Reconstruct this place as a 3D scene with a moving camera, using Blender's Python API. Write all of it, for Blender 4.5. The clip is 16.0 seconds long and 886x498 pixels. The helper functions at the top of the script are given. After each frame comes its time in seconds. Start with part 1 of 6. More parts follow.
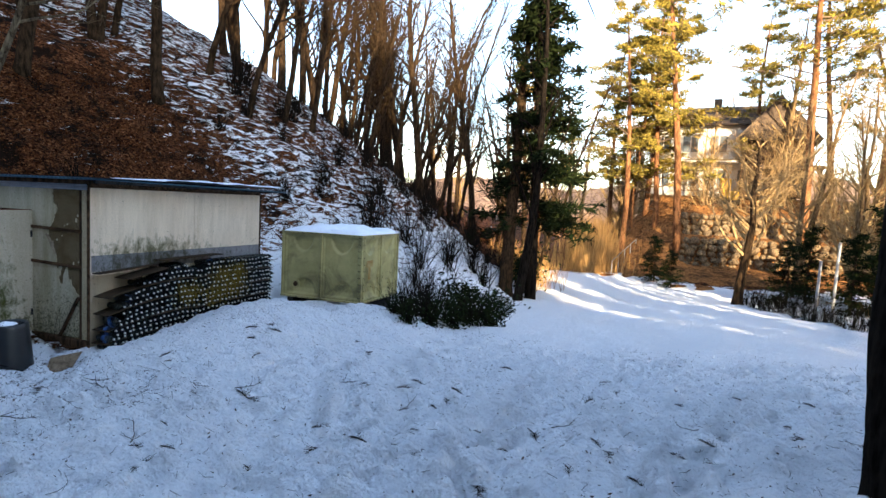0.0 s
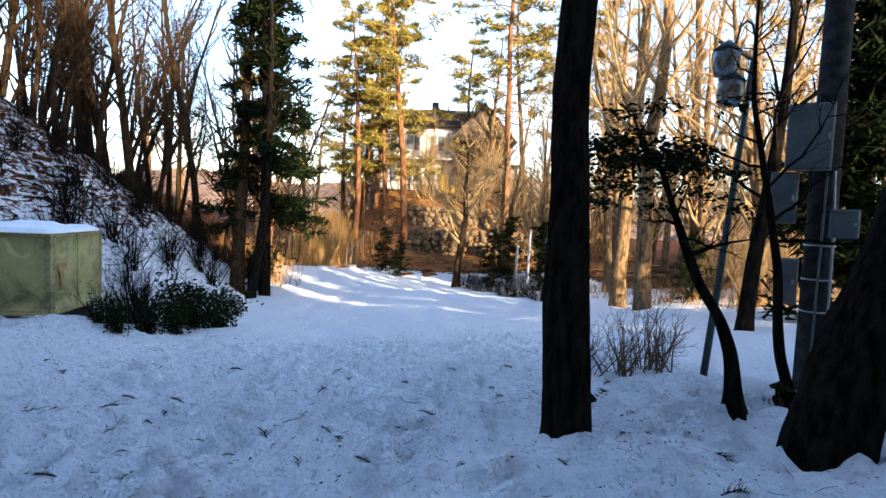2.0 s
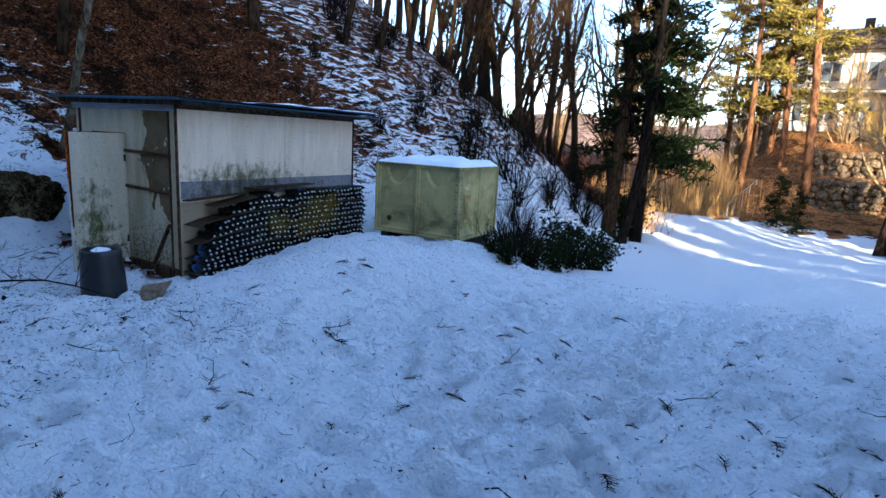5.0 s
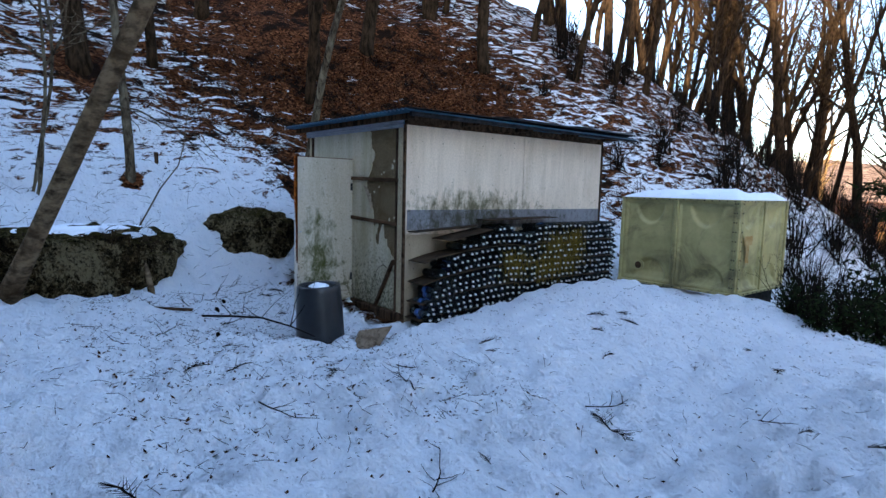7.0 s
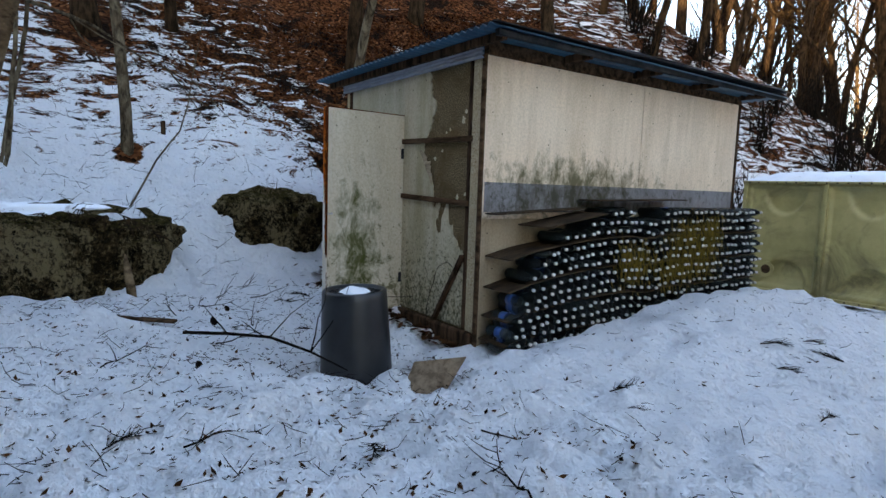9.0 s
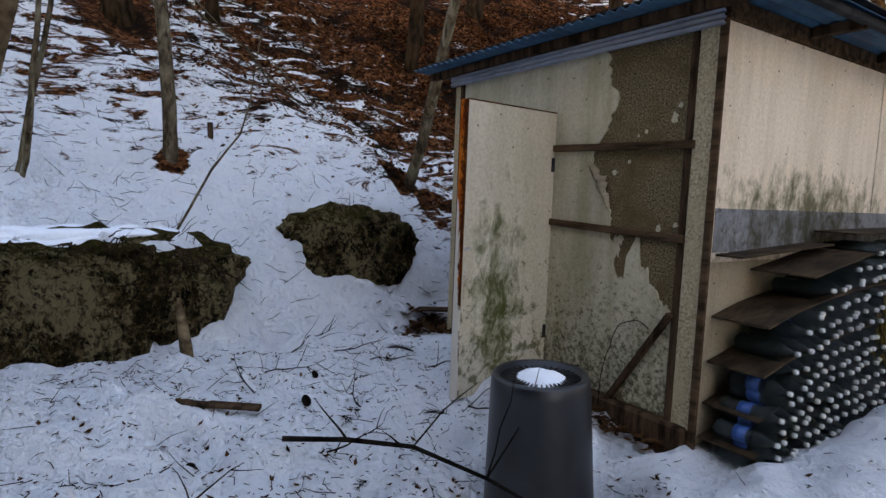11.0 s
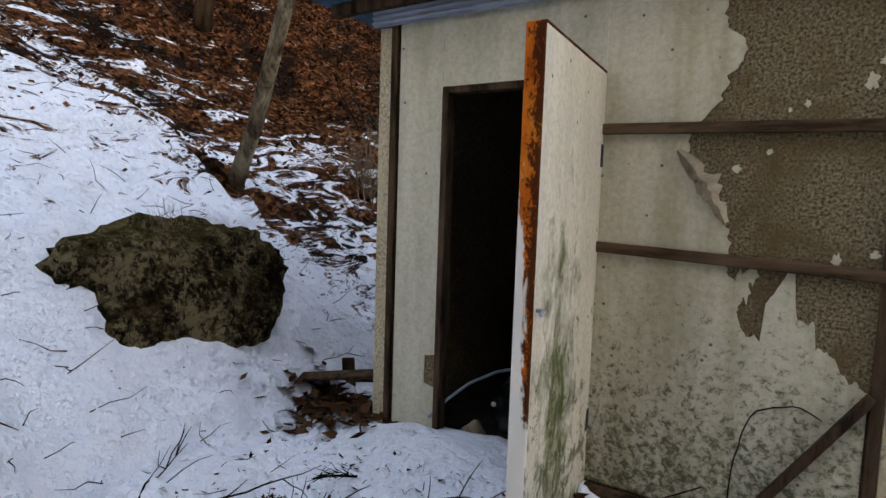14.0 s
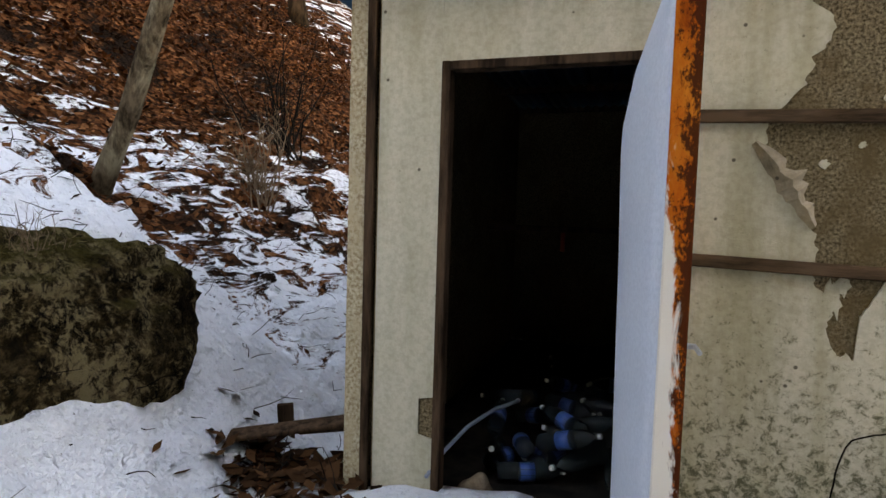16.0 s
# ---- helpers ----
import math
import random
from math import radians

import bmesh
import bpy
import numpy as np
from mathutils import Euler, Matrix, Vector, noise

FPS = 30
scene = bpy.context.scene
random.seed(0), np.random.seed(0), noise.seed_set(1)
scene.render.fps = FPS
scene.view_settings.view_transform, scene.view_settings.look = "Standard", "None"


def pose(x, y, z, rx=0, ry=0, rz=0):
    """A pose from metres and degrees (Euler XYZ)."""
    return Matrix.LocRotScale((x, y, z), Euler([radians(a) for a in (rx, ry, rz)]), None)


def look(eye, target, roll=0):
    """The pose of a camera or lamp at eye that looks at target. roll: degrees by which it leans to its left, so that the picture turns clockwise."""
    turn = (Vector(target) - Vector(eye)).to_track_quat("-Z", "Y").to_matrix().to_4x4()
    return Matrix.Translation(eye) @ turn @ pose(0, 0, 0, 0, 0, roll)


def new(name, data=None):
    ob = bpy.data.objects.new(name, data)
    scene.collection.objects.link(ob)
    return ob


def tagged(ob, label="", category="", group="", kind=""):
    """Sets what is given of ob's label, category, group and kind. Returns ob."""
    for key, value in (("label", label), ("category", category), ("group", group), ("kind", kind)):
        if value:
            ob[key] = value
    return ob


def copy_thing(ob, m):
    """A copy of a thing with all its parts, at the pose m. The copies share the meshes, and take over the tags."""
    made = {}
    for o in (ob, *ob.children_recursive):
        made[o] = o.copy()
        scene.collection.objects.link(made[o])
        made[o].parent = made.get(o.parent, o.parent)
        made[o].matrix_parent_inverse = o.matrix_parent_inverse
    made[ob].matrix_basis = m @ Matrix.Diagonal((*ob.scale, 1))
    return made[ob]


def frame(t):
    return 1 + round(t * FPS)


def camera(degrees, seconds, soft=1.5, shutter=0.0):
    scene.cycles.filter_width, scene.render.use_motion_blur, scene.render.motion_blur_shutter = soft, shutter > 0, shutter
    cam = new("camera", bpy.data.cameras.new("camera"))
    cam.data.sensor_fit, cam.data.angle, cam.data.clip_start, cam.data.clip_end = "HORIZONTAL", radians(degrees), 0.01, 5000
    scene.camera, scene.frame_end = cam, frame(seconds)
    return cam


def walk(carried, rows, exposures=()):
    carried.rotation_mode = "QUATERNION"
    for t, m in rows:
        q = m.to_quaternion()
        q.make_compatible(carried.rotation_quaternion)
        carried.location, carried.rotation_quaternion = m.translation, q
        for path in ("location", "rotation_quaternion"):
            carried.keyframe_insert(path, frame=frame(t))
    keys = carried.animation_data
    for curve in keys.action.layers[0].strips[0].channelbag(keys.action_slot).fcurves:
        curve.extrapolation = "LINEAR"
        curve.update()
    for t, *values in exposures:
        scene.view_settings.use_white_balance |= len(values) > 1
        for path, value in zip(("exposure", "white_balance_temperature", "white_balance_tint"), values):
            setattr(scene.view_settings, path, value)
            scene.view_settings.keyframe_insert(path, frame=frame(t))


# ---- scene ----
cam = camera(75.0, 16.0)
PATH = [
    (0, (7.081, -5.351, 2.123), (6.355, -3.494, 1.968), 2.7),
    (0.5, (7.126, -5.289, 2.098), (6.589, -3.367, 1.971), 2.8),
    (1, (7.141, -5.264, 2.084), (6.786, -3.299, 1.971), 2.9),
    (1.5, (7.143, -5.278, 2.091), (7.018, -3.286, 1.97), 2.8),
    (2, (7.193, -5.302, 2.081), (7.345, -3.312, 1.947), 2.4),
    (2.5, (7.267, -5.232, 2.071), (7.664, -3.278, 1.915), 2.7),
    (3, (7.312, -5.219, 2.051), (7.843, -3.299, 1.872), 3.1),
    (3.5, (7.215, -5.186, 2.016), (7.455, -3.214, 1.782), 3.7),
    (4, (6.985, -5.073, 2.004), (6.841, -3.101, 1.705), 3.7),
    (4.5, (6.773, -4.875, 1.954), (6.202, -2.989, 1.615), 3.6),
    (5, (6.562, -4.575, 1.958), (5.573, -2.879, 1.576), 3.1),
    (5.2, (6.453, -4.49, 1.93), (5.305, -2.9, 1.535), 2.7),
    (7.3, (4.848, -3.369, 1.425), (3.289, -2.133, 1.219), 1.5),
    (7.5, (4.695, -3.256, 1.401), (3.132, -2.024, 1.197), 1.5),
    (8, (4.248, -3.017, 1.318), (2.681, -1.787, 1.144), 1.7),
    (8.5, (3.834, -2.822, 1.25), (2.239, -1.632, 1.057), 1.6),
    (9, (3.317, -2.634, 1.174), (1.684, -1.499, 0.96), 1.9),
    (9.5, (2.874, -2.634, 1.21), (1.199, -1.566, 0.974), 1.7),
    (10, (2.464, -2.561, 1.215), (0.765, -1.527, 1.005), 2.0),
    (10.2, (2.291, -2.579, 1.221), (0.592, -1.543, 1.024), 2.3),
    (12.3, (0.669, -2.737, 1.258), (-0.801, -1.393, 1.075), 1.4),
    (12.5, (0.509, -2.687, 1.26), (-0.914, -1.292, 1.089), 1.5),
    (13, (0.139, -2.58, 1.278), (-1.167, -1.075, 1.105), 1.6),
    (13.5, (-0.126, -2.509, 1.281), (-1.329, -0.92, 1.111), 1.8),
    (14, (-0.366, -2.328, 1.265), (-1.444, -0.653, 1.085), 1.9),
    (14.5, (-0.638, -2.232, 1.257), (-1.572, -0.471, 1.103), 1.9),
    (15, (-0.874, -2.212, 1.24), (-1.668, -0.381, 1.111), 2.0),
    (15.5, (-1.066, -2.167, 1.236), (-1.756, -0.294, 1.113), 1.9),
    (16, (-1.182, -2.103, 1.214), (-1.8, -0.205, 1.087), 1.7),
]
walk(cam, [(t, look(eye, target, roll)) for t, eye, target, roll in PATH], [(0.0, 2.35, 6600, 11), (0.5, 2.1, 6500, 12), (2.0, 2.08, 6000, 12), (3.0, 2.04, 5600, 12), (5.0, 2.13, 5300, 11), (7.5, 2.55, 6400, 13), (9.0, 2.6, 7500, 13), (10.0, 2.52, 8000, 19), (12.5, 2.88, 8500, 21), (14.5, 3.36, 9200, 21), (16.0, 3.55, 10000, 20)])

# ---- sky and sun ----
SUN_AZ, SUN_EL = 146.0, 17.0
world = bpy.data.worlds.new("winter_sky")
scene.world = world
world.use_nodes = True
wn = world.node_tree.nodes
sky = wn.new("ShaderNodeTexSky")
sky.sky_type = "NISHITA"
sky.sun_disc = False
sky.sun_elevation, sky.sun_rotation = radians(SUN_EL), radians(SUN_AZ)
wn["Background"].inputs["Strength"].default_value = 0.15
world.node_tree.links.new(sky.outputs["Color"], wn["Background"].inputs["Color"])
sun = new("sun", bpy.data.lights.new("sun", "SUN"))
sun.data.energy, sun.data.angle, sun.data.color = 5.0, radians(0.5), (1.0, 0.80, 0.52)
sun.matrix_world = look((60 * math.sin(radians(SUN_AZ)), 60 * math.cos(radians(SUN_AZ)), 60 * math.tan(radians(SUN_EL))), (0, 0, 0))


# ---- materials ----
def mat(name, rough=0.8, metal=0.0):
    m = bpy.data.materials.new(name)
    m.use_nodes = True
    b = m.node_tree.nodes["Principled BSDF"]
    b.inputs["Roughness"].default_value, b.inputs["Metallic"].default_value = rough, metal
    b.inputs["Specular IOR Level"].default_value = 0.5 if rough < 0.7 else 0.12 if rough < 0.84 else 0.02
    return m, m.node_tree.nodes, m.node_tree.links, b


def ramp_node(n, l, fac, stops):
    r = n.new("ShaderNodeValToRGB")
    while len(r.color_ramp.elements) < len(stops):
        r.color_ramp.elements.new(0.5)
    for e, (p, c) in zip(r.color_ramp.elements, stops):
        e.position, e.color = p, (*c, 1.0) if len(c) == 3 else c
    l.new(fac, r.inputs["Fac"])
    return r.outputs["Color"]


def noise_node(n, l, scale, detail=6.0, rough=0.6, stretch=(1, 1, 1), coords="Object", warp=0.0):
    tc, mp = n.new("ShaderNodeTexCoord"), n.new("ShaderNodeMapping")
    mp.inputs["Scale"].default_value = stretch
    l.new(tc.outputs[coords], mp.inputs["Vector"])
    t = n.new("ShaderNodeTexNoise")
    t.inputs["Scale"].default_value, t.inputs["Detail"].default_value, t.inputs["Roughness"].default_value = scale, detail, rough
    t.inputs["Distortion"].default_value = warp
    l.new(mp.outputs["Vector"], t.inputs["Vector"])
    return t.outputs["Fac"]


def mix_node(n, l, fac, a, b, mode="MIX"):
    m = n.new("ShaderNodeMix")
    m.data_type, m.blend_type = "RGBA", mode
    for sock, v in (("Factor", fac), ("A", a), ("B", b)):
        s = [i for i in m.inputs if i.name == sock and (i.type == "RGBA") == (sock != "Factor") and (i.type == "VALUE") == (sock == "Factor")][0]
        if hasattr(v, "is_linked"):
            l.new(v, s)
        else:
            s.default_value = (*v, 1.0) if isinstance(v, tuple) else v
    return [o for o in m.outputs if o.type == "RGBA"][0]


def math_node(n, l, op, a, b=0.0):
    m = n.new("ShaderNodeMath")
    m.operation = op
    for i, v in enumerate((a, b)):
        if hasattr(v, "is_linked"):
            l.new(v, m.inputs[i])
        else:
            m.inputs[i].default_value = v
    return m.outputs["Value"]


def bump_node(n, l, b, height, strength=0.3, dist=0.01, after=None):
    u = n.new("ShaderNodeBump")
    u.inputs["Strength"].default_value, u.inputs["Distance"].default_value = strength, dist
    l.new(height, u.inputs["Height"])
    if after:
        l.new(after, u.inputs["Normal"])
    l.new(u.outputs["Normal"], b.inputs["Normal"])
    return u.outputs["Normal"]


def speckled(name, dark, light, scale=8.0, rough=0.85, metal=0.0, bump=0.3, dist=0.01, stretch=(1, 1, 1), coords="Object", third=None, big=1.2):
    """Two colours mixed by fine noise, a third in large stains, and relief."""
    m, n, l, b = mat(name, rough, metal)
    fine = noise_node(n, l, scale, 8.0, 0.65, stretch, coords)
    c = ramp_node(n, l, fine, [(0.39, dark), (0.61, light)])
    if third:
        stain = noise_node(n, l, big, 6.0, 0.7, stretch, coords, 0.6)
        c = mix_node(n, l, ramp_node(n, l, stain, [(0.48, (0, 0, 0)), (0.66, (1, 1, 1))]), c, third)
    l.new(c, b.inputs["Base Color"])
    if bump:
        bump_node(n, l, b, fine, bump, dist)
    return m


def snow_material():
    m, n, l, b = mat("snow", 0.75)
    fine, lump = noise_node(n, l, 60.0, 5.0, 0.6), noise_node(n, l, 5.0, 5.0, 0.6)
    specks = noise_node(n, l, 38.0, 2.0, 0.5, (1.0, 1.6, 1.0))
    c = ramp_node(n, l, lump, [(0.3, (0.80, 0.84, 0.90)), (0.7, (0.88, 0.90, 0.93))])
    dirt = ramp_node(n, l, specks, [(0.70, (0, 0, 0)), (0.745, (0.75, 0.75, 0.75))])
    l.new(mix_node(n, l, dirt, c, (0.16, 0.12, 0.09)), b.inputs["Base Color"])
    first = bump_node(n, l, b, lump, 0.7, 0.05)
    bump_node(n, l, b, fine, 0.4, 0.008, first)
    b.inputs["Specular IOR Level"].default_value = 0.3
    return m


def hill_material():
    """Snow, leaf litter and bare soil. The share of litter is stored on the mesh."""
    m, n, l, b = mat("snow_and_leaf_litter", 0.9)
    share = n.new("ShaderNodeAttribute")
    share.attribute_name = "litter"
    streak = noise_node(n, l, 3.2, 9.0, 0.72, (0.7, 0.7, 2.2), "Object", 0.8)
    edge = math_node(n, l, "ADD", streak, math_node(n, l, "SUBTRACT", share.outputs["Fac"], 0.5))
    cover = ramp_node(n, l, edge, [(0.50, (0, 0, 0)), (0.54, (1, 1, 1))])
    cell = n.new("ShaderNodeTexVoronoi")
    cell.inputs["Scale"].default_value, cell.inputs["Randomness"].default_value = 23.0, 1.0
    tc = n.new("ShaderNodeTexCoord")
    l.new(tc.outputs["Object"], cell.inputs["Vector"])
    leaf = ramp_node(n, l, cell.outputs["Color"], [(0.15, (0.011, 0.005, 0.003)), (0.40, (0.058, 0.020, 0.008)), (0.66, (0.130, 0.045, 0.017)), (0.92, (0.27, 0.115, 0.048))])
    soil = noise_node(n, l, 1.6, 5.0, 0.6)
    brown = mix_node(n, l, ramp_node(n, l, soil, [(0.50, (0, 0, 0)), (0.6, (1, 1, 1))]), leaf, (0.016, 0.009, 0.006))
    lump = noise_node(n, l, 6.0, 5.0, 0.6)
    white = ramp_node(n, l, lump, [(0.3, (0.86, 0.89, 0.93)), (0.7, (0.92, 0.93, 0.95))])
    specks = noise_node(n, l, 44.0, 3.0, 0.55, (1.0, 1.5, 1.0))
    white = mix_node(n, l, ramp_node(n, l, specks, [(0.71, (0, 0, 0)), (0.745, (0.85, 0.85, 0.85))]), white, (0.10, 0.075, 0.055))
    l.new(mix_node(n, l, cover, white, brown), b.inputs["Base Color"])
    rise = math_node(n, l, "SUBTRACT", math_node(n, l, "MULTIPLY", cell.outputs["Distance"], 0.7), math_node(n, l, "MULTIPLY", edge, 1.0))
    first = bump_node(n, l, b, rise, 0.7, 0.06)
    clod, grain = noise_node(n, l, 9.0, 6.0, 0.65), noise_node(n, l, 70.0, 4.0, 0.6)
    second = bump_node(n, l, b, clod, 1.0, 0.12, first)
    bump_node(n, l, b, grain, 0.3, 0.008, second)
    return m


def foliage(name, dark, light, rough=0.6):
    m, n, l, b = mat(name, rough)
    info = n.new("ShaderNodeNewGeometry")
    l.new(ramp_node(n, l, info.outputs["Random Per Island"], [(0.0, dark), (1.0, light)]), b.inputs["Base Color"])
    return m


def plaster_material(name, base, stain, mould, low=0.0, rough=0.85, coords="Object", mould_scale=2.0, mould_cut=0.52, soft_edge=0.14, patch=None, reach=0.5, along="x"):
    """Old painted sheet: streaks that ran down, mould in blotches, pinholes."""
    m, n, l, b = mat(name, rough)
    run = noise_node(n, l, 3.5, 7.0, 0.65, (1.6, 1.6, 0.22), coords)
    c = ramp_node(n, l, run, [(0.35, stain), (0.58, base)])
    grain = noise_node(n, l, 55.0, 4.0, 0.6, (1, 1, 1), coords)
    c = mix_node(n, l, 0.25, c, ramp_node(n, l, grain, [(0.35, (0.35, 0.32, 0.26)), (0.6, (1, 1, 1))]), "MULTIPLY")
    blot = noise_node(n, l, mould_scale, 10.0, 0.75, (1, 1, 1), coords, 0.4)
    if low:
        tc, sep = n.new("ShaderNodeTexCoord"), n.new("ShaderNodeSeparateXYZ")
        l.new(tc.outputs[coords], sep.inputs["Vector"])
        spread = n.new("ShaderNodeMapRange")
        spread.inputs["From Min"].default_value, spread.inputs["From Max"].default_value = low + reach, low - reach
        spread.inputs["To Min"].default_value, spread.inputs["To Max"].default_value = -0.12, 0.07
        l.new(sep.outputs["Z"], spread.inputs["Value"])
        blot = math_node(n, l, "ADD", blot, spread.outputs["Result"])
    c = mix_node(n, l, ramp_node(n, l, blot, [(mould_cut, (0, 0, 0)), (mould_cut + soft_edge, (0.9, 0.9, 0.9))]), c, mould)
    if patch:
        px, pz, rx, rz, colour = patch
        tc, shift, size = n.new("ShaderNodeTexCoord"), n.new("ShaderNodeVectorMath"), n.new("ShaderNodeVectorMath")
        shift.operation, size.operation = "MULTIPLY_ADD", "LENGTH"
        shift.inputs[1].default_value, shift.inputs[2].default_value = ((1 / rx, 0, 1 / rz), (-px / rx, 0, -pz / rz)) if along == "x" else ((0, 1 / rx, 1 / rz), (0, -px / rx, -pz / rz))
        l.new(tc.outputs[coords], shift.inputs[0])
        l.new(shift.outputs[0], size.inputs[0])
        grow = noise_node(n, l, 9.0, 10.0, 0.75, (1, 1, 0.6), coords, 0.3)
        spot = math_node(n, l, "SUBTRACT", grow, math_node(n, l, "MULTIPLY", size.outputs["Value"], 0.16))
        c = mix_node(n, l, ramp_node(n, l, spot, [(0.29, (0, 0, 0)), (0.50, (0.92, 0.92, 0.92))]), c, colour)
    hole = n.new("ShaderNodeTexVoronoi")
    hole.inputs["Scale"].default_value = 11.0
    tc2 = n.new("ShaderNodeTexCoord")
    l.new(tc2.outputs[coords], hole.inputs["Vector"])
    c = mix_node(n, l, ramp_node(n, l, hole.outputs["Distance"], [(0.055, (0.85, 0.85, 0.85)), (0.085, (0, 0, 0))]), c, (0.06, 0.05, 0.035))
    l.new(c, b.inputs["Base Color"])
    dent = noise_node(n, l, 16.0, 8.0, 0.7, (1, 1, 1), coords)
    first = bump_node(n, l, b, dent, 0.22, 0.012)
    bump_node(n, l, b, grain, 0.4, 0.004, first)
    return m


def rock_material():
    """Wet brown-black stone with moss on its upper side and pale lichen."""
    m, n, l, b = mat("mossy_rock", 0.9)
    fine, broad = noise_node(n, l, 14.0, 10.0, 0.75), noise_node(n, l, 3.2, 8.0, 0.7, (1, 1, 0.6), "Object", 0.8)
    c = ramp_node(n, l, fine, [(0.40, (0.004, 0.0025, 0.0015)), (0.51, (0.026, 0.017, 0.007)), (0.66, (0.14, 0.098, 0.048))])
    c = mix_node(n, l, ramp_node(n, l, broad, [(0.36, (0.9, 0.9, 0.9)), (0.44, (0, 0, 0))]), c, (0.010, 0.007, 0.004))
    fleck = noise_node(n, l, 30.0, 6.0, 0.75, (1, 1, 0.8), "Object", 0.5)
    where = math_node(n, l, "MULTIPLY", fleck, broad)
    c = mix_node(n, l, ramp_node(n, l, where, [(0.248, (0, 0, 0)), (0.315, (0.8, 0.8, 0.8))]), c, (0.25, 0.195, 0.105))
    geo, sep = n.new("ShaderNodeNewGeometry"), n.new("ShaderNodeSeparateXYZ")
    l.new(geo.outputs["Normal"], sep.inputs["Vector"])
    up = math_node(n, l, "ADD", math_node(n, l, "MULTIPLY", sep.outputs["Z"], 0.35), math_node(n, l, "MULTIPLY", fine, 0.7))
    c = mix_node(n, l, ramp_node(n, l, up, [(0.54, (0, 0, 0)), (0.72, (0.85, 0.85, 0.85))]), c, mix_node(n, l, fleck, (0.008, 0.007, 0.002), (0.075, 0.062, 0.012)))
    l.new(c, b.inputs["Base Color"])
    first = bump_node(n, l, b, broad, 1.0, 0.16)
    bump_node(n, l, b, fine, 1.0, 0.05, first)
    return m


def rust_material():
    """White paint with rust that has eaten the upper part and one side."""
    m, n, l, b = mat("rusted_door_edge", 0.85)
    tc, sep = n.new("ShaderNodeTexCoord"), n.new("ShaderNodeSeparateXYZ")
    l.new(tc.outputs["Object"], sep.inputs["Vector"])
    fine, broad = noise_node(n, l, 42.0, 10.0, 0.75, (1, 1, 0.6)), noise_node(n, l, 11.0, 8.0, 0.7, (1, 1, 0.35), "Object", 0.5)
    c = ramp_node(n, l, broad, [(0.36, (0.17, 0.026, 0.005)), (0.50, (0.42, 0.085, 0.010)), (0.66, (0.58, 0.17, 0.022))])
    side = math_node(n, l, "MULTIPLY", sep.outputs["Y"], 4.0)
    pit = math_node(n, l, "ADD", fine, side)
    c = mix_node(n, l, ramp_node(n, l, pit, [(0.38, (0, 0, 0)), (0.46, (0.95, 0.95, 0.95))]), c, (0.045, 0.012, 0.005))
    paint = math_node(n, l, "SUBTRACT", math_node(n, l, "ADD", broad, math_node(n, l, "MULTIPLY", side, -1.3)), math_node(n, l, "MULTIPLY", sep.outputs["Z"], 0.42))
    c = mix_node(n, l, ramp_node(n, l, paint, [(0.24, (0, 0, 0)), (0.31, (1, 1, 1))]), c, (0.62, 0.56, 0.47))
    l.new(c, b.inputs["Base Color"])
    bump_node(n, l, b, fine, 0.6, 0.003)
    return m


SNOW, HILL = snow_material(), hill_material()
# Bark taken to near black, so the shade on the near trunks is in the colour.
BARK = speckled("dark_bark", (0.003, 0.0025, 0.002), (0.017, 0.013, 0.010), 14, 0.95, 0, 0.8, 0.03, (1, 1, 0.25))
BARK_GREY = speckled("grey_bark", (0.022, 0.015, 0.009), (0.11, 0.080, 0.050), 16, 0.9, 0, 0.6, 0.015, (1, 1, 0.4), "Object", (0.21, 0.175, 0.115), 7.0)
BARK_BROWN = speckled("brown_bark", (0.012, 0.008, 0.005), (0.052, 0.032, 0.018), 12, 0.95, 0, 0.6, 0.02, (1, 1, 0.3))
BARK_BIRCH = speckled("rough_cherry_bark", (0.055, 0.036, 0.020), (0.24, 0.165, 0.095), 12, 0.9, 0, 0.6, 0.015, (0.6, 0.6, 1.1), "Object", (0.07, 0.042, 0.022), 4.0)
BARK_PINE = speckled("red_pine_bark", (0.06, 0.028, 0.014), (0.24, 0.11, 0.05), 7, 0.95, 0, 0.7, 0.03, (1, 1, 0.35))
# Bark and twig colours of the far wood with the low sun's gold put in.
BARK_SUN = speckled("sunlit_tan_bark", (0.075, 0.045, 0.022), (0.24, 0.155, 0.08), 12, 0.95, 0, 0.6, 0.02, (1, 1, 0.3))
TWIG_SUNLIT = speckled("golden_twig_bark", (0.20, 0.125, 0.055), (0.40, 0.27, 0.13), 9, 0.9, 0, 0)
TWIG = speckled("twig_bark", (0.10, 0.065, 0.04), (0.20, 0.14, 0.09), 9, 0.9, 0, 0)
# Pine needles, their green turned gold to carry the low sun.
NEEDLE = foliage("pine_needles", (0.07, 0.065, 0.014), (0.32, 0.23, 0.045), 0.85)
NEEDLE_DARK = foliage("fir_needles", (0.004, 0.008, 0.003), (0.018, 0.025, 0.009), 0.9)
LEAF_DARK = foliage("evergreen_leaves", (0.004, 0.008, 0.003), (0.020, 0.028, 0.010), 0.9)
DRY_GRASS = foliage("dry_grass", (0.16, 0.085, 0.032), (0.44, 0.26, 0.10), 0.9)
DEAD_LEAF = foliage("dead_leaves", (0.016, 0.006, 0.003), (0.18, 0.072, 0.029), 0.9)
WET_LEAF = foliage("wet_dead_leaves", (0.006, 0.003, 0.002), (0.075, 0.034, 0.015), 0.88)
MOSS = foliage("dead_moss", (0.035, 0.026, 0.005), (0.17, 0.115, 0.022), 0.95)
ROCK = rock_material()
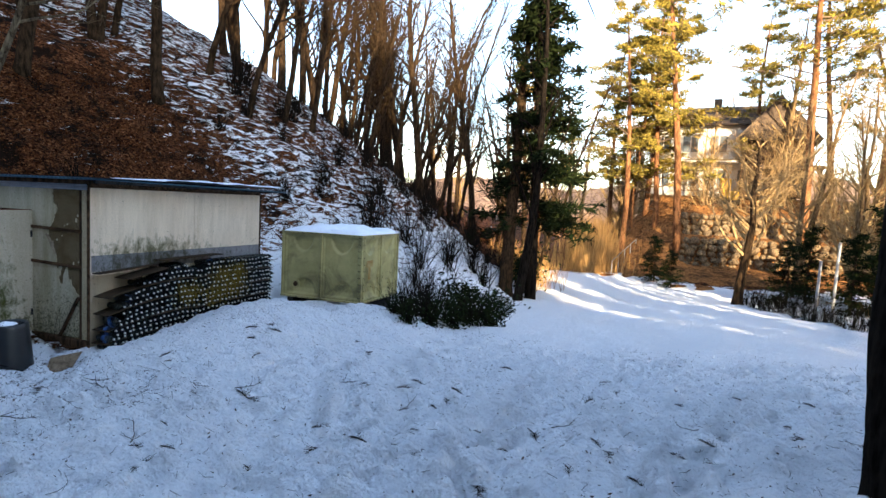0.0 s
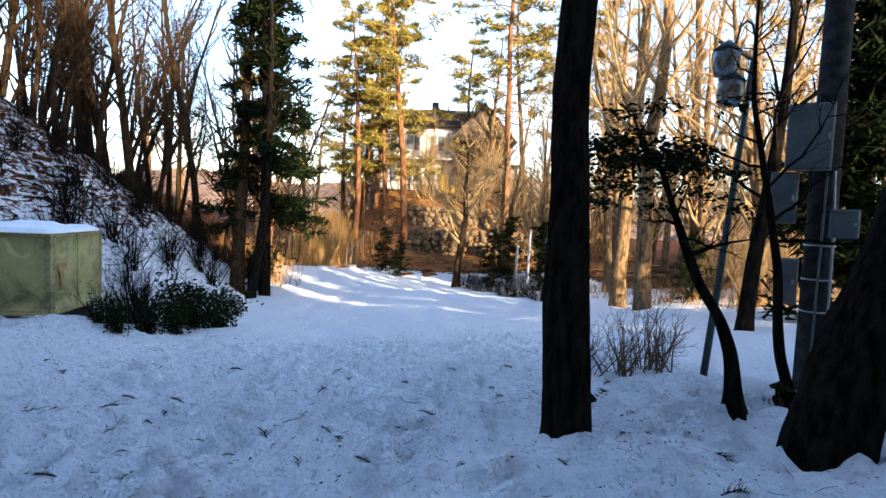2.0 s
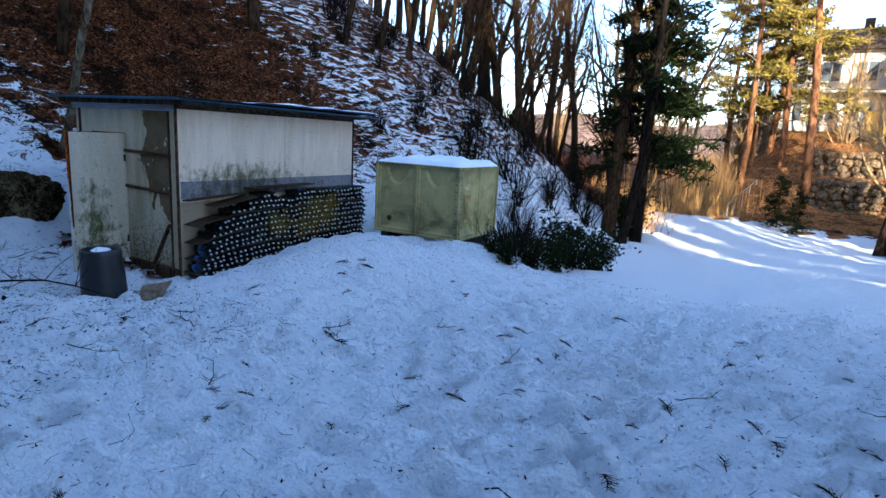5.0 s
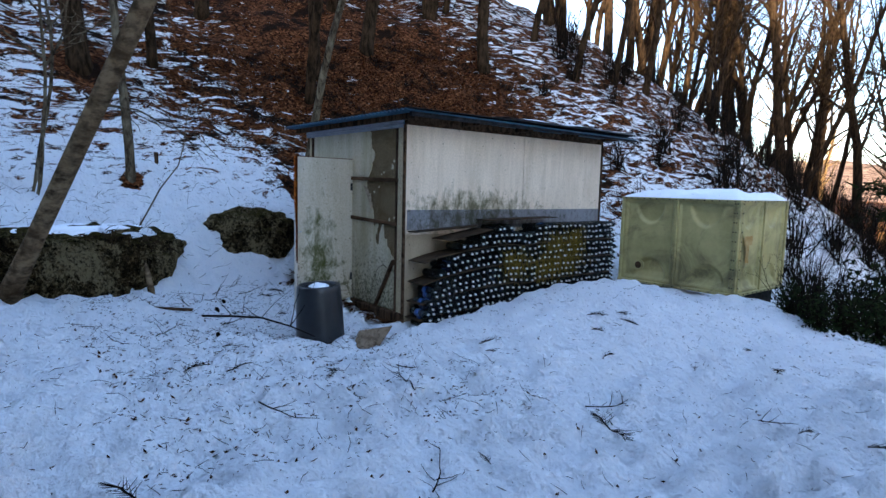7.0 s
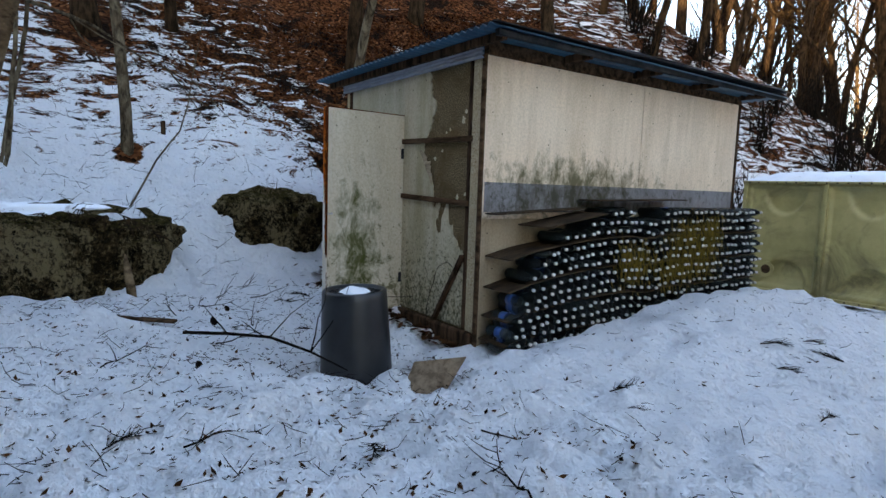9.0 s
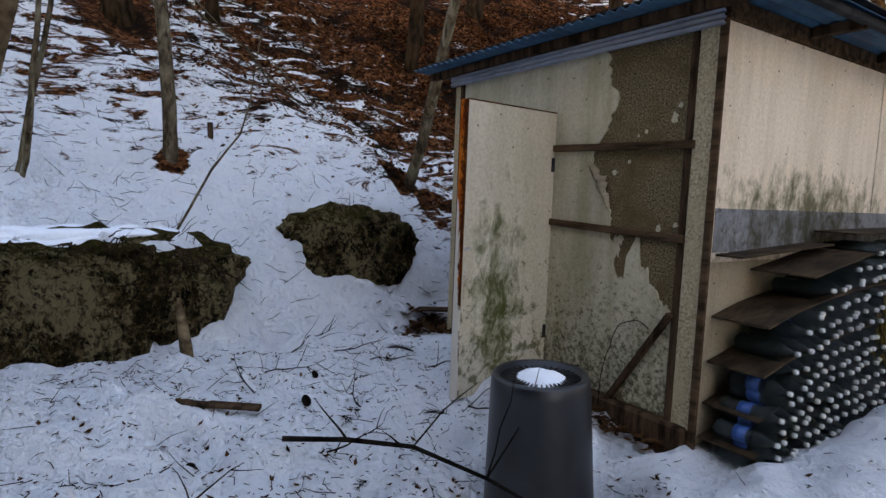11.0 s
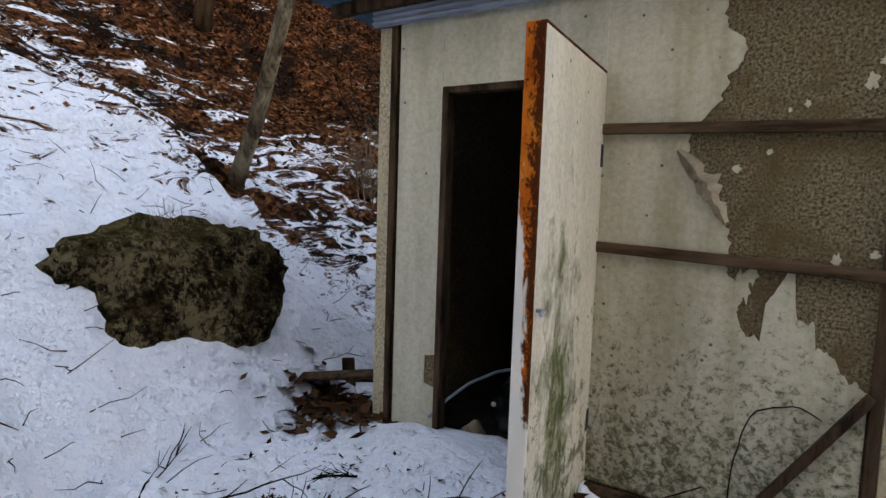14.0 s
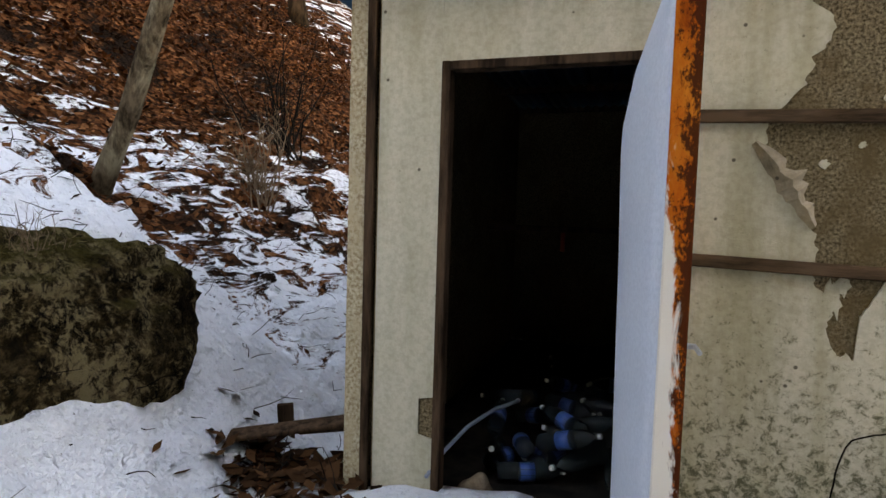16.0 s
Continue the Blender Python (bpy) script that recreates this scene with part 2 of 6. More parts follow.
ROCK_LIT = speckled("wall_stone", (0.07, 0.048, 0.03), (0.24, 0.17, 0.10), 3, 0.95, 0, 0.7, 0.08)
PLASTER = plaster_material("stained_white_coating", (0.52, 0.455, 0.33), (0.38, 0.33, 0.21), (0.075, 0.075, 0.04), 0.66, mould_scale=38.0, mould_cut=0.49, soft_edge=0.13)
PLASTER_CLEAN = plaster_material("pale_cream_coating", (0.52, 0.465, 0.345), (0.42, 0.375, 0.26), (0.16, 0.15, 0.09), 0, mould_scale=20.0, mould_cut=0.66, soft_edge=0.1)
SHEET = plaster_material("weathered_white_sheet", (0.80, 0.66, 0.50), (0.66, 0.53, 0.385), (0.16, 0.13, 0.08), 1.25, mould_scale=9.0, mould_cut=0.52, soft_edge=0.2, reach=0.25, patch=(1.0, 1.24, 0.85, 0.17, (0.10, 0.092, 0.045)), along="y")
SHEET_GREY = plaster_material("grey_painted_sheet", (0.25, 0.25, 0.26), (0.17, 0.165, 0.165), (0.06, 0.056, 0.04), 0, mould_scale=14.0, mould_cut=0.52, patch=(0.95, 1.12, 0.75, 0.22, (0.055, 0.052, 0.032)), along="y")
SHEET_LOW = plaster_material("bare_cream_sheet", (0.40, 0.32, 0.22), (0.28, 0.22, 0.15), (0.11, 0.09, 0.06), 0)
DOOR_PAINT = plaster_material("mouldy_white_door_paint", (0.62, 0.55, 0.43), (0.53, 0.46, 0.34), (0.12, 0.11, 0.055), 0.75, mould_scale=11.0, mould_cut=0.55, soft_edge=0.08, patch=(0.44, 0.58, 0.19, 0.50, (0.060, 0.070, 0.014)))
BOARD = speckled("bare_fibre_board", (0.05, 0.034, 0.015), (0.24, 0.18, 0.105), 95, 0.95, 0, 0.10, 0.002, (1, 1, 1), "Object", (0.10, 0.066, 0.030), 3.0)
CHIPBOARD = speckled("chipboard_strip", (0.25, 0.18, 0.10), (0.50, 0.42, 0.28), 70, 0.9, 0, 0.5, 0.004, (1, 1, 1), "Object", (0.42, 0.33, 0.20), 6.0)
WOOD_DARK = speckled("dark_weathered_wood", (0.018, 0.011, 0.007), (0.085, 0.05, 0.03), 18, 0.9, 0, 0.5, 0.006, (1, 1, 0.15))
WOOD_RAIL = speckled("brown_wood_rail", (0.03, 0.018, 0.010), (0.11, 0.065, 0.038), 18, 0.9, 0, 0.5, 0.005, (0.15, 1, 1))
PLYWOOD = speckled("wet_plywood", (0.014, 0.009, 0.005), (0.065, 0.040, 0.022), 16, 0.8, 0, 0.4, 0.004, (1, 0.25, 1))
PALE_BOARD = speckled("pale_brown_board", (0.12, 0.085, 0.055), (0.25, 0.18, 0.12), 20, 0.9, 0, 0.3, 0.004)
RUST = rust_material()
# Inner door skin, the sky light on that side put into its grey-blue.
DOOR_BACK = speckled("grey_blue_door_face", (0.40, 0.45, 0.51), (0.46, 0.51, 0.57), 90, 0.6, 0, 0.05, 0.003)
BLUE_ROOF = speckled("blue_roof_sheet", (0.006, 0.045, 0.085), (0.012, 0.085, 0.145), 6, 0.5, 0, 0.2, 0.004)
CORRUGATED = speckled("grey_corrugated_sheet", (0.19, 0.21, 0.25), (0.28, 0.31, 0.36), 5, 0.45, 0.3, 0.1, 0.003)
BLACK_EDGE = speckled("black_roof_edge", (0.012, 0.012, 0.013), (0.035, 0.034, 0.034), 9, 0.8, 0, 0.3, 0.005)
BIN = speckled("black_plastic", (0.008, 0.009, 0.011), (0.016, 0.018, 0.021), 4, 0.38, 0, 0.05, 0.002)
TANK = speckled("pale_green_fibreglass", (0.36, 0.315, 0.125), (0.46, 0.40, 0.17), 3, 0.5, 0, 0.12, 0.004, (1, 1, 1), "Object", (0.17, 0.145, 0.06), 1.6)
TANK_STAIN = speckled("rust_stain", (0.30, 0.17, 0.05), (0.44, 0.33, 0.15), 9, 0.8, 0, 0)
# Near-black floor colour that holds the shed's inner shade.
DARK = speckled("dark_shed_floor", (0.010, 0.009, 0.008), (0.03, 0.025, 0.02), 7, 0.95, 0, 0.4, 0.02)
CONCRETE = speckled("grey_concrete_pole", (0.022, 0.022, 0.021), (0.05, 0.048, 0.046), 7, 0.9, 0, 0.2, 0.004)
BOX_GREY = speckled("grey_painted_metal", (0.09, 0.10, 0.10), (0.14, 0.15, 0.15), 5, 0.55, 0.1, 0.1, 0.003)
LAMP_POST = speckled("green_painted_steel", (0.018, 0.03, 0.026), (0.035, 0.052, 0.045), 8, 0.5, 0.2, 0.1, 0.003)
WHITE_PLASTIC = speckled("white_plastic", (0.52, 0.51, 0.47), (0.66, 0.65, 0.60), 6, 0.4, 0, 0)
BLUE_LABEL = speckled("blue_bottle_label", (0.012, 0.055, 0.20), (0.025, 0.10, 0.32), 12, 0.4, 0, 0)
HOUSE_WALL = speckled("house_render", (0.52, 0.50, 0.47), (0.64, 0.62, 0.58), 2, 0.9, 0, 0.1, 0.01)
HOUSE_ROOF = speckled("dark_roof_tiles", (0.05, 0.035, 0.025), (0.12, 0.085, 0.06), 3, 0.8, 0, 0.3, 0.03)
CREAM_WALL = speckled("cream_render", (0.60, 0.52, 0.36), (0.70, 0.62, 0.45), 3, 0.9, 0, 0.1, 0.01)
YELLOW = speckled("yellow_paint", (0.55, 0.30, 0.02), (0.70, 0.42, 0.04), 5, 0.6, 0, 0)
STEEL = speckled("galvanised_steel", (0.30, 0.31, 0.32), (0.42, 0.43, 0.44), 8, 0.45, 0.7, 0.1, 0.002)
RED_PLASTIC = speckled("red_plastic", (0.35, 0.05, 0.02), (0.48, 0.08, 0.03), 6, 0.5, 0, 0)
PET, pn, pl, pb = mat("clear_plastic_bottle", 0.12)
pb.inputs["Base Color"].default_value = (0.07, 0.088, 0.085, 1)
pb.inputs["Transmission Weight"].default_value, pb.inputs["IOR"].default_value = 0.75, 1.25
GLASS, gn, gl, gb = mat("window_glass", 0.05)
gb.inputs["Base Color"].default_value = (0.10, 0.12, 0.14, 1)
LAMP_GLASS, ln, ll, lb = mat("lantern_glass", 0.15)
lb.inputs["Base Color"].default_value = (0.14, 0.15, 0.15, 1)
lb.inputs["Transmission Weight"].default_value = 0.6


# ---- shape helpers ----
class Shape:
    """Collects faces for one mesh."""

    def __init__(self):
        self.v, self.f = [], []

    def add(self, vs, fs):
        k = len(self.v)
        self.v += [tuple(p) for p in vs]
        self.f += [tuple(i + k for i in q) for q in fs]
        return self

    def box(self, x0, y0, z0, x1, y1, z1, m=None, bevel=0.0):
        e = min(bevel, (x1 - x0) * 0.3, (y1 - y0) * 0.3, (z1 - z0) * 0.3)
        if e <= 0:
            vs = [(x, y, z) for z in (z0, z1) for y in (y0, y1) for x in (x0, x1)]
            fs = [(0, 2, 3, 1), (4, 5, 7, 6), (0, 1, 5, 4), (2, 6, 7, 3), (0, 4, 6, 2), (1, 3, 7, 5)]
        else:
            bm = bmesh.new()
            bmesh.ops.create_cube(bm, size=1.0)
            for v in bm.verts:
                v.co = Vector(((x0 + x1) / 2 + v.co.x * (x1 - x0), (y0 + y1) / 2 + v.co.y * (y1 - y0), (z0 + z1) / 2 + v.co.z * (z1 - z0)))
            bmesh.ops.bevel(bm, geom=bm.edges[:], offset=e, segments=1, affect="EDGES")
            bm.verts.index_update()
            vs, fs = [tuple(v.co) for v in bm.verts], [tuple(v.index for v in q.verts) for q in bm.faces]
            bm.free()
        if m is not None:
            vs = [tuple(m @ Vector(p)) for p in vs]
        return self.add(vs, fs)

    def tube(self, pts, radii, sides=6, cap=True):
        pts = [Vector(p) for p in pts]
        vs, fs, up = [], [], Vector((0.0123, 0.9, 0.31)).normalized()
        for i, p in enumerate(pts):
            d = (pts[min(i + 1, len(pts) - 1)] - pts[max(i - 1, 0)]).normalized()
            a = d.cross(up)
            a = a.normalized() if a.length > 1e-4 else d.orthogonal().normalized()
            b = d.cross(a)
            for k in range(sides):
                w = 2 * math.pi * k / sides
                vs.append(p + (a * math.cos(w) + b * math.sin(w)) * radii[i])
        for i in range(len(pts) - 1):
            for k in range(sides):
                q = (k + 1) % sides
                fs.append((i * sides + k, i * sides + q, (i + 1) * sides + q, (i + 1) * sides + k))
        if cap:
            fs += [tuple(range(sides))[::-1], tuple((len(pts) - 1) * sides + k for k in range(sides))]
        return self.add(vs, fs)

    def lathe(self, profile, sides=24, centre=(0, 0, 0)):
        vs = [(centre[0] + r * math.cos(2 * math.pi * k / sides), centre[1] + r * math.sin(2 * math.pi * k / sides), centre[2] + z) for r, z in profile for k in range(sides)]
        fs = [(i * sides + k, i * sides + (k + 1) % sides, (i + 1) * sides + (k + 1) % sides, (i + 1) * sides + k) for i in range(len(profile) - 1) for k in range(sides)]
        if profile[0][0] > 1e-4:
            fs.append(tuple(range(sides))[::-1])
        if profile[-1][0] > 1e-4:
            fs.append(tuple((len(profile) - 1) * sides + k for k in range(sides)))
        return self.add(vs, fs)

    def mesh(self, name, material, smooth=False):
        me = bpy.data.meshes.new(name)
        me.from_pydata(self.v, [], self.f)
        me.materials.append(material)
        if smooth:
            me.shade_smooth()
        me.update()
        return me


def part(name, shape, material, parent=None, label="", smooth=False):
    ob = new(name, shape if isinstance(shape, bpy.types.Mesh) else shape.mesh(name, material, smooth))
    if parent is not None:
        ob.parent = parent
    return tagged(ob, label)


def thing(name, label, category, m=None, group="", kind=""):
    ob = new(name)
    ob.empty_display_size = 0.1
    if m is not None:
        ob.matrix_basis = m
    return tagged(ob, label, category, group, kind)


def single(name, shape, material, label, category, m=None, group="", kind="", smooth=False):
    ob = part(name, shape, material, None, "", smooth)
    if m is not None:
        ob.matrix_basis = m
    return tagged(ob, label, category, group, kind)


# ---- lie of the land ----
def ramp(v, xs, ys):
    return np.interp(v, xs, ys)


def hill_foot(y):
    return ramp(y, [-30, -6, -2, 0, 4, 6, 9, 12, 16, 20, 30, 45, 80], [-4.5, -3.4, -2.9, -2.5, -1.6, -0.4, 0.4, 1.2, 1.3, 1.0, -0.8, -5.0, -9])


def gz(x, y):
    """Height of the ground, without mounds and prints."""
    z = ramp(y, [-30, -6, -3, 0, 3, 5, 10, 15, 20, 25, 30, 34, 45, 90, 300], [1.2, 0.42, 0.12, -0.1, -0.47, -0.66, -1.12, -1.6, -1.92, -2.12, -1.9, -1.75, -1.6, -2.6, -4.0])
    z = z + ramp(y, [-4, -1, 3, 6], [0.4, 1, 1, 0]) * ramp(x, [-4, 0.5, 2.2, 4.2, 5.2], [0.1, 0.08, 0.0, -0.12, 0.02])
    z = z + ramp(x, [0, 1.5, 3.0, 5.0], [1, 0.8, 0.2, 0]) * ramp(y, [1, 4, 7, 10], [0, 0.4, 0.3, 0])
    z = z + ramp(x, [5.5, 8.5, 12, 20, 40], [0, 0.32, 0.42, 0.9, 2.2]) * ramp(y, [-8, 0, 8, 25, 60], [1, 1, 1.1, 0.7, 0.3])
    d = np.maximum(hill_foot(y) - x, 0)
    top = ramp(y + 0.8 * (x + 8), [-20, 4, 7, 10, 12, 18, 25, 40, 80], [24, 22, 17.5, 15, 14.5, 13.5, 12, 8.5, 3.5])
    rise = ramp(y, [7, 10, 16, 26, 34], [0.80, 0.90, 0.92, 0.72, 0.5]) * (np.sqrt(d * d + 0.8) - 0.8944)
    up = top * (1 - np.exp(-((np.maximum(rise, 1e-9) / top) ** 1.6))) ** 0.625
    lift = np.maximum(ramp(y, [0, 60], [-0.1, -3]) - z, 0)
    z = z + lift * (1 - np.exp(-d / 2.5)) + np.where(d > 0, up, 0)
    z = z + 0.72 * ramp(x, [-7, -3.2, -2.74, -2.5], [0, 1, 0.97, 0]) * ramp(y, [-5.5, -4, -1.9, -1.3], [0, 1, 1, 0])
    z = z + 0.72 * ramp(x, [-7, -3.6, -3.3, -2.7], [0, 1, 0.8, 0]) * ramp(y, [-1.9, -1.3, 0.2, 1.2], [0, 1, 1, 0])
    return z


# ---- ground ----
def spaced(*runs):
    out = []
    for a, b, step in runs:
        out += list(np.arange(a, b, step))
    return np.array(out + [runs[-1][1]])


def mound(x, y):
    """The heaped snow before the bottle stack, and other local heaps."""
    crest = ramp(y, [-1.1, -0.5, 0.1, 0.5, 1.2, 1.9, 2.85, 3.3, 3.8, 4.4], [-0.2, 0.04, 0.07, 0.11, 0.20, 0.29, 0.28, 0.16, -0.06, -0.3])
    z = np.maximum(crest - gz(x, y), 0) * ramp(x, [0.22, 0.42, 0.85, 1.3, 2.4], [0, 1, 1.15, 0.95, 0]) * ramp(y, [3.9, 5.2], [1, 0])
    z = z + 0.30 * np.exp(-(((x - 1.3) / 0.8) ** 2) - ((y - 5.3) / 0.9) ** 2)
    z = z + 0.16 * np.exp(-(((x - 2.3) / 0.9) ** 2) - ((y - 4.4) / 1.3) ** 2)
    z = z + 0.10 * np.exp(-(((x - 8.48) / 0.5) ** 2) - ((y + 1.15) / 0.5) ** 2) + 0.12 * np.exp(-(((x + 1.5) / 0.6) ** 2) - ((y + 0.35) / 0.4) ** 2)
    z = z + 0.20 * np.exp(-(((x - 0.15) / 0.6) ** 2) - ((y - 5.1) / 0.5) ** 2)
    z = z - 0.14 * np.exp(-(((x + 0.1) / 1.3) ** 2) - ((y + 1.25) / 0.9) ** 2)
    z = z + 0.125 * np.exp(-(((x + 1.75) / 0.75) ** 2) - ((y + 0.05) / 0.42) ** 2)
    z = z - 0.13 * np.exp(-(((x + 2.95) / 0.35) ** 2) - ((y + 0.45) / 0.6) ** 2)
    z = z - 0.17 * np.exp(-((((x + 0.11) / 0.40) ** 2 + ((y + 0.95) / 0.40) ** 2) ** 2))
    return z


def litter(x, y):
    """Share of leaf litter against snow; at the bin it also paints a shadow gap."""
    d = hill_foot(y) - x
    share = np.where(d > 0, ramp(d, [0, 0.8, 1.6, 2.5, 4, 7, 14], [0.18, 0.35, 0.42, 0.46, 0.52, 0.55, 0.55]), 0.05)
    # Bare rings at tree feet and shed corner; the bin's ring paints its shadow gap.
    for (bx, by, br) in ((-4.56, -1.78, 0.15), (-4.7, 0.9, 0.24), (-0.15, -0.9, 0.29), (-2.55, 0.1, 0.3), (-8.1, -1.93, 0.5)):
        share = share + 0.55 * np.exp(-((np.hypot(x - bx, y - by) / br) ** 3))
    behind = ramp(y, [-1.5, 1.0, 2.5, 6, 9], [0, 0.45, 1, 1, 0.1]) * ramp(d, [1.2, 2.9, 3.7, 9, 13], [0.1, 0.4, 1, 1, 0])
    share = share + 0.14 * behind
    share = share + 0.07 * ramp(y, [0.3, 1.2, 3, 4], [0, 1, 1, 0]) * ramp(x, [-5.0, -4.2, -2.6, -2.2], [0, 1, 1, 0])
    share = share - 0.012 * ramp(y, [-9, -5, -2, 0.5], [1, 1, 1, 0]) * (d > 0) * ramp(d, [2, 6], [1, 0])
    far = ramp(y, [50, 60], [0, 1])
    share = share + 0.35 * ramp(y, [21, 26], [0, 1]) * (d > 0)
    far = far + ramp(y, [30, 34], [0, 1]) * ramp(x, [2.2, 3.6], [1, 0])
    terrace = far + ramp(y, [27, 31], [0, 1]) * ramp(x, [5, 9], [0, 1]) + ramp(y, [17, 24], [0, 1]) * ramp(x, [16, 20], [0, 1])
    return np.clip(share + 0.8 * terrace, 0, 1.05)


gx = spaced((-120, -30, 9), (-30, -12, 0.6), (-12, -5, 0.2), (-5, 11.5, 0.07), (11.5, 20, 0.3), (20, 50, 1.5), (50, 240, 14))
gy = spaced((-90, -20, 6), (-20, -6, 0.7), (-6, 6, 0.07), (6, 16, 0.2), (16, 45, 0.6), (45, 100, 4), (100, 600, 40))
X, Y = np.meshgrid(gx, gy)
Z = gz(X, Y) + mound(X, Y)
rng = np.random.default_rng(5)
calm = 1 - np.clip(mound(X, Y) * 5, 0, 0.75)
for k in range(26):
    w = rng.uniform(0.5, 9.0)
    a = rng.uniform(0, 6.28)
    Z = Z + calm * (0.026 / w ** 0.8) * np.sin(w * (X * math.cos(a) + Y * math.sin(a)) + rng.uniform(0, 6.28)) * np.where(np.hypot(X, Y) < 40, 1, 0)
for k in range(60):
    w, a = rng.uniform(9.0, 30.0), rng.uniform(0, 6.28)
    Z = Z + calm * 0.0068 * np.sin(w * (X * math.cos(a) + Y * math.sin(a)) + rng.uniform(0, 6.28)) * np.where((np.abs(X - 3.2) < 8.2) & (np.abs(Y) < 6), 1, 0)
rough = np.clip(hill_foot(Y) - X, 0, 3) / 3
for k in range(16):
    w, a = rng.uniform(2.0, 7.0), rng.uniform(0, 6.28)
    Z = Z + rough * (0.10 / w) * np.sin(w * (X * math.cos(a) + Y * math.sin(a)) + rng.uniform(0, 6.28)) * np.where(np.hypot(X, Y) < 25, 1, 0)
prints = [(rng.uniform(0.5, 11), rng.uniform(-5.5, 5.5), rng.uniform(0.05, 0.11), rng.uniform(0.018, 0.05)) for k in range(2200)]
for (ax, ay, bx, by) in ((5.45, -2.3, 3.0, 1.4), (5.75, -1.9, 5.1, 0.6), (5.9, -3.0, 5.2, 4.2), (4.9, -1.6, 3.0, 4.9), (6.4, -3.4, 8.6, 4.6), (1.5, -2.2, 2.8, -0.6)):
    steps = int(math.hypot(bx - ax, by - ay) / 0.36)
    for k in range(steps):
        q = k / steps
        prints.append((ax + (bx - ax) * q + 0.12 * (-1) ** k + rng.normal(0, 0.05), ay + (by - ay) * q + rng.normal(0, 0.05), rng.uniform(0.08, 0.12), rng.uniform(0.12, 0.18)))
for (px, py, pr, pd) in prints:
    i0, i1, j0, j1 = np.searchsorted(gy, py - 0.35), np.searchsorted(gy, py + 0.35), np.searchsorted(gx, px - 0.35), np.searchsorted(gx, px + 0.35)
    r2 = ((X[i0:i1, j0:j1] - px) ** 2 + ((Y[i0:i1, j0:j1] - py) * 0.8) ** 2) / pr ** 2
    Z[i0:i1, j0:j1] += pd * (0.25 * np.exp(-((np.sqrt(r2) - 1.7) ** 2) * 2) - np.exp(-r2 ** 1.5))
Z = np.where((X > -2.2) & (X < -0.05) & (Y > 0.15) & (Y < 3.3), np.minimum(Z, -0.12), Z)
ground = bpy.data.meshes.new("ground")
ni, nj = X.shape
idx = np.arange(ni * nj).reshape(ni, nj)
quads = np.stack([idx[:-1, :-1], idx[:-1, 1:], idx[1:, 1:], idx[1:, :-1]], -1).reshape(-1, 4)
ground.vertices.add(ni * nj)
ground.vertices.foreach_set("co", np.stack([X, Y, Z], -1).ravel())
ground.loops.add(quads.size)
ground.loops.foreach_set("vertex_index", quads.ravel())
ground.polygons.add(len(quads))
ground.polygons.foreach_set("loop_start", np.arange(0, quads.size, 4))
ground.update(calc_edges=True)
ground.attributes.new("litter", "FLOAT", "POINT").data.foreach_set("value", litter(X, Y).ravel())
ground.materials.append(HILL)
ground.shade_smooth()


def ground_height(x, y):
    """Height of the finished ground."""
    i, j = min(max(int(np.searchsorted(gy, y)) - 1, 0), ni - 2), min(max(int(np.searchsorted(gx, x)) - 1, 0), nj - 2)
    u, v = (x - gx[j]) / (gx[j + 1] - gx[j]), (y - gy[i]) / (gy[i + 1] - gy[i])
    return float((Z[i, j] * (1 - u) + Z[i, j + 1] * u) * (1 - v) + (Z[i + 1, j] * (1 - u) + Z[i + 1, j + 1] * u) * v)


tagged(new("ground", ground), "trodden snow over leaf litter on a wooded slope", "ground", kind="structure")

# ---- shed ----
SW, SL, SH = 2.27, 3.38, 2.12
shed = thing("shed", "white-coated plywood shed with peeling walls and an open door", "shed")
part("floor", Shape().box(-SW, 0.05, -0.10, -0.05, SL - 0.05, 0.02), DARK, shed, "littered floor boards darkened for the shed's inner shade")
part("wall", Shape().box(-0.035, 0.0, 0.95, 0.0, 1.79, SH, bevel=0.002).box(-0.035, 1.793, 0.95, 0.004, SL, SH, bevel=0.002), SHEET, shed, "weathered cream sheet side wall with dark runs")
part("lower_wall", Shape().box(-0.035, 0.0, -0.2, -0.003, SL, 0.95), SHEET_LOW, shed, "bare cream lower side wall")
part("painted_band", Shape().box(-0.003, 0.02, 1.0, 0.005, SL - 0.01, 1.22), SHEET_GREY, shed, "grey painted band, mouldy")
part("wall", Shape().box(-SW, SL - 0.035, -0.2, -0.035, SL, SH + 0.085), BOARD, shed, "bare board back wall")
part("wall", Shape().box(-SW, 0.05, -0.2, -SW + 0.035, SL - 0.04, SH + 0.10), BOARD, shed, "bare board uphill wall")
HX, OX, OT = -1.115, -1.875, 1.75
part("wall", Shape().box(HX, 0.0, -0.15, -0.16, 0.035, SH - 0.02).box(OX, 0.0, OT, HX, 0.035, SH - 0.02).box(-SW + 0.12, 0.0, -0.05, OX, 0.035, SH - 0.02), BOARD, shed, "brown fibre board front wall")


def coating_edge(z):
    jag = 0.05 * noise.noise((0.0, 3.1, z * 8.0)) + 0.03 * noise.noise((4.0, 1.1, z * 24.0)) + 0.012 * noise.noise((4.0, 7.1, z * 70.0))
    if z < 0.77:
        return -0.6
    return float(ramp(z, [0.77, 0.80, 0.90, 1.07, 1.17, 1.33, 1.43, 1.5, 1.61, 1.72, 1.83, 1.92, 2.1],
                      [-0.60, -0.60, -0.588, -0.61, -0.64, -0.72, -0.80, -0.79, -0.72, -0.66, -0.63, -0.66, -0.74])) + jag


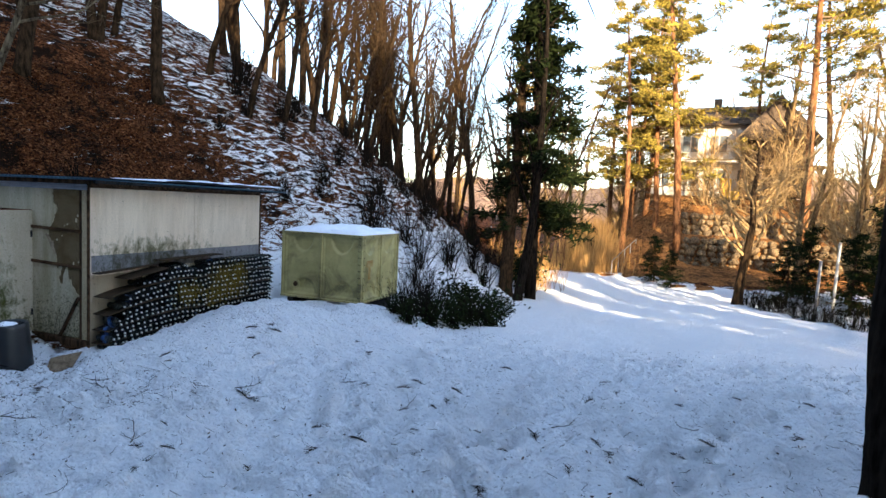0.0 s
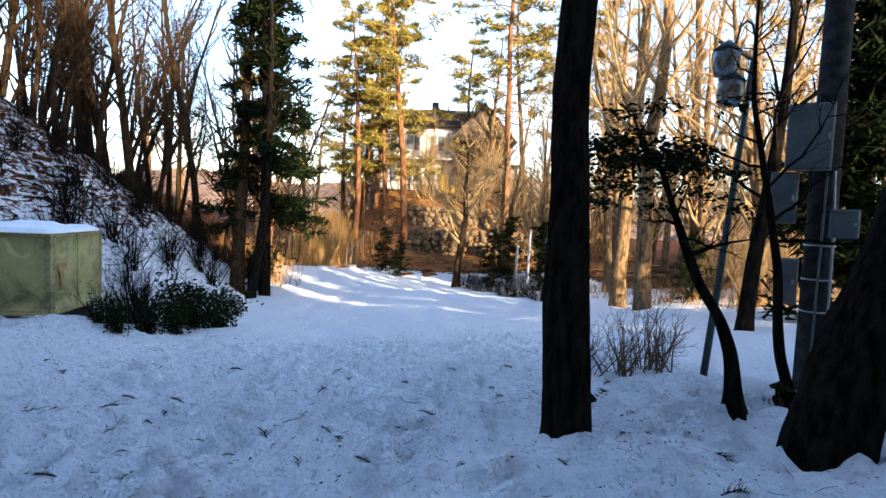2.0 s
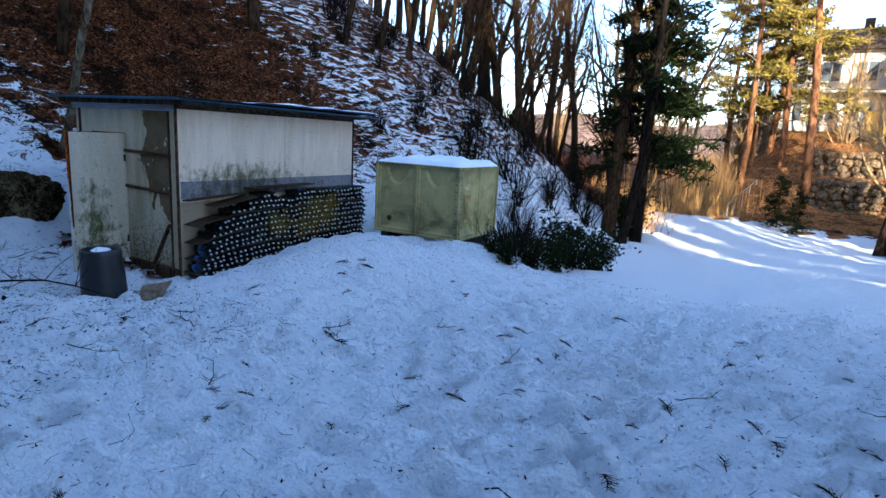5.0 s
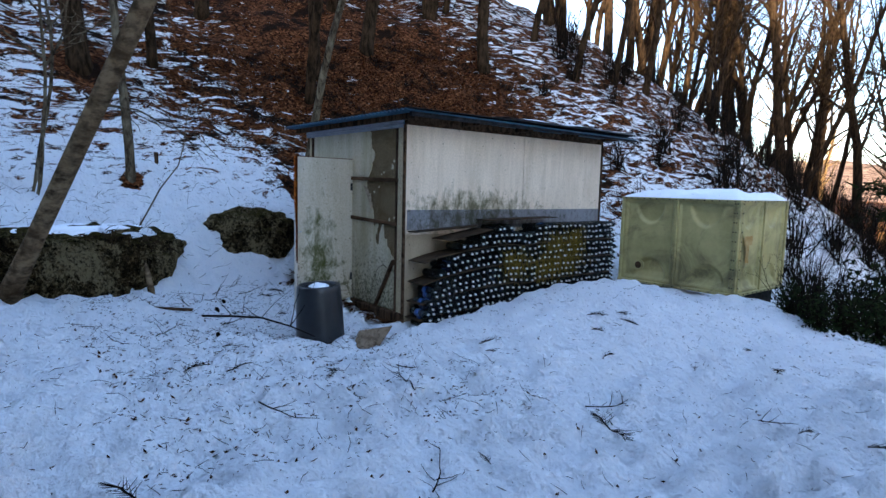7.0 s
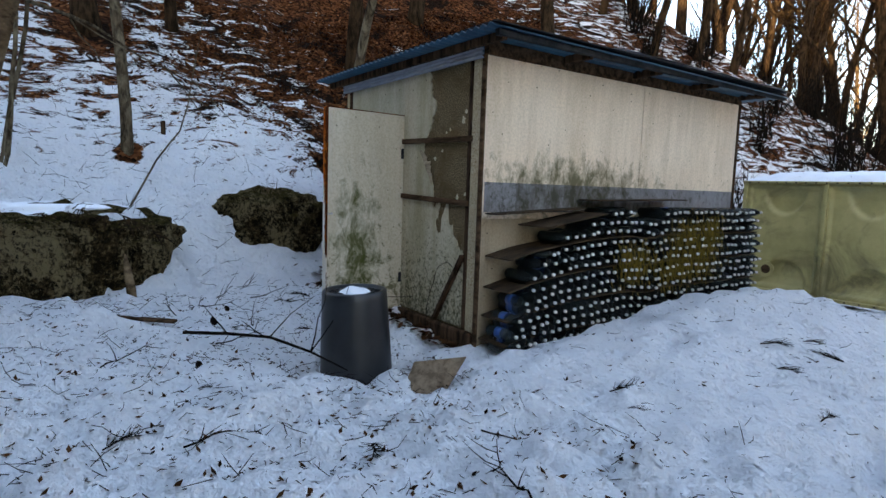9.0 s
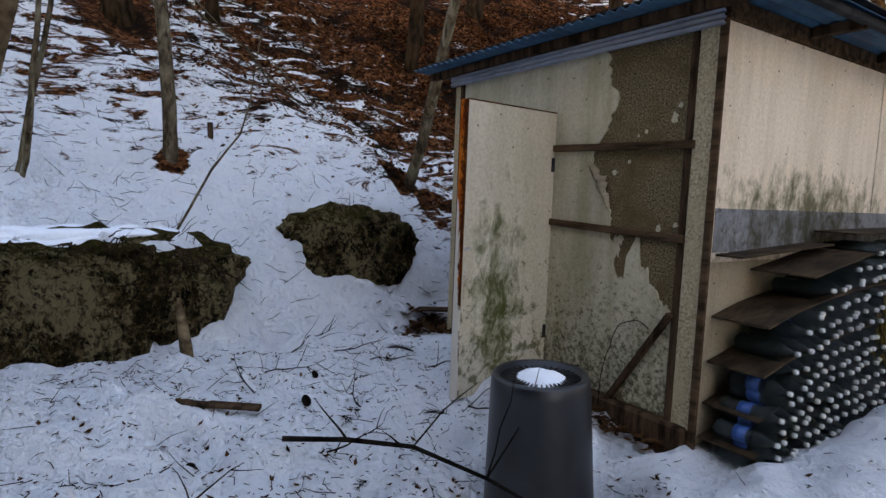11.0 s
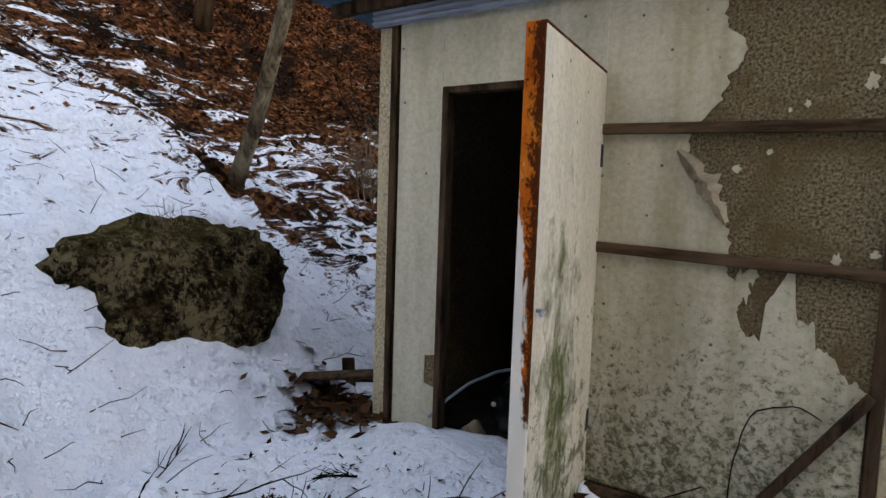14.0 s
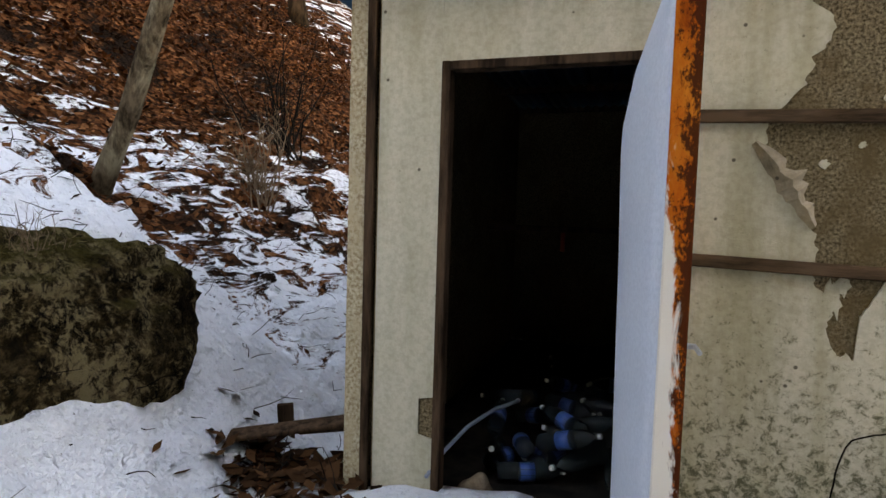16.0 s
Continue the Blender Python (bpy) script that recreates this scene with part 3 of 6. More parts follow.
def strip_sheet(z0, z1, left, right, y0, y1, step=0.012):
    """An upright sheet whose sides may be ragged."""
    s, zs = Shape(), np.arange(z0, z1 + step * 0.5, step)
    vs = []
    for z in zs:
        a, b = left(z), right(z)
        vs += [(a, y0, z), (b, y0, z), (b, y1, z), (a, y1, z)]
    fs = []
    for i in range(len(zs) - 1):
        for k in range(4):
            fs.append((4 * i + k, 4 * i + (k + 1) % 4, 4 * i + 4 + (k + 1) % 4, 4 * i + 4 + k))
    return s.add(vs, fs + [(3, 2, 1, 0), tuple(4 * (len(zs) - 1) + k for k in range(4))])


coat = strip_sheet(0.10, 2.10, lambda z: HX + 0.004, coating_edge, -0.010, -0.001)
part("coating", coat, PLASTER, shed, "peeling cream coating with ragged edge and grey mould")
part("coating", strip_sheet(0.06, 2.10, lambda z: -SW + 0.13, lambda z: OX - 0.012 - (0.06 if 0.33 < z < 0.48 else 0.0) + 0.004 * noise.noise((1, 1, z * 20)), -0.010, -0.001), PLASTER_CLEAN, shed)
part("coating", Shape().box(OX - 0.011, -0.010, OT + 0.03, HX + 0.003, -0.001, 2.10), PLASTER_CLEAN, shed)
low, lx = Shape(), np.arange(-0.5995, -0.176, 0.005)
for i, x in enumerate(lx):
    top = float(ramp(x, [-0.60, -0.55, -0.505, -0.495, -0.47, -0.44, -0.415, -0.405, -0.395, -0.345, -0.335, -0.30, -0.25, -0.18], [0.90, 0.80, 0.79, 0.93, 0.97, 1.03, 1.06, 0.93, 0.88, 0.875, 0.79, 0.78, 0.71, 0.66]))
    top += 0.022 * noise.noise((x * 45.0, 2.0, 9.0)) + 0.012 * noise.noise((x * 130.0, 5.0, 9.0))
    low.v += [(float(x), -0.0095, 0.10), (float(x), -0.0095, top), (float(x), -0.001, top), (float(x), -0.001, 0.10)]
    if i:
        low.f += [(4 * i - 4 + k, 4 * i - 4 + (k + 1) % 4, 4 * i + (k + 1) % 4, 4 * i + k) for k in range(4)]
part("coating", low, PLASTER, shed, "lower cream coating with torn upper edge")
flakes = random.Random(4)
for (cx, cz, w, h) in ((-0.57, 0.98, 0.03, 0.09), (-0.545, 1.02, 0.025, 0.05), (-0.20, 1.12, 0.02, 0.02), (-0.25, 1.68, 0.025, 0.035), (-0.22, 1.74, 0.018, 0.02), (-0.62, 1.40, 0.02, 0.02), (-0.30, 1.10, 0.02, 0.025), (-0.42, 1.62, 0.012, 0.016), (-0.47, 1.60, 0.008, 0.010), (-0.52, 1.46, 0.014, 0.016)):
    pts = [(cx + w * (0.4 + 0.6 * flakes.random()) * math.cos(a), -0.006, cz + h * (0.4 + 0.6 * flakes.random()) * math.sin(a)) for a in np.arange(0, 6.2, 0.33)]
    k = len(pts)
    part("flake", Shape().add([(p[0], -0.007, p[2]) for p in pts] + [(p[0], -0.001, p[2]) for p in pts], [tuple(range(k)), *[(i, i + k, (i + 1) % k + k, (i + 1) % k) for i in range(k)]]), PLASTER, shed)
flap, fl = Shape(), np.linspace(0, 1, 17)
for i, q in enumerate(fl):
    x, z = -0.825 + 0.18 * q, 1.465 - 0.265 * q
    w = (0.012 + 0.030 * math.sin(q * 3.1)) * (1 + 0.9 * noise.noise((q * 9.0, 1.0, 3.0)))
    flap.v += [(x - 0.2 * w, -0.011, z - 0.4 * w), (x + 0.4 * w, -0.034, z + 0.25 * w), (x + 1.1 * w, -0.014, z + 0.8 * w)]
    if i:
        flap.f += [(3 * i - 3, 3 * i, 3 * i + 1, 3 * i - 2), (3 * i - 2, 3 * i + 1, 3 * i + 2, 3 * i - 1)]
flap_ob = part("curled_coating", flap, SHEET_LOW, shed, "curled grey edge of the coating")
sol = flap_ob.modifiers.new("thickness", "SOLIDIFY")
sol.thickness = 0.002


def beam(name, a, b, w, d, material, parent, label="", bevel=0.004):
    """A straight timber from a to b, w wide in the wall's plane and d deep."""
    a, b = Vector(a), Vector(b)
    ln_, mid = (b - a).length, (a + b) / 2
    turn = (b - a).to_track_quat("Z", "Y").to_matrix().to_4x4()
    return part(name, Shape().box(-w / 2, -d / 2, -ln_ / 2, w / 2, d / 2, ln_ / 2, Matrix.Translation(mid) @ turn, bevel), material, parent, label)


beam("rail", (HX + 0.0, -0.022, 1.555), (-0.115, -0.022, 1.535), 0.024, 0.042, WOOD_RAIL, shed, "narrow brown wooden rail")
beam("rail", (HX + 0.0, -0.022, 1.085), (-0.135, -0.022, 1.055), 0.024, 0.042, WOOD_RAIL, shed)
part("post", Shape().box(-0.175, -0.018, 0.05, -0.135, 0.0, SH - 0.02, bevel=0.004), WOOD_DARK, shed, "dark wooden stud")
part("corner_strip", Shape().box(-0.134, -0.012, -0.05, -0.028, 0.0, SH, bevel=0.003), CHIPBOARD, shed, "yellowed chipboard corner strip")
part("post", Shape().box(-0.027, -0.024, -0.1, 0.012, -0.0005, SH, bevel=0.004), WOOD_RAIL, shed)
part("corner_strip", Shape().box(-SW, -0.012, -0.05, -SW + 0.075, 0.03, SH - 0.03, bevel=0.003), CHIPBOARD, shed)
part("post", Shape().box(-SW + 0.076, -0.022, -0.02, -SW + 0.112, 0.0, SH - 0.03, bevel=0.004), WOOD_DARK, shed)
part("post", Shape().box(-0.0, SL - 0.03, 0.0, 0.012, SL + 0.012, SH, bevel=0.003), WOOD_DARK, shed)
beam("brace", (-0.17, -0.028, 0.66), (-0.56, -0.028, 0.06), 0.045, 0.03, WOOD_DARK, shed, "dark slanting brace")
part("sill_timber", Shape().box(HX, -0.06, -0.12, -0.03, 0.0, 0.09, bevel=0.015), WOOD_DARK, shed, "rotten black bottom timber")
part("door_frame", Shape().box(OX - 0.012, -0.016, 0.05, OX + 0.022, 0.05, OT + 0.03, bevel=0.003).box(OX + 0.0225, -0.016, OT - 0.004, HX, 0.05, OT + 0.029, bevel=0.003), WOOD_DARK, shed, "dark brown door frame")
cor = Shape()
for r, z in enumerate(np.linspace(2.085, 2.225, 29)):
    for x in (-SW - 0.02, 0.01):
        cor.v.append((x, -0.045 + 0.010 * math.sin((z - 2.085) * 2 * math.pi / 0.028), float(z)))
    if r:
        cor.f.append((2 * r - 2, 2 * r - 1, 2 * r + 1, 2 * r))
band = part("corrugated_band", cor, CORRUGATED, shed, "grey corrugated plastic band under the eave", True)
sol = band.modifiers.new("thickness", "SOLIDIFY")
sol.thickness, sol.offset = 0.003, 1
RZ = 2.235
roof = Shape()
rx = np.arange(-SW - 0.33, 0.34, 0.019)
for i, x in enumerate(rx):
    zz = RZ + 0.012 * math.cos(i * math.pi / 2)
    roof.v += [(float(x), -0.22, zz), (float(x), SL + 0.34, zz - 0.03)]
    if i:
        roof.f.append((2 * i - 2, 2 * i, 2 * i + 1, 2 * i - 1))
sheet = part("roof_sheet", roof, BLUE_ROOF, shed, "blue corrugated plastic roof sheet", True)
sol = sheet.modifiers.new("thickness", "SOLIDIFY")
sol.thickness = 0.004
for y in (-0.10, 0.75, 1.6, 2.45, 3.3):
    part("purlin", Shape().box(-SW - 0.26, y, RZ - 0.075, 0.28, y + 0.045, RZ - 0.017, bevel=0.004), WOOD_DARK, shed, "dark roof timber")
part("eave_board", Shape().box(0.26, -0.15, RZ - 0.06, 0.30, SL + 0.33, RZ - 0.016, bevel=0.004), BLACK_EDGE, shed, "black eave board")
part("wall_plate", Shape().box(-0.04, 0.0, SH + 0.001, 0.016, SL, SH + 0.098, bevel=0.004), WOOD_RAIL, shed)
part("tar_paper", Shape().box(-SW - 0.30, -0.205, RZ + 0.0135, 0.33, SL + 0.335, RZ + 0.02), BLACK_EDGE, shed, "black roofing felt")

# door leaf, hung at the right jamb and standing square to the wall
leaf = thing("door_leaf", "white steel-faced door with rusted edge, mould and chipped paint, standing open", "", pose(HX, -0.01, 0.03, 0, 0, -86.0))
leaf.parent = shed
DW, DH = 0.735, 1.745
cols, rows_ = 10, 24
part("door_face", Shape().box(0.0, 0.0, 0.0, DW - 0.002, 0.006, DH, bevel=0.002), DOOR_PAINT, leaf, "mouldy off-white outer door skin")
back = Shape()
for j in range(rows_ + 1):
    for i in range(cols + 1):
        u, v = i / cols, j / rows_
        warp_ = 0.08 * math.sin(math.pi * u ** 0.9) * float(ramp(v, [0, 0.3, 0.6, 0.82, 0.92, 1.0], [0.72, 0.78, 0.88, 1.0, 0.62, 0.05]))
        back.v.append((u * (DW - 0.001), -0.052 - warp_, v * (DH - 0.002)))
back.f = [(j * 11 + i, j * 11 + i + 1, j * 11 + i + 12, j * 11 + i + 11) for j in range(rows_) for i in range(cols)]
skin = part("inner_skin", back, DOOR_BACK, leaf, "inner door skin coloured light grey-blue for sky light, buckled", True)
sol = skin.modifiers.new("thickness", "SOLIDIFY")
sol.thickness = 0.004
part("edge_rail", Shape().box(DW - 0.001, -0.052, -0.01, DW + 0.014, 0.008, DH + 0.004, bevel=0.003), RUST, leaf, "orange-rusted white edge strip")
part("door_core", Shape().box(0.0, -0.046, 0.0, DW - 0.004, -0.0005, DH - 0.002), PALE_BOARD, leaf)
part("top_rail", Shape().box(0.0, -0.05, DH + 0.0005, DW - 0.002, 0.007, DH + 0.008), RUST, leaf)
part("knob", Shape().tube([(DW - 0.03, 0.006, 0.90), (DW - 0.03, 0.03, 0.90), (DW + 0.012, 0.034, 0.895)], [0.007, 0.007, 0.006], 8), STEEL, leaf, "small steel latch")
for z in (0.33, 1.42):
    part("hinge", Shape().box(-0.016, -0.02, z - 0.045, 0.03, 0.0095, z + 0.045, bevel=0.003), BLACK_EDGE, leaf, "black rusty hinge")

roof_snow = Shape()
sx_, sy_ = np.linspace(-1.5, 0.30, 19), np.linspace(0.9, SL + 0.31, 40)
for y in sy_:
    for i, x in enumerate(sx_):
        e = min(1.0, (x + 1.5) / 0.3, (0.31 - x) / 0.03, (y - 0.9) / 0.8, (SL + 0.33 - y) / 0.1)
        roof_snow.v.append((float(x), float(y), RZ + 0.016 + max(0.0, e) ** 0.5 * (0.05 + 0.02 * noise.noise((x * 3, y * 3, 0)))))
roof_snow.f = [(j * 19 + i, j * 19 + i + 1, j * 19 + i + 20, j * 19 + i + 19) for j in range(39) for i in range(18)]
single("roof_snow", roof_snow, SNOW, "thin snow lying on the shed's eave", "snow", smooth=True)

# ---- bottles stacked along the shed ----
bottle = thing("plastic_bottle", "empty clear two-litre bottle with white cap, lying in a stack", "bottle", pose(0.02, 0.5, -5), "bottles stacked at the shed")
R = 0.041
prof = [(0.0, 0.0), (0.030, 0.0), (R, 0.014), (R, 0.07), (R * 0.95, 0.075), (R, 0.08), (R, 0.20), (R * 0.82, 0.235), (0.020, 0.265), (0.013, 0.279), (0.013, 0.29)]


def lying(shape):
    """Turns a lathed shape so that its axis runs along x."""
    shape.v = [(z, y, x) for x, y, z in shape.v]
    shape.f = [q[::-1] for q in shape.f]
    return shape


body_shape, cap_shape = lying(Shape().lathe(prof, 10)), lying(Shape().lathe([(0.0125, 0.281), (0.0125, 0.303), (0.0105, 0.306)], 8))
part("body", body_shape, PET, bottle, "", True)
part("cap", cap_shape, WHITE_PLASTIC, bottle, "white screw cap", True)
labelled = thing("plastic_bottle", "empty clear bottle with blue paper label, lying in a stack", "bottle", pose(0.02, 0.7, -5), "bottles stacked at the shed")
part("body", bottle.children[0].data, PET, labelled)
part("cap", bottle.children[1].data, WHITE_PLASTIC, labelled, "white screw cap")
part("label", lying(Shape().lathe([(R + 0.0008, 0.10), (R + 0.0008, 0.165)], 12)), BLUE_LABEL, labelled, "blue label", True)
bl = random.Random(11)
BOARD_AT = (1, 4, 7, 10)


def layer_z(r, y):
    sag = -0.16 * max(0.0, 1.0 - (y + 0.1) / 1.5) ** 2 * min(1.0, r / 6)
    seam = -0.03 * math.exp(-(((y - 1.6) / 0.12) ** 2))
    return -0.02 + 0.0715 * r + 0.016 * sum(1 for b in BOARD_AT if b < r) + sag + seam


placed, far_bodies, far_caps = 0, Shape(), Shape()
for r in range(14):
    y = (0.06, 0.05, 0.05, 0.08, 0.10, 0.12, 0.16, 0.20, 0.24, 0.30, 0.40, 0.52, 0.85, 1.05)[r] + (0.042 if r % 2 else 0)
    while y < 3.33:
        if not (r == 13 and 1.35 < y < 1.72):
            src = labelled if (y < 0.24 or bl.random() < 0.08) else bottle
            m = pose(0.035 + bl.uniform(-0.012, 0.025) + 0.004 * (13 - r), y, layer_z(r, y) + R, bl.uniform(0, 360), bl.uniform(-1.5, 1.5), bl.uniform(-2.5, 2.5))
            if y > 2.05:
                far_bodies.add([m @ Vector(p) for p in body_shape.v], body_shape.f)
                far_caps.add([m @ Vector(p) for p in cap_shape.v], cap_shape.f)
            elif placed < 2:
                src = (bottle, labelled)[placed]
                src.matrix_basis = m
                placed += 1
            else:
                copy_thing(src, m)
        y += 0.0845 + bl.uniform(-0.003, 0.004)
rest = thing("plastic_bottles", "many empty clear bottles with white caps stacked along the shed", "bottles", kind="stuff")
part("bodies", far_bodies, PET, rest, "", True)
part("caps", far_caps, WHITE_PLASTIC, rest, "white screw caps", True)
for r in BOARD_AT:
    for (y0, y1) in ((-0.03 + 0.08 * bl.random(), 0.95), (0.955, 2.1), (2.105, 3.36)):
        s = Shape()
        ys = np.linspace(y0, y1, 9)
        for y in ys:
            z = layer_z(r + 1, max(y, 0.1)) - 0.016 - 0.35 * max(0.0, 0.3 - y) ** 2
            s.v += [(0.012, float(y), z), (0.30, float(y), z), (0.30, float(y), z + 0.010), (0.012, float(y), z + 0.010)]
        s.f = [(4 * i + k, 4 * i + (k + 1) % 4, 4 * i + 4 + (k + 1) % 4, 4 * i + 4 + k) for i in range(8) for k in range(4)] + [(3, 2, 1, 0), (32, 33, 34, 35)]
        single("plywood_sheet", s, PLYWOOD, "thin wet plywood sheet between bottle layers", "board", group="sheets in the bottle stack")
for (y0, y1, z, x1, tilt) in ((0.02, 0.95, 0.985, 0.16, 3), (0.35, 1.0, 0.90, 0.34, 9), (1.0, 2.2, 1.10, 0.24, 1)):
    single("plywood_sheet", Shape().box(0.02, y0, z, x1, y1, z + 0.010, Matrix.Translation((0, y0, z)) @ pose(0, 0, 0, tilt) @ Matrix.Translation((0, -y0, -z)), 0.002), PLYWOOD, "loose grey plywood strip on the bottle stack", "board")
moss = Shape()
for k in range(2000):
    c = bl.choice(((1.35, 0.62, 0.20), (1.9, 0.55, 0.25), (2.3, 0.60, 0.28), (2.1, 0.80, 0.22), (2.45, 0.84, 0.15)))
    y, z = bl.gauss(c[0], c[2] * 0.55), bl.gauss(c[1], 0.085)
    x = 0.335 + bl.uniform(0, 0.03)
    moss.add([(x, y - 0.006, z), (x, y + 0.006, z), (x + 0.012, y + bl.uniform(-0.02, 0.02), z - bl.uniform(0.04, 0.09))], [(0, 1, 2)])
single("moss_mat", moss, MOSS, "hanging tufts of dead yellow moss on the bottle stack", "moss", kind="stuff")

# ---- upturned bin, boards ----
bin_ = thing("bin", "upturned black plastic bin with snow in its base, standing in snow", "bin", pose(-0.17, -0.90, -0.14, 1.5, -1.5, 20))
part("body", Shape().lathe([(0.262, -0.16), (0.246, 0.02), (0.220, 0.55), (0.216, 0.598), (0.206, 0.61), (0.186, 0.606), (0.178, 0.585), (0.10, 0.575), (0.0, 0.572)], 40), BIN, bin_, "", True)
for k in range(36):
    part("rib", Shape().box(0.085, -0.003, 0.572, 0.177, 0.003, 0.592, pose(0, 0, 0, 0, 0, k * 10)), BIN, bin_)
lump = Shape()
for j in range(9):
    for i in range(18):
        q, a = j / 8, i / 18 * 6.283
        rr = 0.11 * q * (1 + 0.25 * noise.noise((math.cos(a) * 1.5, math.sin(a) * 1.5, 3)))
        lump.v.append((rr * math.cos(a) * 1.2, rr * math.sin(a), 0.578 + 0.045 * (1 - q ** 2) * (1 + 0.5 * noise.noise((math.cos(a) * q * 3, math.sin(a) * q * 3, 1)))))
lump.f = [(j * 18 + i, j * 18 + (i + 1) % 18, (j + 1) * 18 + (i + 1) % 18, (j + 1) * 18 + i) for j in range(8) for i in range(18)]
single("snow_lump", lump, SNOW, "small lump of snow on the upturned bin", "snow", pose(-0.17, -0.90, -0.14, 1.5, -1.5, 20), smooth=True)
board_top = [(0.325, -0.745, 0.075), (0.595, -0.54, 0.15), (0.66, -0.73, -0.01), (0.63, -0.86, -0.14), (0.40, -0.90, -0.13)]
single("board", Shape().add(board_top + [(x - 0.008, y - 0.002, z - 0.016) for x, y, z in board_top], [(4, 3, 2, 1, 0), (5, 6, 7, 8, 9)] + [(i, (i + 1) % 5, (i + 1) % 5 + 5, i + 5) for i in range(5)]), PALE_BOARD, "pale brown board half buried in snow", "board")
single("plank", Shape().box(-0.22, -0.03, 0, 0.22, 0.03, 0.022, bevel=0.006), WOOD_DARK, "short dark plank lying in snow", "plank", pose(-1.3, -2.05, ground_height(-1.3, -2.05) + 0.012, 2, 4, 62))

# ---- water tank ----
LX, LY = 1.96, 1.68
TL = Vector((1.16 - LX, 5.17, 0))
TH, TB = 1.36, -0.015
tank = thing("water_tank", "pale yellow-green fibreglass panel water tank with snow on top", "tank", Matrix.Translation((TL.x, TL.y, TB)) @ pose(0, 0, 0, 0, 0, 0.3))
hh = TH - TB


def tank_panel(x0, w, m, label="", hole=None):
    """One pressed panel in the plane y = 0, with raised borders and pressed arcs."""
    s, n_ = Shape(), 64
    for j in range(n_ + 1):
        for i in range(n_ + 1):
            u, v = i / n_, j / n_
            e = min(u, 1 - u) * w, min(v, 1 - v) * hh
            y = -0.0 if min(e) < 0.05 else 0.018
            if min(e) >= 0.05:
                y += 0.012 * min(1.0, (min(e) - 0.05) / 0.02)
                for d in (math.hypot((u - 0.5) * 1.05, (v - 0.96) * 1.15), math.hypot((u - 0.55) * 0.95, (v - 0.02) * 1.1)):
                    inside = max(0.0, min(1.0, (0.31 - d) / 0.055))
                    y += 0.05 * inside * inside * (3 - 2 * inside) * max(0.0, min(1.0, (min(e) - 0.05) / 0.12))
            s.v.append((x0 + u * w, y, v * hh))
    s.f = [(j * (n_ + 1) + i, j * (n_ + 1) + i + 1, (j + 1) * (n_ + 1) + i + 1, (j + 1) * (n_ + 1) + i) for j in range(n_) for i in range(n_)]
    s.v = [tuple(m @ Vector(p)) for p in s.v]
    return part("panel", s, TANK, tank, label, True)


side = Matrix.Translation((LX, 0, 0)) @ pose(0, 0, 0, 0, 0, 90)
for i in range(2):
    tank_panel(0.02 + i * (LX - 0.03) / 2, (LX - 0.04) / 2 - 0.015, Matrix.Identity(4))
    tank_panel(0.02 + i * (LY - 0.03) / 2, (LY - 0.04) / 2 - 0.015, side)
for x in (0.0, LX / 2, LX):
    part("flange", Shape().box(x - 0.022, -0.03, 0, x + 0.022, 0.03, hh, bevel=0.004), TANK, tank)
for y in (0.055, LY / 2, LY):
    part("flange", Shape().box(LX - 0.03, y - 0.022, 0, LX + 0.028, y + 0.022, hh, bevel=0.004), TANK, tank)
part("bottom_flange", Shape().box(-0.03, -0.045, -0.04, LX + 0.035, LY, -0.001, bevel=0.005), TANK, tank, "dirty bottom flange")
part("top_panel", Shape().box(-0.03, -0.035, hh + 0.001, LX + 0.032, LY + 0.03, hh + 0.03, bevel=0.005), TANK, tank)
part("hidden_side", Shape().box(-0.02, 0.031, 0, 0.0, LY, hh).box(0.001, LY - 0.03, 0, LX - 0.032, LY - 0.01, hh), TANK, tank)
for x in list(np.arange(0.06, LX, 0.115)):
    part("bolt", Shape().box(x - 0.008, -0.044, hh + 0.004, x + 0.008, -0.0355, hh + 0.02), BLACK_EDGE, tank)
for y in list(np.arange(0.06, LY, 0.115)):
    part("bolt", Shape().box(LX + 0.0325, y - 0.008, hh + 0.004, LX + 0.041, y + 0.008, hh + 0.02), BLACK_EDGE, tank)
for z in list(np.arange(0.08, hh, 0.14)):
    part("bolt", Shape().box(LX - 0.026, -0.039, z, LX - 0.010, -0.0305, z + 0.016), BLACK_EDGE, tank)
    part("bolt", Shape().box(LX - 0.075, -0.010, z, LX - 0.059, -0.0005, z + 0.016), BLACK_EDGE, tank)
    part("bolt", Shape().box(LX + 0.0285, 0.047, z, LX + 0.038, 0.063, z + 0.016), BLACK_EDGE, tank)
for x in list(np.arange(0.10, LX, 0.15)):
    part("bolt", Shape().box(x - 0.008, -0.053, -0.028, x + 0.008, -0.0455, -0.012), BLACK_EDGE, tank)
for y in list(np.arange(0.10, LY, 0.15)):
    part("bolt", Shape().box(LX + 0.0355, y - 0.008, -0.028, LX + 0.043, y + 0.008, -0.012), BLACK_EDGE, tank)
part("outlet", Shape().tube([(0.36, 0.03, 0.26), (0.36, -0.035, 0.26)], [0.075, 0.075], 20, False).tube([(0.36, -0.03, 0.26), (0.36, -0.034, 0.26)], [0.10, 0.10], 20), TANK, tank, "round outlet flange")
# Solid disc whose dark colour stands for the shade inside the bore.
part("outlet_bore", Shape().tube([(0.36, -0.030, 0.26), (0.36, -0.038, 0.26)], [0.058, 0.058], 20), WOOD_RAIL, tank, "dark brown disc standing for the outlet's shaded bore")
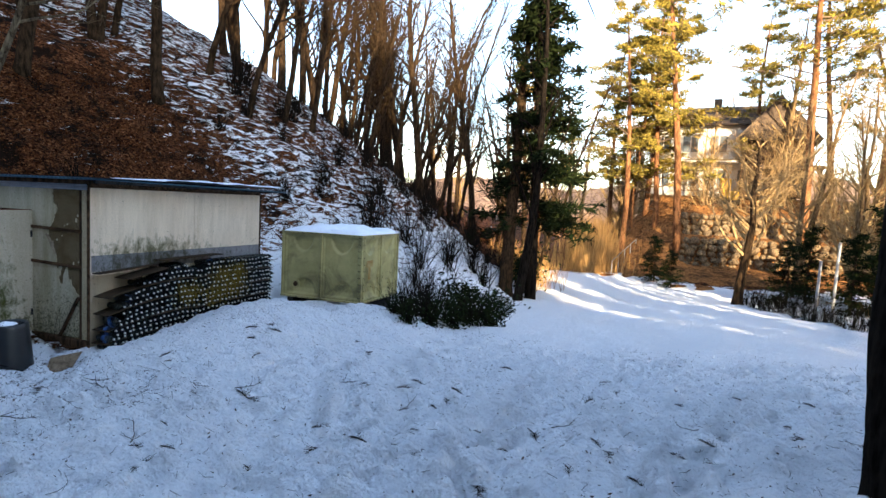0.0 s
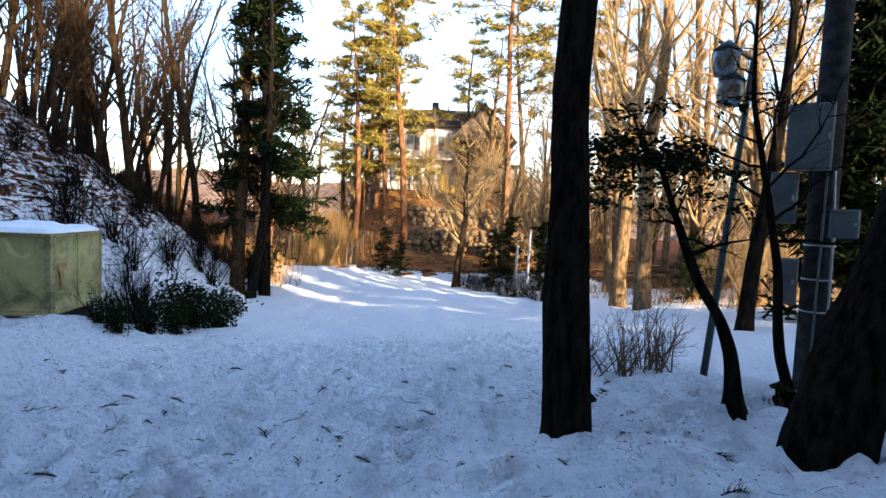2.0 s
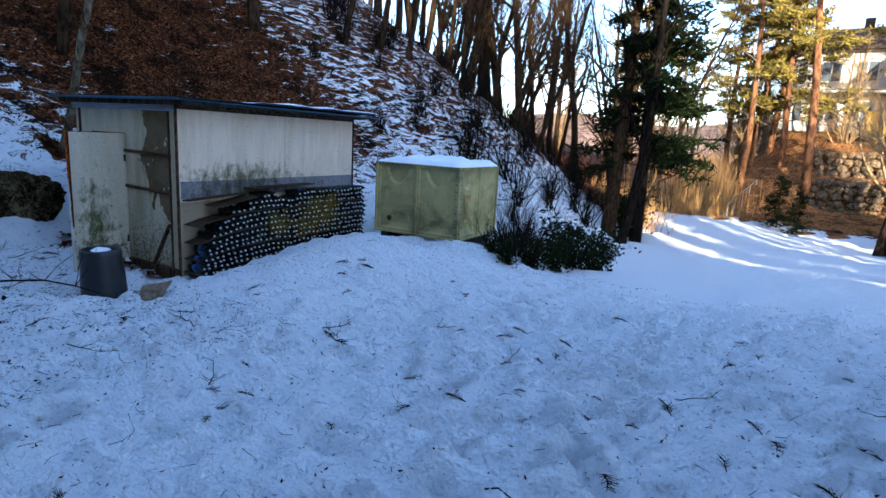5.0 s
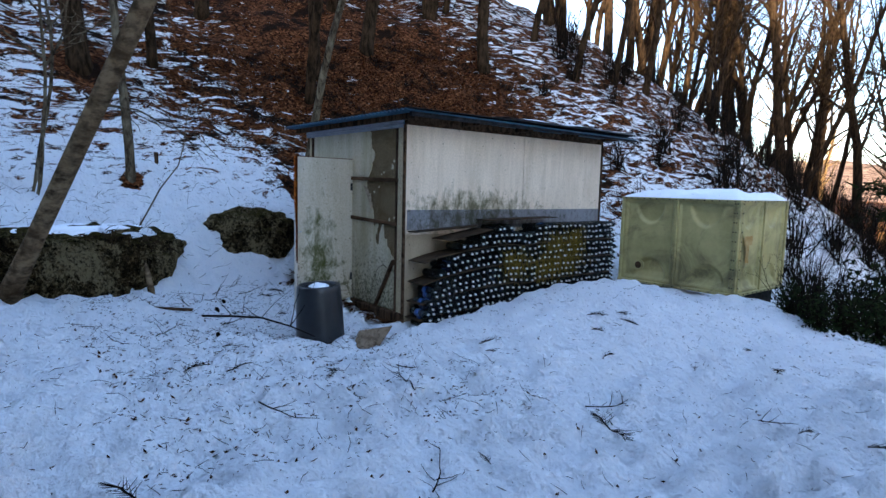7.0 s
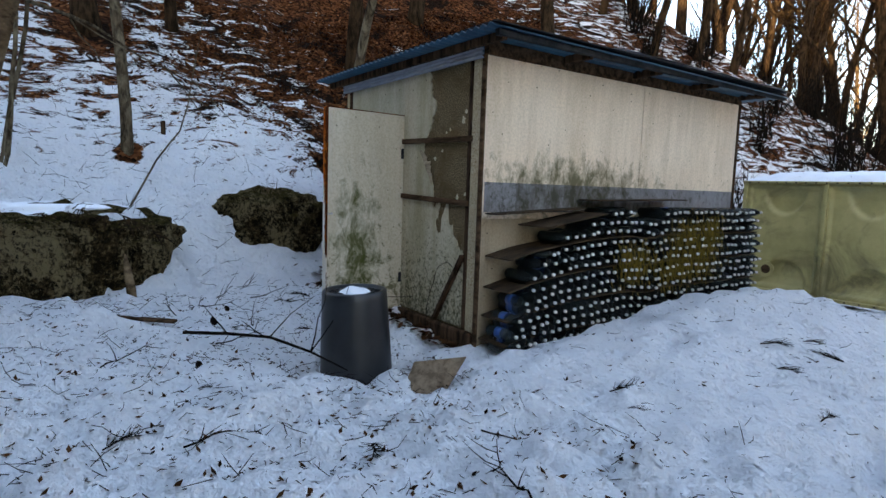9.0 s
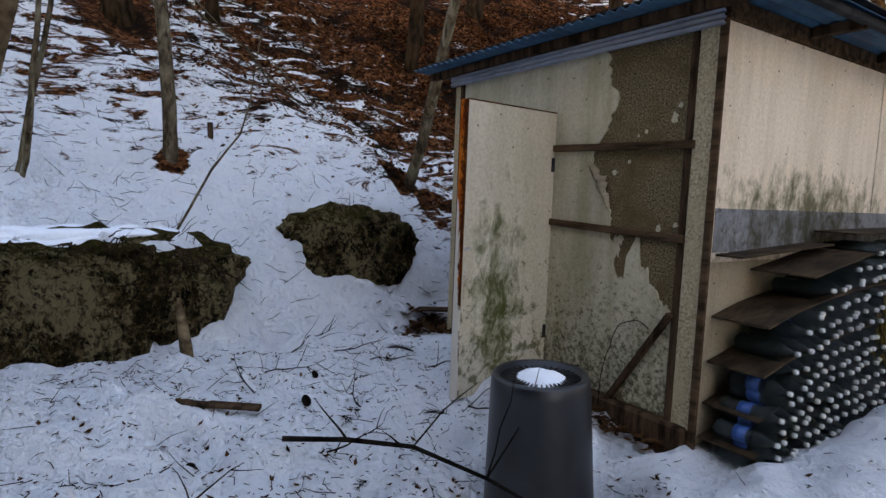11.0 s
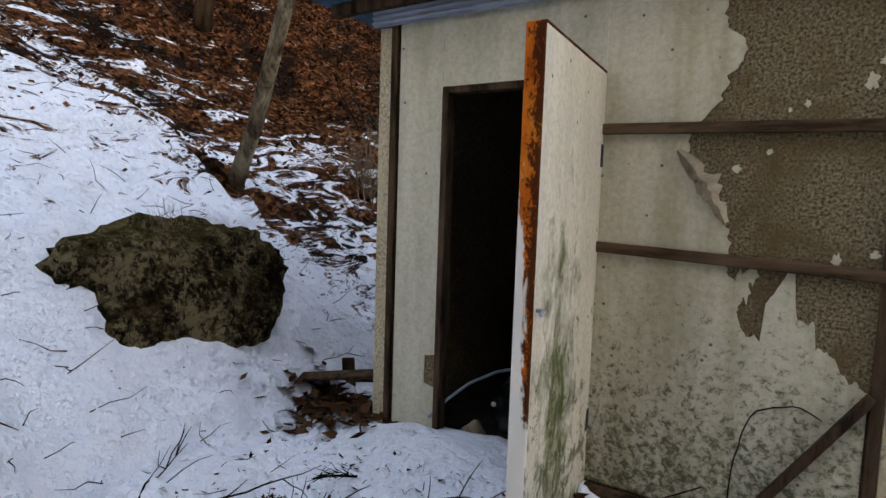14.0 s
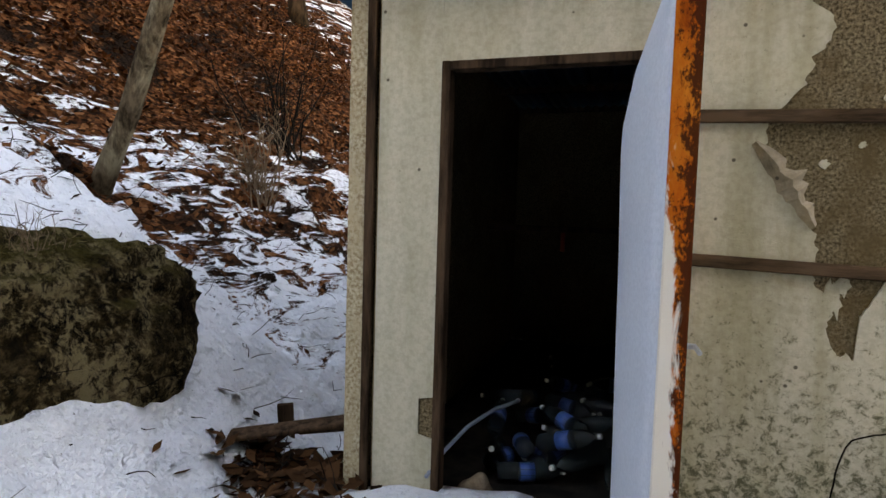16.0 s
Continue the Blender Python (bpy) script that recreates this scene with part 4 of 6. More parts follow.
part("stain", Shape().box(LX + 0.0005, 0.22, 0.72, LX + 0.002, 0.50, 0.86).box(LX + 0.0005, 0.30, 0.45, LX + 0.002, 0.40, 0.72), TANK_STAIN, tank, "brown rust stain")
for x in (0.1, LX - 0.25):
    part("foot", Shape().box(x, 0.05, -0.5, x + 0.15, LY - 0.05, -0.041), CONCRETE, tank, "concrete foot")
cap = Shape()
for j in range(25):
    for i in range(31):
        u, v = i / 30, j / 24
        e = min(u, 1 - u, v, 1 - v)
        h = 0.10 * min(1, e / 0.30) ** 0.7 + 0.055 * min(1, e / (0.03 + 0.03 * abs(noise.noise((u * 7, v * 7, 5)))))
        cap.v.append((-0.01 + u * (LX + 0.02), -0.015 + v * (LY + 0.02), hh + 0.028 + (h * (0.85 + 0.6 * noise.noise((u * 5, v * 5, 2)) + 0.25 * noise.noise((u * 16, v * 16, 7))) if e > 0 else 0)))
cap.f = [(j * 31 + i, j * 31 + i + 1, (j + 1) * 31 + i + 1, (j + 1) * 31 + i) for j in range(24) for i in range(30)]
single("tank_snow", cap, SNOW, "rounded snow lying on the water tank", "snow", tank.matrix_basis.copy(), smooth=True)


# ---- trees ----
def wander(r, start, d, length, n, bend, lift=0.0):
    """Points of a limb that bends at random and lifts towards the light."""
    p, d, pts = Vector(start), Vector(d).normalized(), [Vector(start)]
    for k in range(n):
        d = (d + Vector((r.gauss(0, bend), r.gauss(0, bend), r.gauss(0, bend) + lift))).normalized()
        p = p + d * (length / n)
        pts.append(p.copy())
    return pts


def aside(r, d, angle):
    d = Vector(d).normalized()
    o = d.orthogonal().normalized()
    o = Matrix.Rotation(r.uniform(0, 6.283), 3, d) @ o
    return d * math.cos(angle) + o * math.sin(angle)


def bare_tree(name, seed, h, rad, label, bark, lean=(0, 0), start=0.35, limbs=16, spread=0.7, twigs=4, reach=0.42, bend=0.05, forks=1, sub=6, flare=1.35, twig=None, thin=1.0):
    r = random.Random(seed)
    tree = thing(name, label, "tree")
    trunk, crown = Shape(), Shape()
    for f_ in range(forks):
        base = (0.12 * f_, 0.05 * f_, -0.25)
        d0 = Vector((lean[0] + (r.uniform(-0.12, 0.12) if f_ else 0), lean[1] + (r.uniform(-0.12, 0.12) if f_ else 0), 1))
        hh_ = h * (1 if f_ == 0 else r.uniform(0.75, 0.95))
        pts = wander(r, base, d0, hh_ + 0.25, 12, bend, 0.03)
        rr = [rad * (flare if k == 0 else 1.0) * (1 - k / 12.5) ** 0.8 + 0.008 for k in range(13)]
        rr[0] = rad * flare
        pts.insert(1, pts[0].lerp(pts[1], min(0.9, 0.5 / (hh_ / 12))))
        rr.insert(1, rad * 1.05)
        trunk.tube(pts, rr, 9)
        for k in range(limbs):
            q = start + (0.97 - start) * (k + r.random()) / limbs
            i = min(12, int(q * 13))
            p = pts[i].lerp(pts[i + 1], q * 13 - i) if i < 13 else pts[13]
            ln_ = h * reach * (1.08 - q) + 0.4
            lr = max(0.012, rr[min(i, 13)] * 0.42)
            lp = wander(r, p, aside(r, pts[min(i + 1, 13)] - pts[i], r.uniform(0.5, 1.0) * spread * 1.35), ln_, 6, 0.16, 0.10)
            crown.tube(lp, [lr * (1 - a / 7.0) + 0.004 for a in range(7)], 5, False)
            for s_ in range(sub):
                a = r.randint(1, 6)
                sp = wander(r, lp[a], aside(r, lp[a] - lp[a - 1], r.uniform(0.5, 1.0)), ln_ * r.uniform(0.22, 0.5), 3, 0.2, 0.06)
                crown.tube(sp, [(lr * 0.35 + 0.003) * thin, (lr * 0.26 + 0.003) * thin, 0.0055 * thin, 0.003 * thin], 3, False)
                for w_ in range(twigs):
                    b = r.randint(1, 3)
                    tp = wander(r, sp[b], aside(r, sp[b] - sp[b - 1], r.uniform(0.4, 1.0)), ln_ * r.uniform(0.10, 0.26), 2, 0.2, 0.04)
                    crown.tube(tp, [0.0055 * thin, 0.004 * thin, 0.002 * thin], 3, False)
    part("trunk", trunk, bark, tree, "", True)
    part("crown", crown, twig or bark, tree)
    return tree


def needle_tuft(s, r, p, size, count, droop=0.0):
    for k in range(count):
        d = Vector((r.gauss(0, 1), r.gauss(0, 1), r.gauss(0.25, 0.7) - droop)).normalized()
        w = d.cross(Vector((r.random(), r.random(), r.random()))).normalized() * size * 0.10
        q = p + Vector((r.gauss(0, 1), r.gauss(0, 1), r.gauss(0, 0.5))) * size * 0.35
        s.add([q - w, q + w, q + d * size * r.uniform(0.6, 1.1)], [(0, 1, 2)])


def pine_tree(seed, h, rad, start=0.5, limbs=26, tuft=0.34, per=9, count=16, lean=(0, 0)):
    r = random.Random(seed)
    tree = thing("pine_tree", "tall pine with bare reddish trunk and layered needles coloured as sunlit", "tree")
    trunk, crown, leaves = Shape(), Shape(), Shape()
    pts = wander(r, (0, 0, -0.3), (lean[0], lean[1], 1), h + 0.3, 12, 0.035, 0.03)
    rr = [rad * (1 - k / 12.6) ** 0.7 + 0.01 for k in range(13)]
    trunk.tube(pts, rr, 9)
    for k in range(limbs):
        q = start + (0.99 - start) * (k + r.random()) / limbs
        i = min(11, int(q * 12))
        p = pts[i].lerp(pts[i + 1], q * 12 - i)
        ln_ = h * 0.20 * (1.15 - q) / (1.15 - start) * r.uniform(0.6, 1.25) + 0.3
        az = r.uniform(0, 6.283)
        lp = wander(r, p, (math.cos(az), math.sin(az), r.uniform(-0.1, 0.35)), ln_, 5, 0.12, 0.03)
        crown.tube(lp, [max(0.01, rr[i] * 0.28) * (1 - a / 6) + 0.004 for a in range(6)], 4, False)
        for t_ in range(per):
            a = r.randint(2, 5)
            b = lp[a] + Vector((r.gauss(0, 0.3), r.gauss(0, 0.3), r.gauss(0.03, 0.1))) * ln_ * 0.32
            crown.tube([lp[a - 1], b], [0.008, 0.004], 3, False)
            needle_tuft(leaves, r, b, tuft * r.uniform(0.7, 1.2), count)
    for k in range(6):
        q = r.uniform(0.2, start)
        i = int(q * 12)
        az = r.uniform(0, 6.283)
        crown.tube(wander(r, pts[i], (math.cos(az), math.sin(az), 0.1), r.uniform(0.5, 1.6), 3, 0.2), [0.02, 0.014, 0.009, 0.004], 4, False)
    part("trunk", trunk, BARK_PINE, tree, "", True)
    part("crown", crown, TWIG, tree)
    part("foliage", leaves, NEEDLE, tree)
    return tree


def fir_tree(seed, h, rad, low=0.1, tiers=30, reach=0.2, needles=None, bark=None, size=0.22, count=8):
    r = random.Random(seed)
    tree = thing("fir_tree", "dark conifer with drooping boughs", "tree")
    trunk, crown, leaves = Shape(), Shape(), Shape()
    pts = wander(r, (0, 0, -0.3), (0, 0, 1), h + 0.3, 12, 0.015, 0.02)
    rr = [rad * (1 - k / 12.3) ** 0.85 + 0.008 for k in range(13)]
    trunk.tube(pts, rr, 9)
    for k in range(tiers):
        q = low + (0.98 - low) * k / tiers
        i = min(11, int(q * 12))
        p = pts[i].lerp(pts[i + 1], q * 12 - i)
        for b in range(r.randint(2, 4)):
            az, ln_ = r.uniform(0, 6.283), h * reach * (1.03 - q) * r.uniform(0.6, 1.2) + 0.25
            lp = wander(r, p, (math.cos(az), math.sin(az), r.uniform(-0.15, 0.25)), ln_, 5, 0.07, -0.05)
            crown.tube(lp, [0.022 * (1 - a / 6) + 0.004 for a in range(6)], 4, False)
            for t_ in range(10):
                a = r.uniform(0.8, 4.9)
                c = lp[int(a)].lerp(lp[int(a) + 1], a - int(a)) + Vector((r.gauss(0, 0.13), r.gauss(0, 0.13), -abs(r.gauss(0, 0.10)))) * (0.6 + ln_ * 0.35)
                needle_tuft(leaves, r, c, size * r.uniform(0.8, 1.4), count, 0.35)
    part("trunk", trunk, bark or BARK, tree, "", True)
    part("crown", crown, bark or BARK, tree)
    part("foliage", leaves, needles or NEEDLE_DARK, tree)
    return tree


def shrub(name, seed, h, spread, stems, label, bark, leaves=None, leaf_count=0, leaf_size=0.05, twigs=5):
    r = random.Random(seed)
    ob = thing(name, label, "shrub")
    wood, green = Shape(), Shape()
    for k in range(stems):
        az, tilt = r.uniform(0, 6.283), abs(r.gauss(0, 1)) * spread
        d = (math.cos(az) * tilt, math.sin(az) * tilt, 1)
        p0 = Vector((r.gauss(0, 0.12), r.gauss(0, 0.12), -0.05)) * (0.5 + spread)
        p0.z = -0.06
        ln_ = h * r.uniform(0.5, 1.1)
        lp = wander(r, p0, d, ln_, 5, 0.12, 0.03)
        wood.tube(lp, [0.010 * h * (1 - a / 6) + 0.003 for a in range(6)], 4, False)
        for s_ in range(twigs):
            a = r.randint(1, 5)
            sp = wander(r, lp[a], aside(r, lp[a] - lp[a - 1], r.uniform(0.4, 0.9)), ln_ * r.uniform(0.2, 0.45), 3, 0.18, 0.03)
            wood.tube(sp, [0.005, 0.004, 0.003, 0.0015], 3, False)
            for w_ in range(3):
                b = r.randint(1, 3)
                wood.tube(wander(r, sp[b], aside(r, sp[b] - sp[b - 1], 0.7), ln_ * 0.12, 2, 0.2), [0.003, 0.0025, 0.001], 3, False)
            if leaves:
                for q in range(leaf_count):
                    c = sp[r.randint(1, 3)] + Vector((r.gauss(0, 1), r.gauss(0, 1), r.gauss(0, 1))) * leaf_size * 0.9
                    d1 = Vector((r.gauss(0, 1), r.gauss(0, 1), r.gauss(-0.3, 0.7))).normalized()
                    d2 = d1.cross(Vector((r.random(), r.random(), r.random()))).normalized()
                    green.add([c, c + d1 * leaf_size * 0.5 + d2 * leaf_size * 0.2, c + d1 * leaf_size, c + d1 * leaf_size * 0.5 - d2 * leaf_size * 0.2], [(0, 1, 2, 3)])
    part("wood", wood, bark, ob)
    if leaves:
        part("foliage", green, leaves, ob)
    return ob


def plant_at(src, used, x, y, turn=0.0, size=1.0, tilt=(0, 0), label="", group=""):
    """Moves the first of a kind to its place, copies it for the others."""
    m = pose(x, y, ground_height(x, y) - 0.02, tilt[0], tilt[1], turn) @ Matrix.Scale(size, 4)
    if src.name in used:
        ob = copy_thing(src, m)
        ob.matrix_basis = m
    else:
        used.add(src.name)
        src.matrix_basis = m
        ob = src
    return tagged(ob, label, "", group)


used = set()
G = "trees on the slope"
HILL_TREES = [bare_tree("bare_tree", 20 + k, (13, 15, 12, 14, 11, 13)[k], (0.15, 0.19, 0.12, 0.17, 0.10, 0.14)[k], "slender bare deciduous tree growing on the snowy slope", BARK_BROWN,
                        ((0.05, 0), (-0.03, 0.05), (0.14, 0.05), (0.02, 0.0), (0.2, 0.1), (0.0, 0.05))[k], 0.25, 22, 0.6, 7, 0.32, 0.05, (1, 1, 1, 1, 1, 2)[k], 7, 1.35, None, 0.75) for k in range(6)]
tr = random.Random(3)
SLOPE = [(-8.1, -1.93, 1), (-7.5, 7.9, 0), (-9.0, 13.0, 1), (-6.0, 18.0, 5), (-10.0, 17.0, 1), (-10.3, 19.0, 0), (-5.9, 13.5, 2), (-8.6, 11.0, 4), (-9.8, 19.6, 5), (-12.0, 24.0, 3), (-9.0, 26.5, 1), (-6.1, 25.0, 4), (-4.0, 25.0, 2), (-4.9, 21.0, 4),
         (-8.0, 22.0, 2), (-11.5, 15.0, 0), (-13.5, 18.0, 5), (-3.0, 19.5, 4), (-2.4, 23.0, 0), (-1.6, 28.0, 5), (-7.0, 29.0, 3), (-12.5, 27.0, 2), (-3.2, 30.0, 2), (-15.0, 22.0, 1), (-6.6, 10.8, 4),
         (-7.6, 2.7, 0), (-7.1, 2.3, 4), (-8.6, 4.6, 3), (-10.5, 1.0, 1), (-11.0, 5.0, 5), (-9.5, -3.5, 0), (-12.0, -2.0, 3), (-13.0, 8.0, 1), (-8.4, -0.6, 4), (-14.0, 3.0, 0), (-7.2, -5.6, 2), (-10.4, 8.7, 2), (-16, 11, 3), (-18, 15, 1), (-17, 6, 5), (-2.5, 35, 1), (-5, 38, 0), (0.2, 26.5, 4)]
for k in range(24):
    y = tr.uniform(19, 42)
    SLOPE.append((float(hill_foot(y)) - tr.uniform(5, 16), y, tr.randrange(6)))
for k in range(5):
    y = tr.uniform(6, 21)
    SLOPE.append((float(hill_foot(y)) - tr.uniform(6, 15), y, tr.randrange(6)))
for (x, y, k) in SLOPE:
    plant_at(HILL_TREES[k], used, x, y, tr.uniform(-40, 40) if k in (2, 4) else tr.uniform(0, 360), tr.uniform(0.85, 1.15), group=G)

tree_a = bare_tree("bare_tree", 61, 8.5, 0.062, "thin grey-barked bare tree on the snowy bank", BARK_GREY, (0.03, 0.0), 0.4, 12, 0.7, 4, 0.32, 0.05)
plant_at(tree_a, used, -4.56, -1.78, 30)
tree_b = bare_tree("bare_tree", 62, 9.0, 0.066, "leaning pale-barked young tree among fallen leaves", BARK_GREY, (0.42, 0.05), 0.45, 12, 0.7, 4, 0.32, 0.04)
plant_at(tree_b, used, -4.75, 0.93, 8)
tree_l = thing("leaning_tree", "brown rough-barked tree leaning far over the snow", "tree")
lean_z = [0.15, 0.5, 0.9, 1.5, 2.1, 2.8, 3.6, 4.6, 5.8, 7.0]
lean_p = [(-1.62 + 1.01 * (z - 0.9) - (0.09 * (z - 3.6) ** 2 if z > 3.6 else 0), -3.15 + 0.33 * (z - 0.9), z) for z in lean_z]
part("trunk", Shape().tube(lean_p, [0.115, 0.095, 0.082, 0.078, 0.074, 0.068, 0.06, 0.05, 0.035, 0.015], 14), BARK_BIRCH, tree_l, "", True)
lw = random.Random(64)
for (i, d, ln_, r_) in ((4, (-1.0, 0.42, 0.22), 2.0, 0.014), (6, (0.5, 0.4, 1.0), 2.0, 0.03), (7, (0.9, -0.3, 0.8), 1.8, 0.025), (8, (-0.4, 0.5, 1.0), 1.6, 0.02), (8, (0.6, 0.5, 0.6), 1.4, 0.015)):
    lp = wander(lw, lean_p[i], d, ln_, 7, 0.10, 0.0)
    limb = Shape().tube(lp, [r_ * (1 - k / 8.5) for k in range(8)], 6)
    for q in range(5):
        a = lw.randint(2, 7)
        limb.tube(wander(lw, lp[a], aside(lw, lp[a] - lp[a - 1], 0.7), ln_ * 0.25, 3, 0.15), [r_ * 0.4, r_ * 0.32, r_ * 0.24, r_ * 0.1], 4)
    part("limb", limb, BARK_GREY, tree_l)
twin = bare_tree("bare_tree", 65, 5.0, 0.018, "thin pale bare tree with two stems on the bank", BARK_GREY, (0.05, 0.22), 0.45, 9, 0.7, 3, 0.3, 0.06, 2)
plant_at(twin, used, -4.43, -3.05, 0)

# trees at the road
plant_at(bare_tree("bare_tree", 71, 16, 0.30, "old grey-brown tree at the road's edge", BARK_BROWN, (0.02, 0.02), 0.38, 16, 0.6, 4, 0.25, 0.03), used, 0.55, 19.0)
plant_at(bare_tree("bare_tree", 72, 15, 0.20, "dark slim tree at the road's edge", BARK, (0.10, 0.05), 0.3, 16, 0.6, 4, 0.28, 0.04), used, 1.15, 18.7)
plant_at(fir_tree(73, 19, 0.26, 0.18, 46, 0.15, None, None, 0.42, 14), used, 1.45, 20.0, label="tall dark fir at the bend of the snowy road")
plant_at(bare_tree("bare_tree", 74, 8.0, 0.22, "spreading bare tree beside the road, twigs coloured as sunlit", BARK_BROWN, (0.0, 0.0), 0.34, 26, 1.0, 8, 0.62, 0.06, 1, 8, 1.35, TWIG_SUNLIT, 0.8), used, 10.15, 24.0)

# trees close to the start
def old_tree(name, seed, label, path, radii, flare, limbs, sides=30, rough_=0.05, step=0.06):
    """A trunk with furrowed bark and a flared foot along a bent line, with its limbs."""
    r, base = random.Random(seed), Vector(path[0])
    tree = thing(name, label, "tree", Matrix.Translation(base))
    along = [0.0]
    for a, b in zip(path, path[1:]):
        along.append(along[-1] + (Vector(b) - Vector(a)).length)
    q = np.concatenate([np.arange(0, min(4.5, along[-1]), step), np.linspace(min(4.5, along[-1]), along[-1], 14)])
    line = np.stack([np.interp(q, along, [p[c] - base[c] for p in path]) for c in range(3)], -1)
    for k in range(3):
        line[1:-1] = (line[:-2] + line[1:-1] * 2 + line[2:]) / 4
    rad = np.interp(q, along, radii)
    trunk = Shape()
    for i, (p, d) in enumerate(zip(line, q)):
        for k in range(sides):
            w = 2 * math.pi * k / sides
            foot = math.exp(-(d / 0.16) ** 1.2) * flare * (1 + 0.7 * math.sin(w * 5 + seed) + 0.4 * math.sin(w * 3))
            n1 = noise.noise((math.cos(w) * 4.5, math.sin(w) * 4.5, d * 1.6 + seed))
            n2 = noise.noise((math.cos(w) * 11, math.sin(w) * 11, d * 3.5 + seed))
            n3 = noise.noise((math.cos(w) * 1.3, math.sin(w) * 1.3, d * 1.3 + seed * 2))
            g = rad[i] * (1 + foot - rough_ * 2.2 * abs(n1) + rough_ * 0.8 * n2 + 0.10 * n3)
            trunk.v.append((p[0] + g * math.cos(w), p[1] + g * math.sin(w), p[2]))
    n_ = len(q)
    trunk.f = [(i * sides + k, i * sides + (k + 1) % sides, (i + 1) * sides + (k + 1) % sides, (i + 1) * sides + k) for i in range(n_ - 1) for k in range(sides)]
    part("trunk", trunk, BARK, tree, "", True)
    crown = Shape()
    for k in range(limbs[0]):
        d = along[-1] * (limbs[1] + (0.98 - limbs[1]) * (k + r.random()) / limbs[0])
        p = Vector([float(np.interp(d, q, line[:, c])) for c in range(3)])
        lr, ln_ = max(0.006, float(np.interp(d, q, rad)) * 0.45), limbs[2] * (1.15 - d / along[-1]) + limbs[2] * 0.25
        az = r.uniform(0, 6.283)
        lp = wander(r, p, (math.cos(az), math.sin(az), r.uniform(0.1, 0.9)), ln_, 7, 0.2, 0.04)
        crown.tube(lp, [lr * (1 - a / 8.0) + 0.002 for a in range(8)], 6, False)
        for s_ in range(limbs[3]):
            a = r.randint(1, 7)
            sp = wander(r, lp[a], aside(r, lp[a] - lp[a - 1], r.uniform(0.5, 1.1)), ln_ * r.uniform(0.2, 0.45), 4, 0.22, 0.03)
            crown.tube(sp, [lr * 0.35 + 0.001, lr * 0.28 + 0.001, lr * 0.2 + 0.001, lr * 0.12 + 0.001, 0.001], 3, False)
            for w_ in range(3):
                b = r.randint(1, 4)
                crown.tube(wander(r, sp[b], aside(r, sp[b] - sp[b - 1], 0.7), ln_ * 0.13, 2, 0.2), [lr * 0.15 + 0.001, lr * 0.1 + 0.001, 0.001], 3, False)
    part("crown", crown, BARK, tree)
    return tree


old_tree("tree", 81, "thick tree standing in shade on snow, bark coloured near black for it",
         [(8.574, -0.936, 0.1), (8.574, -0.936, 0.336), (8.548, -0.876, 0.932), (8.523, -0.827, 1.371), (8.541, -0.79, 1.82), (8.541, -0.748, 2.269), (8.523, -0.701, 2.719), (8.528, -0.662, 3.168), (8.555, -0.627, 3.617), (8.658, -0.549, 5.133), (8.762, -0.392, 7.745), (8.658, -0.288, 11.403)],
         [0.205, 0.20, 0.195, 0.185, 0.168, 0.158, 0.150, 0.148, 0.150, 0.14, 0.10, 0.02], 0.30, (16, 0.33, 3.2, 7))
old_tree("tree", 82, "thick tree leaning over the snow, bark coloured near black for shade",
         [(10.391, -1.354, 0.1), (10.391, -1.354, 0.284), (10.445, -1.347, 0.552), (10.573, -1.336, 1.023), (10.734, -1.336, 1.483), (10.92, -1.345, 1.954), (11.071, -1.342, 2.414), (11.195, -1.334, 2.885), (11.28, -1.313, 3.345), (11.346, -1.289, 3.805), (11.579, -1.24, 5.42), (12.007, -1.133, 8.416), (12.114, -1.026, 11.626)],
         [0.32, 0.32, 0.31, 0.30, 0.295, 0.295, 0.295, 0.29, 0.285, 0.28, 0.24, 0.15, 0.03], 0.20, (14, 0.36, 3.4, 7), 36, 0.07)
sap = old_tree("young_tree", 83, "crooked young evergreen tree with dark leaf clusters",
               [(10.36, -0.28, 0.25), (10.342, -0.267, 0.46), (10.304, -0.221, 0.85), (10.214, -0.165, 1.18), (10.016, -0.08, 1.50), (9.90, -0.018, 1.83), (9.781, 0.051, 2.21), (9.69, 0.106, 2.54), (9.49, 0.188, 2.83), (9.4, 0.25, 3.15)],
               [0.085, 0.08, 0.068, 0.062, 0.058, 0.05, 0.036, 0.028, 0.018, 0.006], 0.5, (13, 0.50, 0.75, 6), 14, 0.08)
old_tree("young_tree", 84, "slender crooked young tree with many fine twigs",
         [(11.05, -0.06, 0.2), (11.042, -0.046, 0.44), (10.946, 0.013, 0.79), (10.924, 0.052, 1.15), (10.922, 0.097, 1.62), (10.849, 0.167, 2.15), (10.763, 0.246, 2.74), (10.672, 0.326, 3.33), (10.685, 0.372, 3.87), (10.7, 0.4, 4.6)],
         [0.07, 0.065, 0.055, 0.05, 0.046, 0.04, 0.032, 0.025, 0.018, 0.006], 0.4, (15, 0.36, 1.1, 6), 12, 0.08)
plant_at(bare_tree("tree", 85, 9, 0.16, "dark tree trunk at the snow's edge", BARK, (0.06, 0.0), 0.4, 12, 0.8, 4, 0.35, 0.03), used, 14.1, 5.6)
plant_at(bare_tree("tree", 86, 10, 0.22, "large dark tree behind a snowy boulder", BARK, (0.05, 0.0), 0.4, 12, 0.8, 4, 0.35, 0.03), used, 12.9, -1.2)
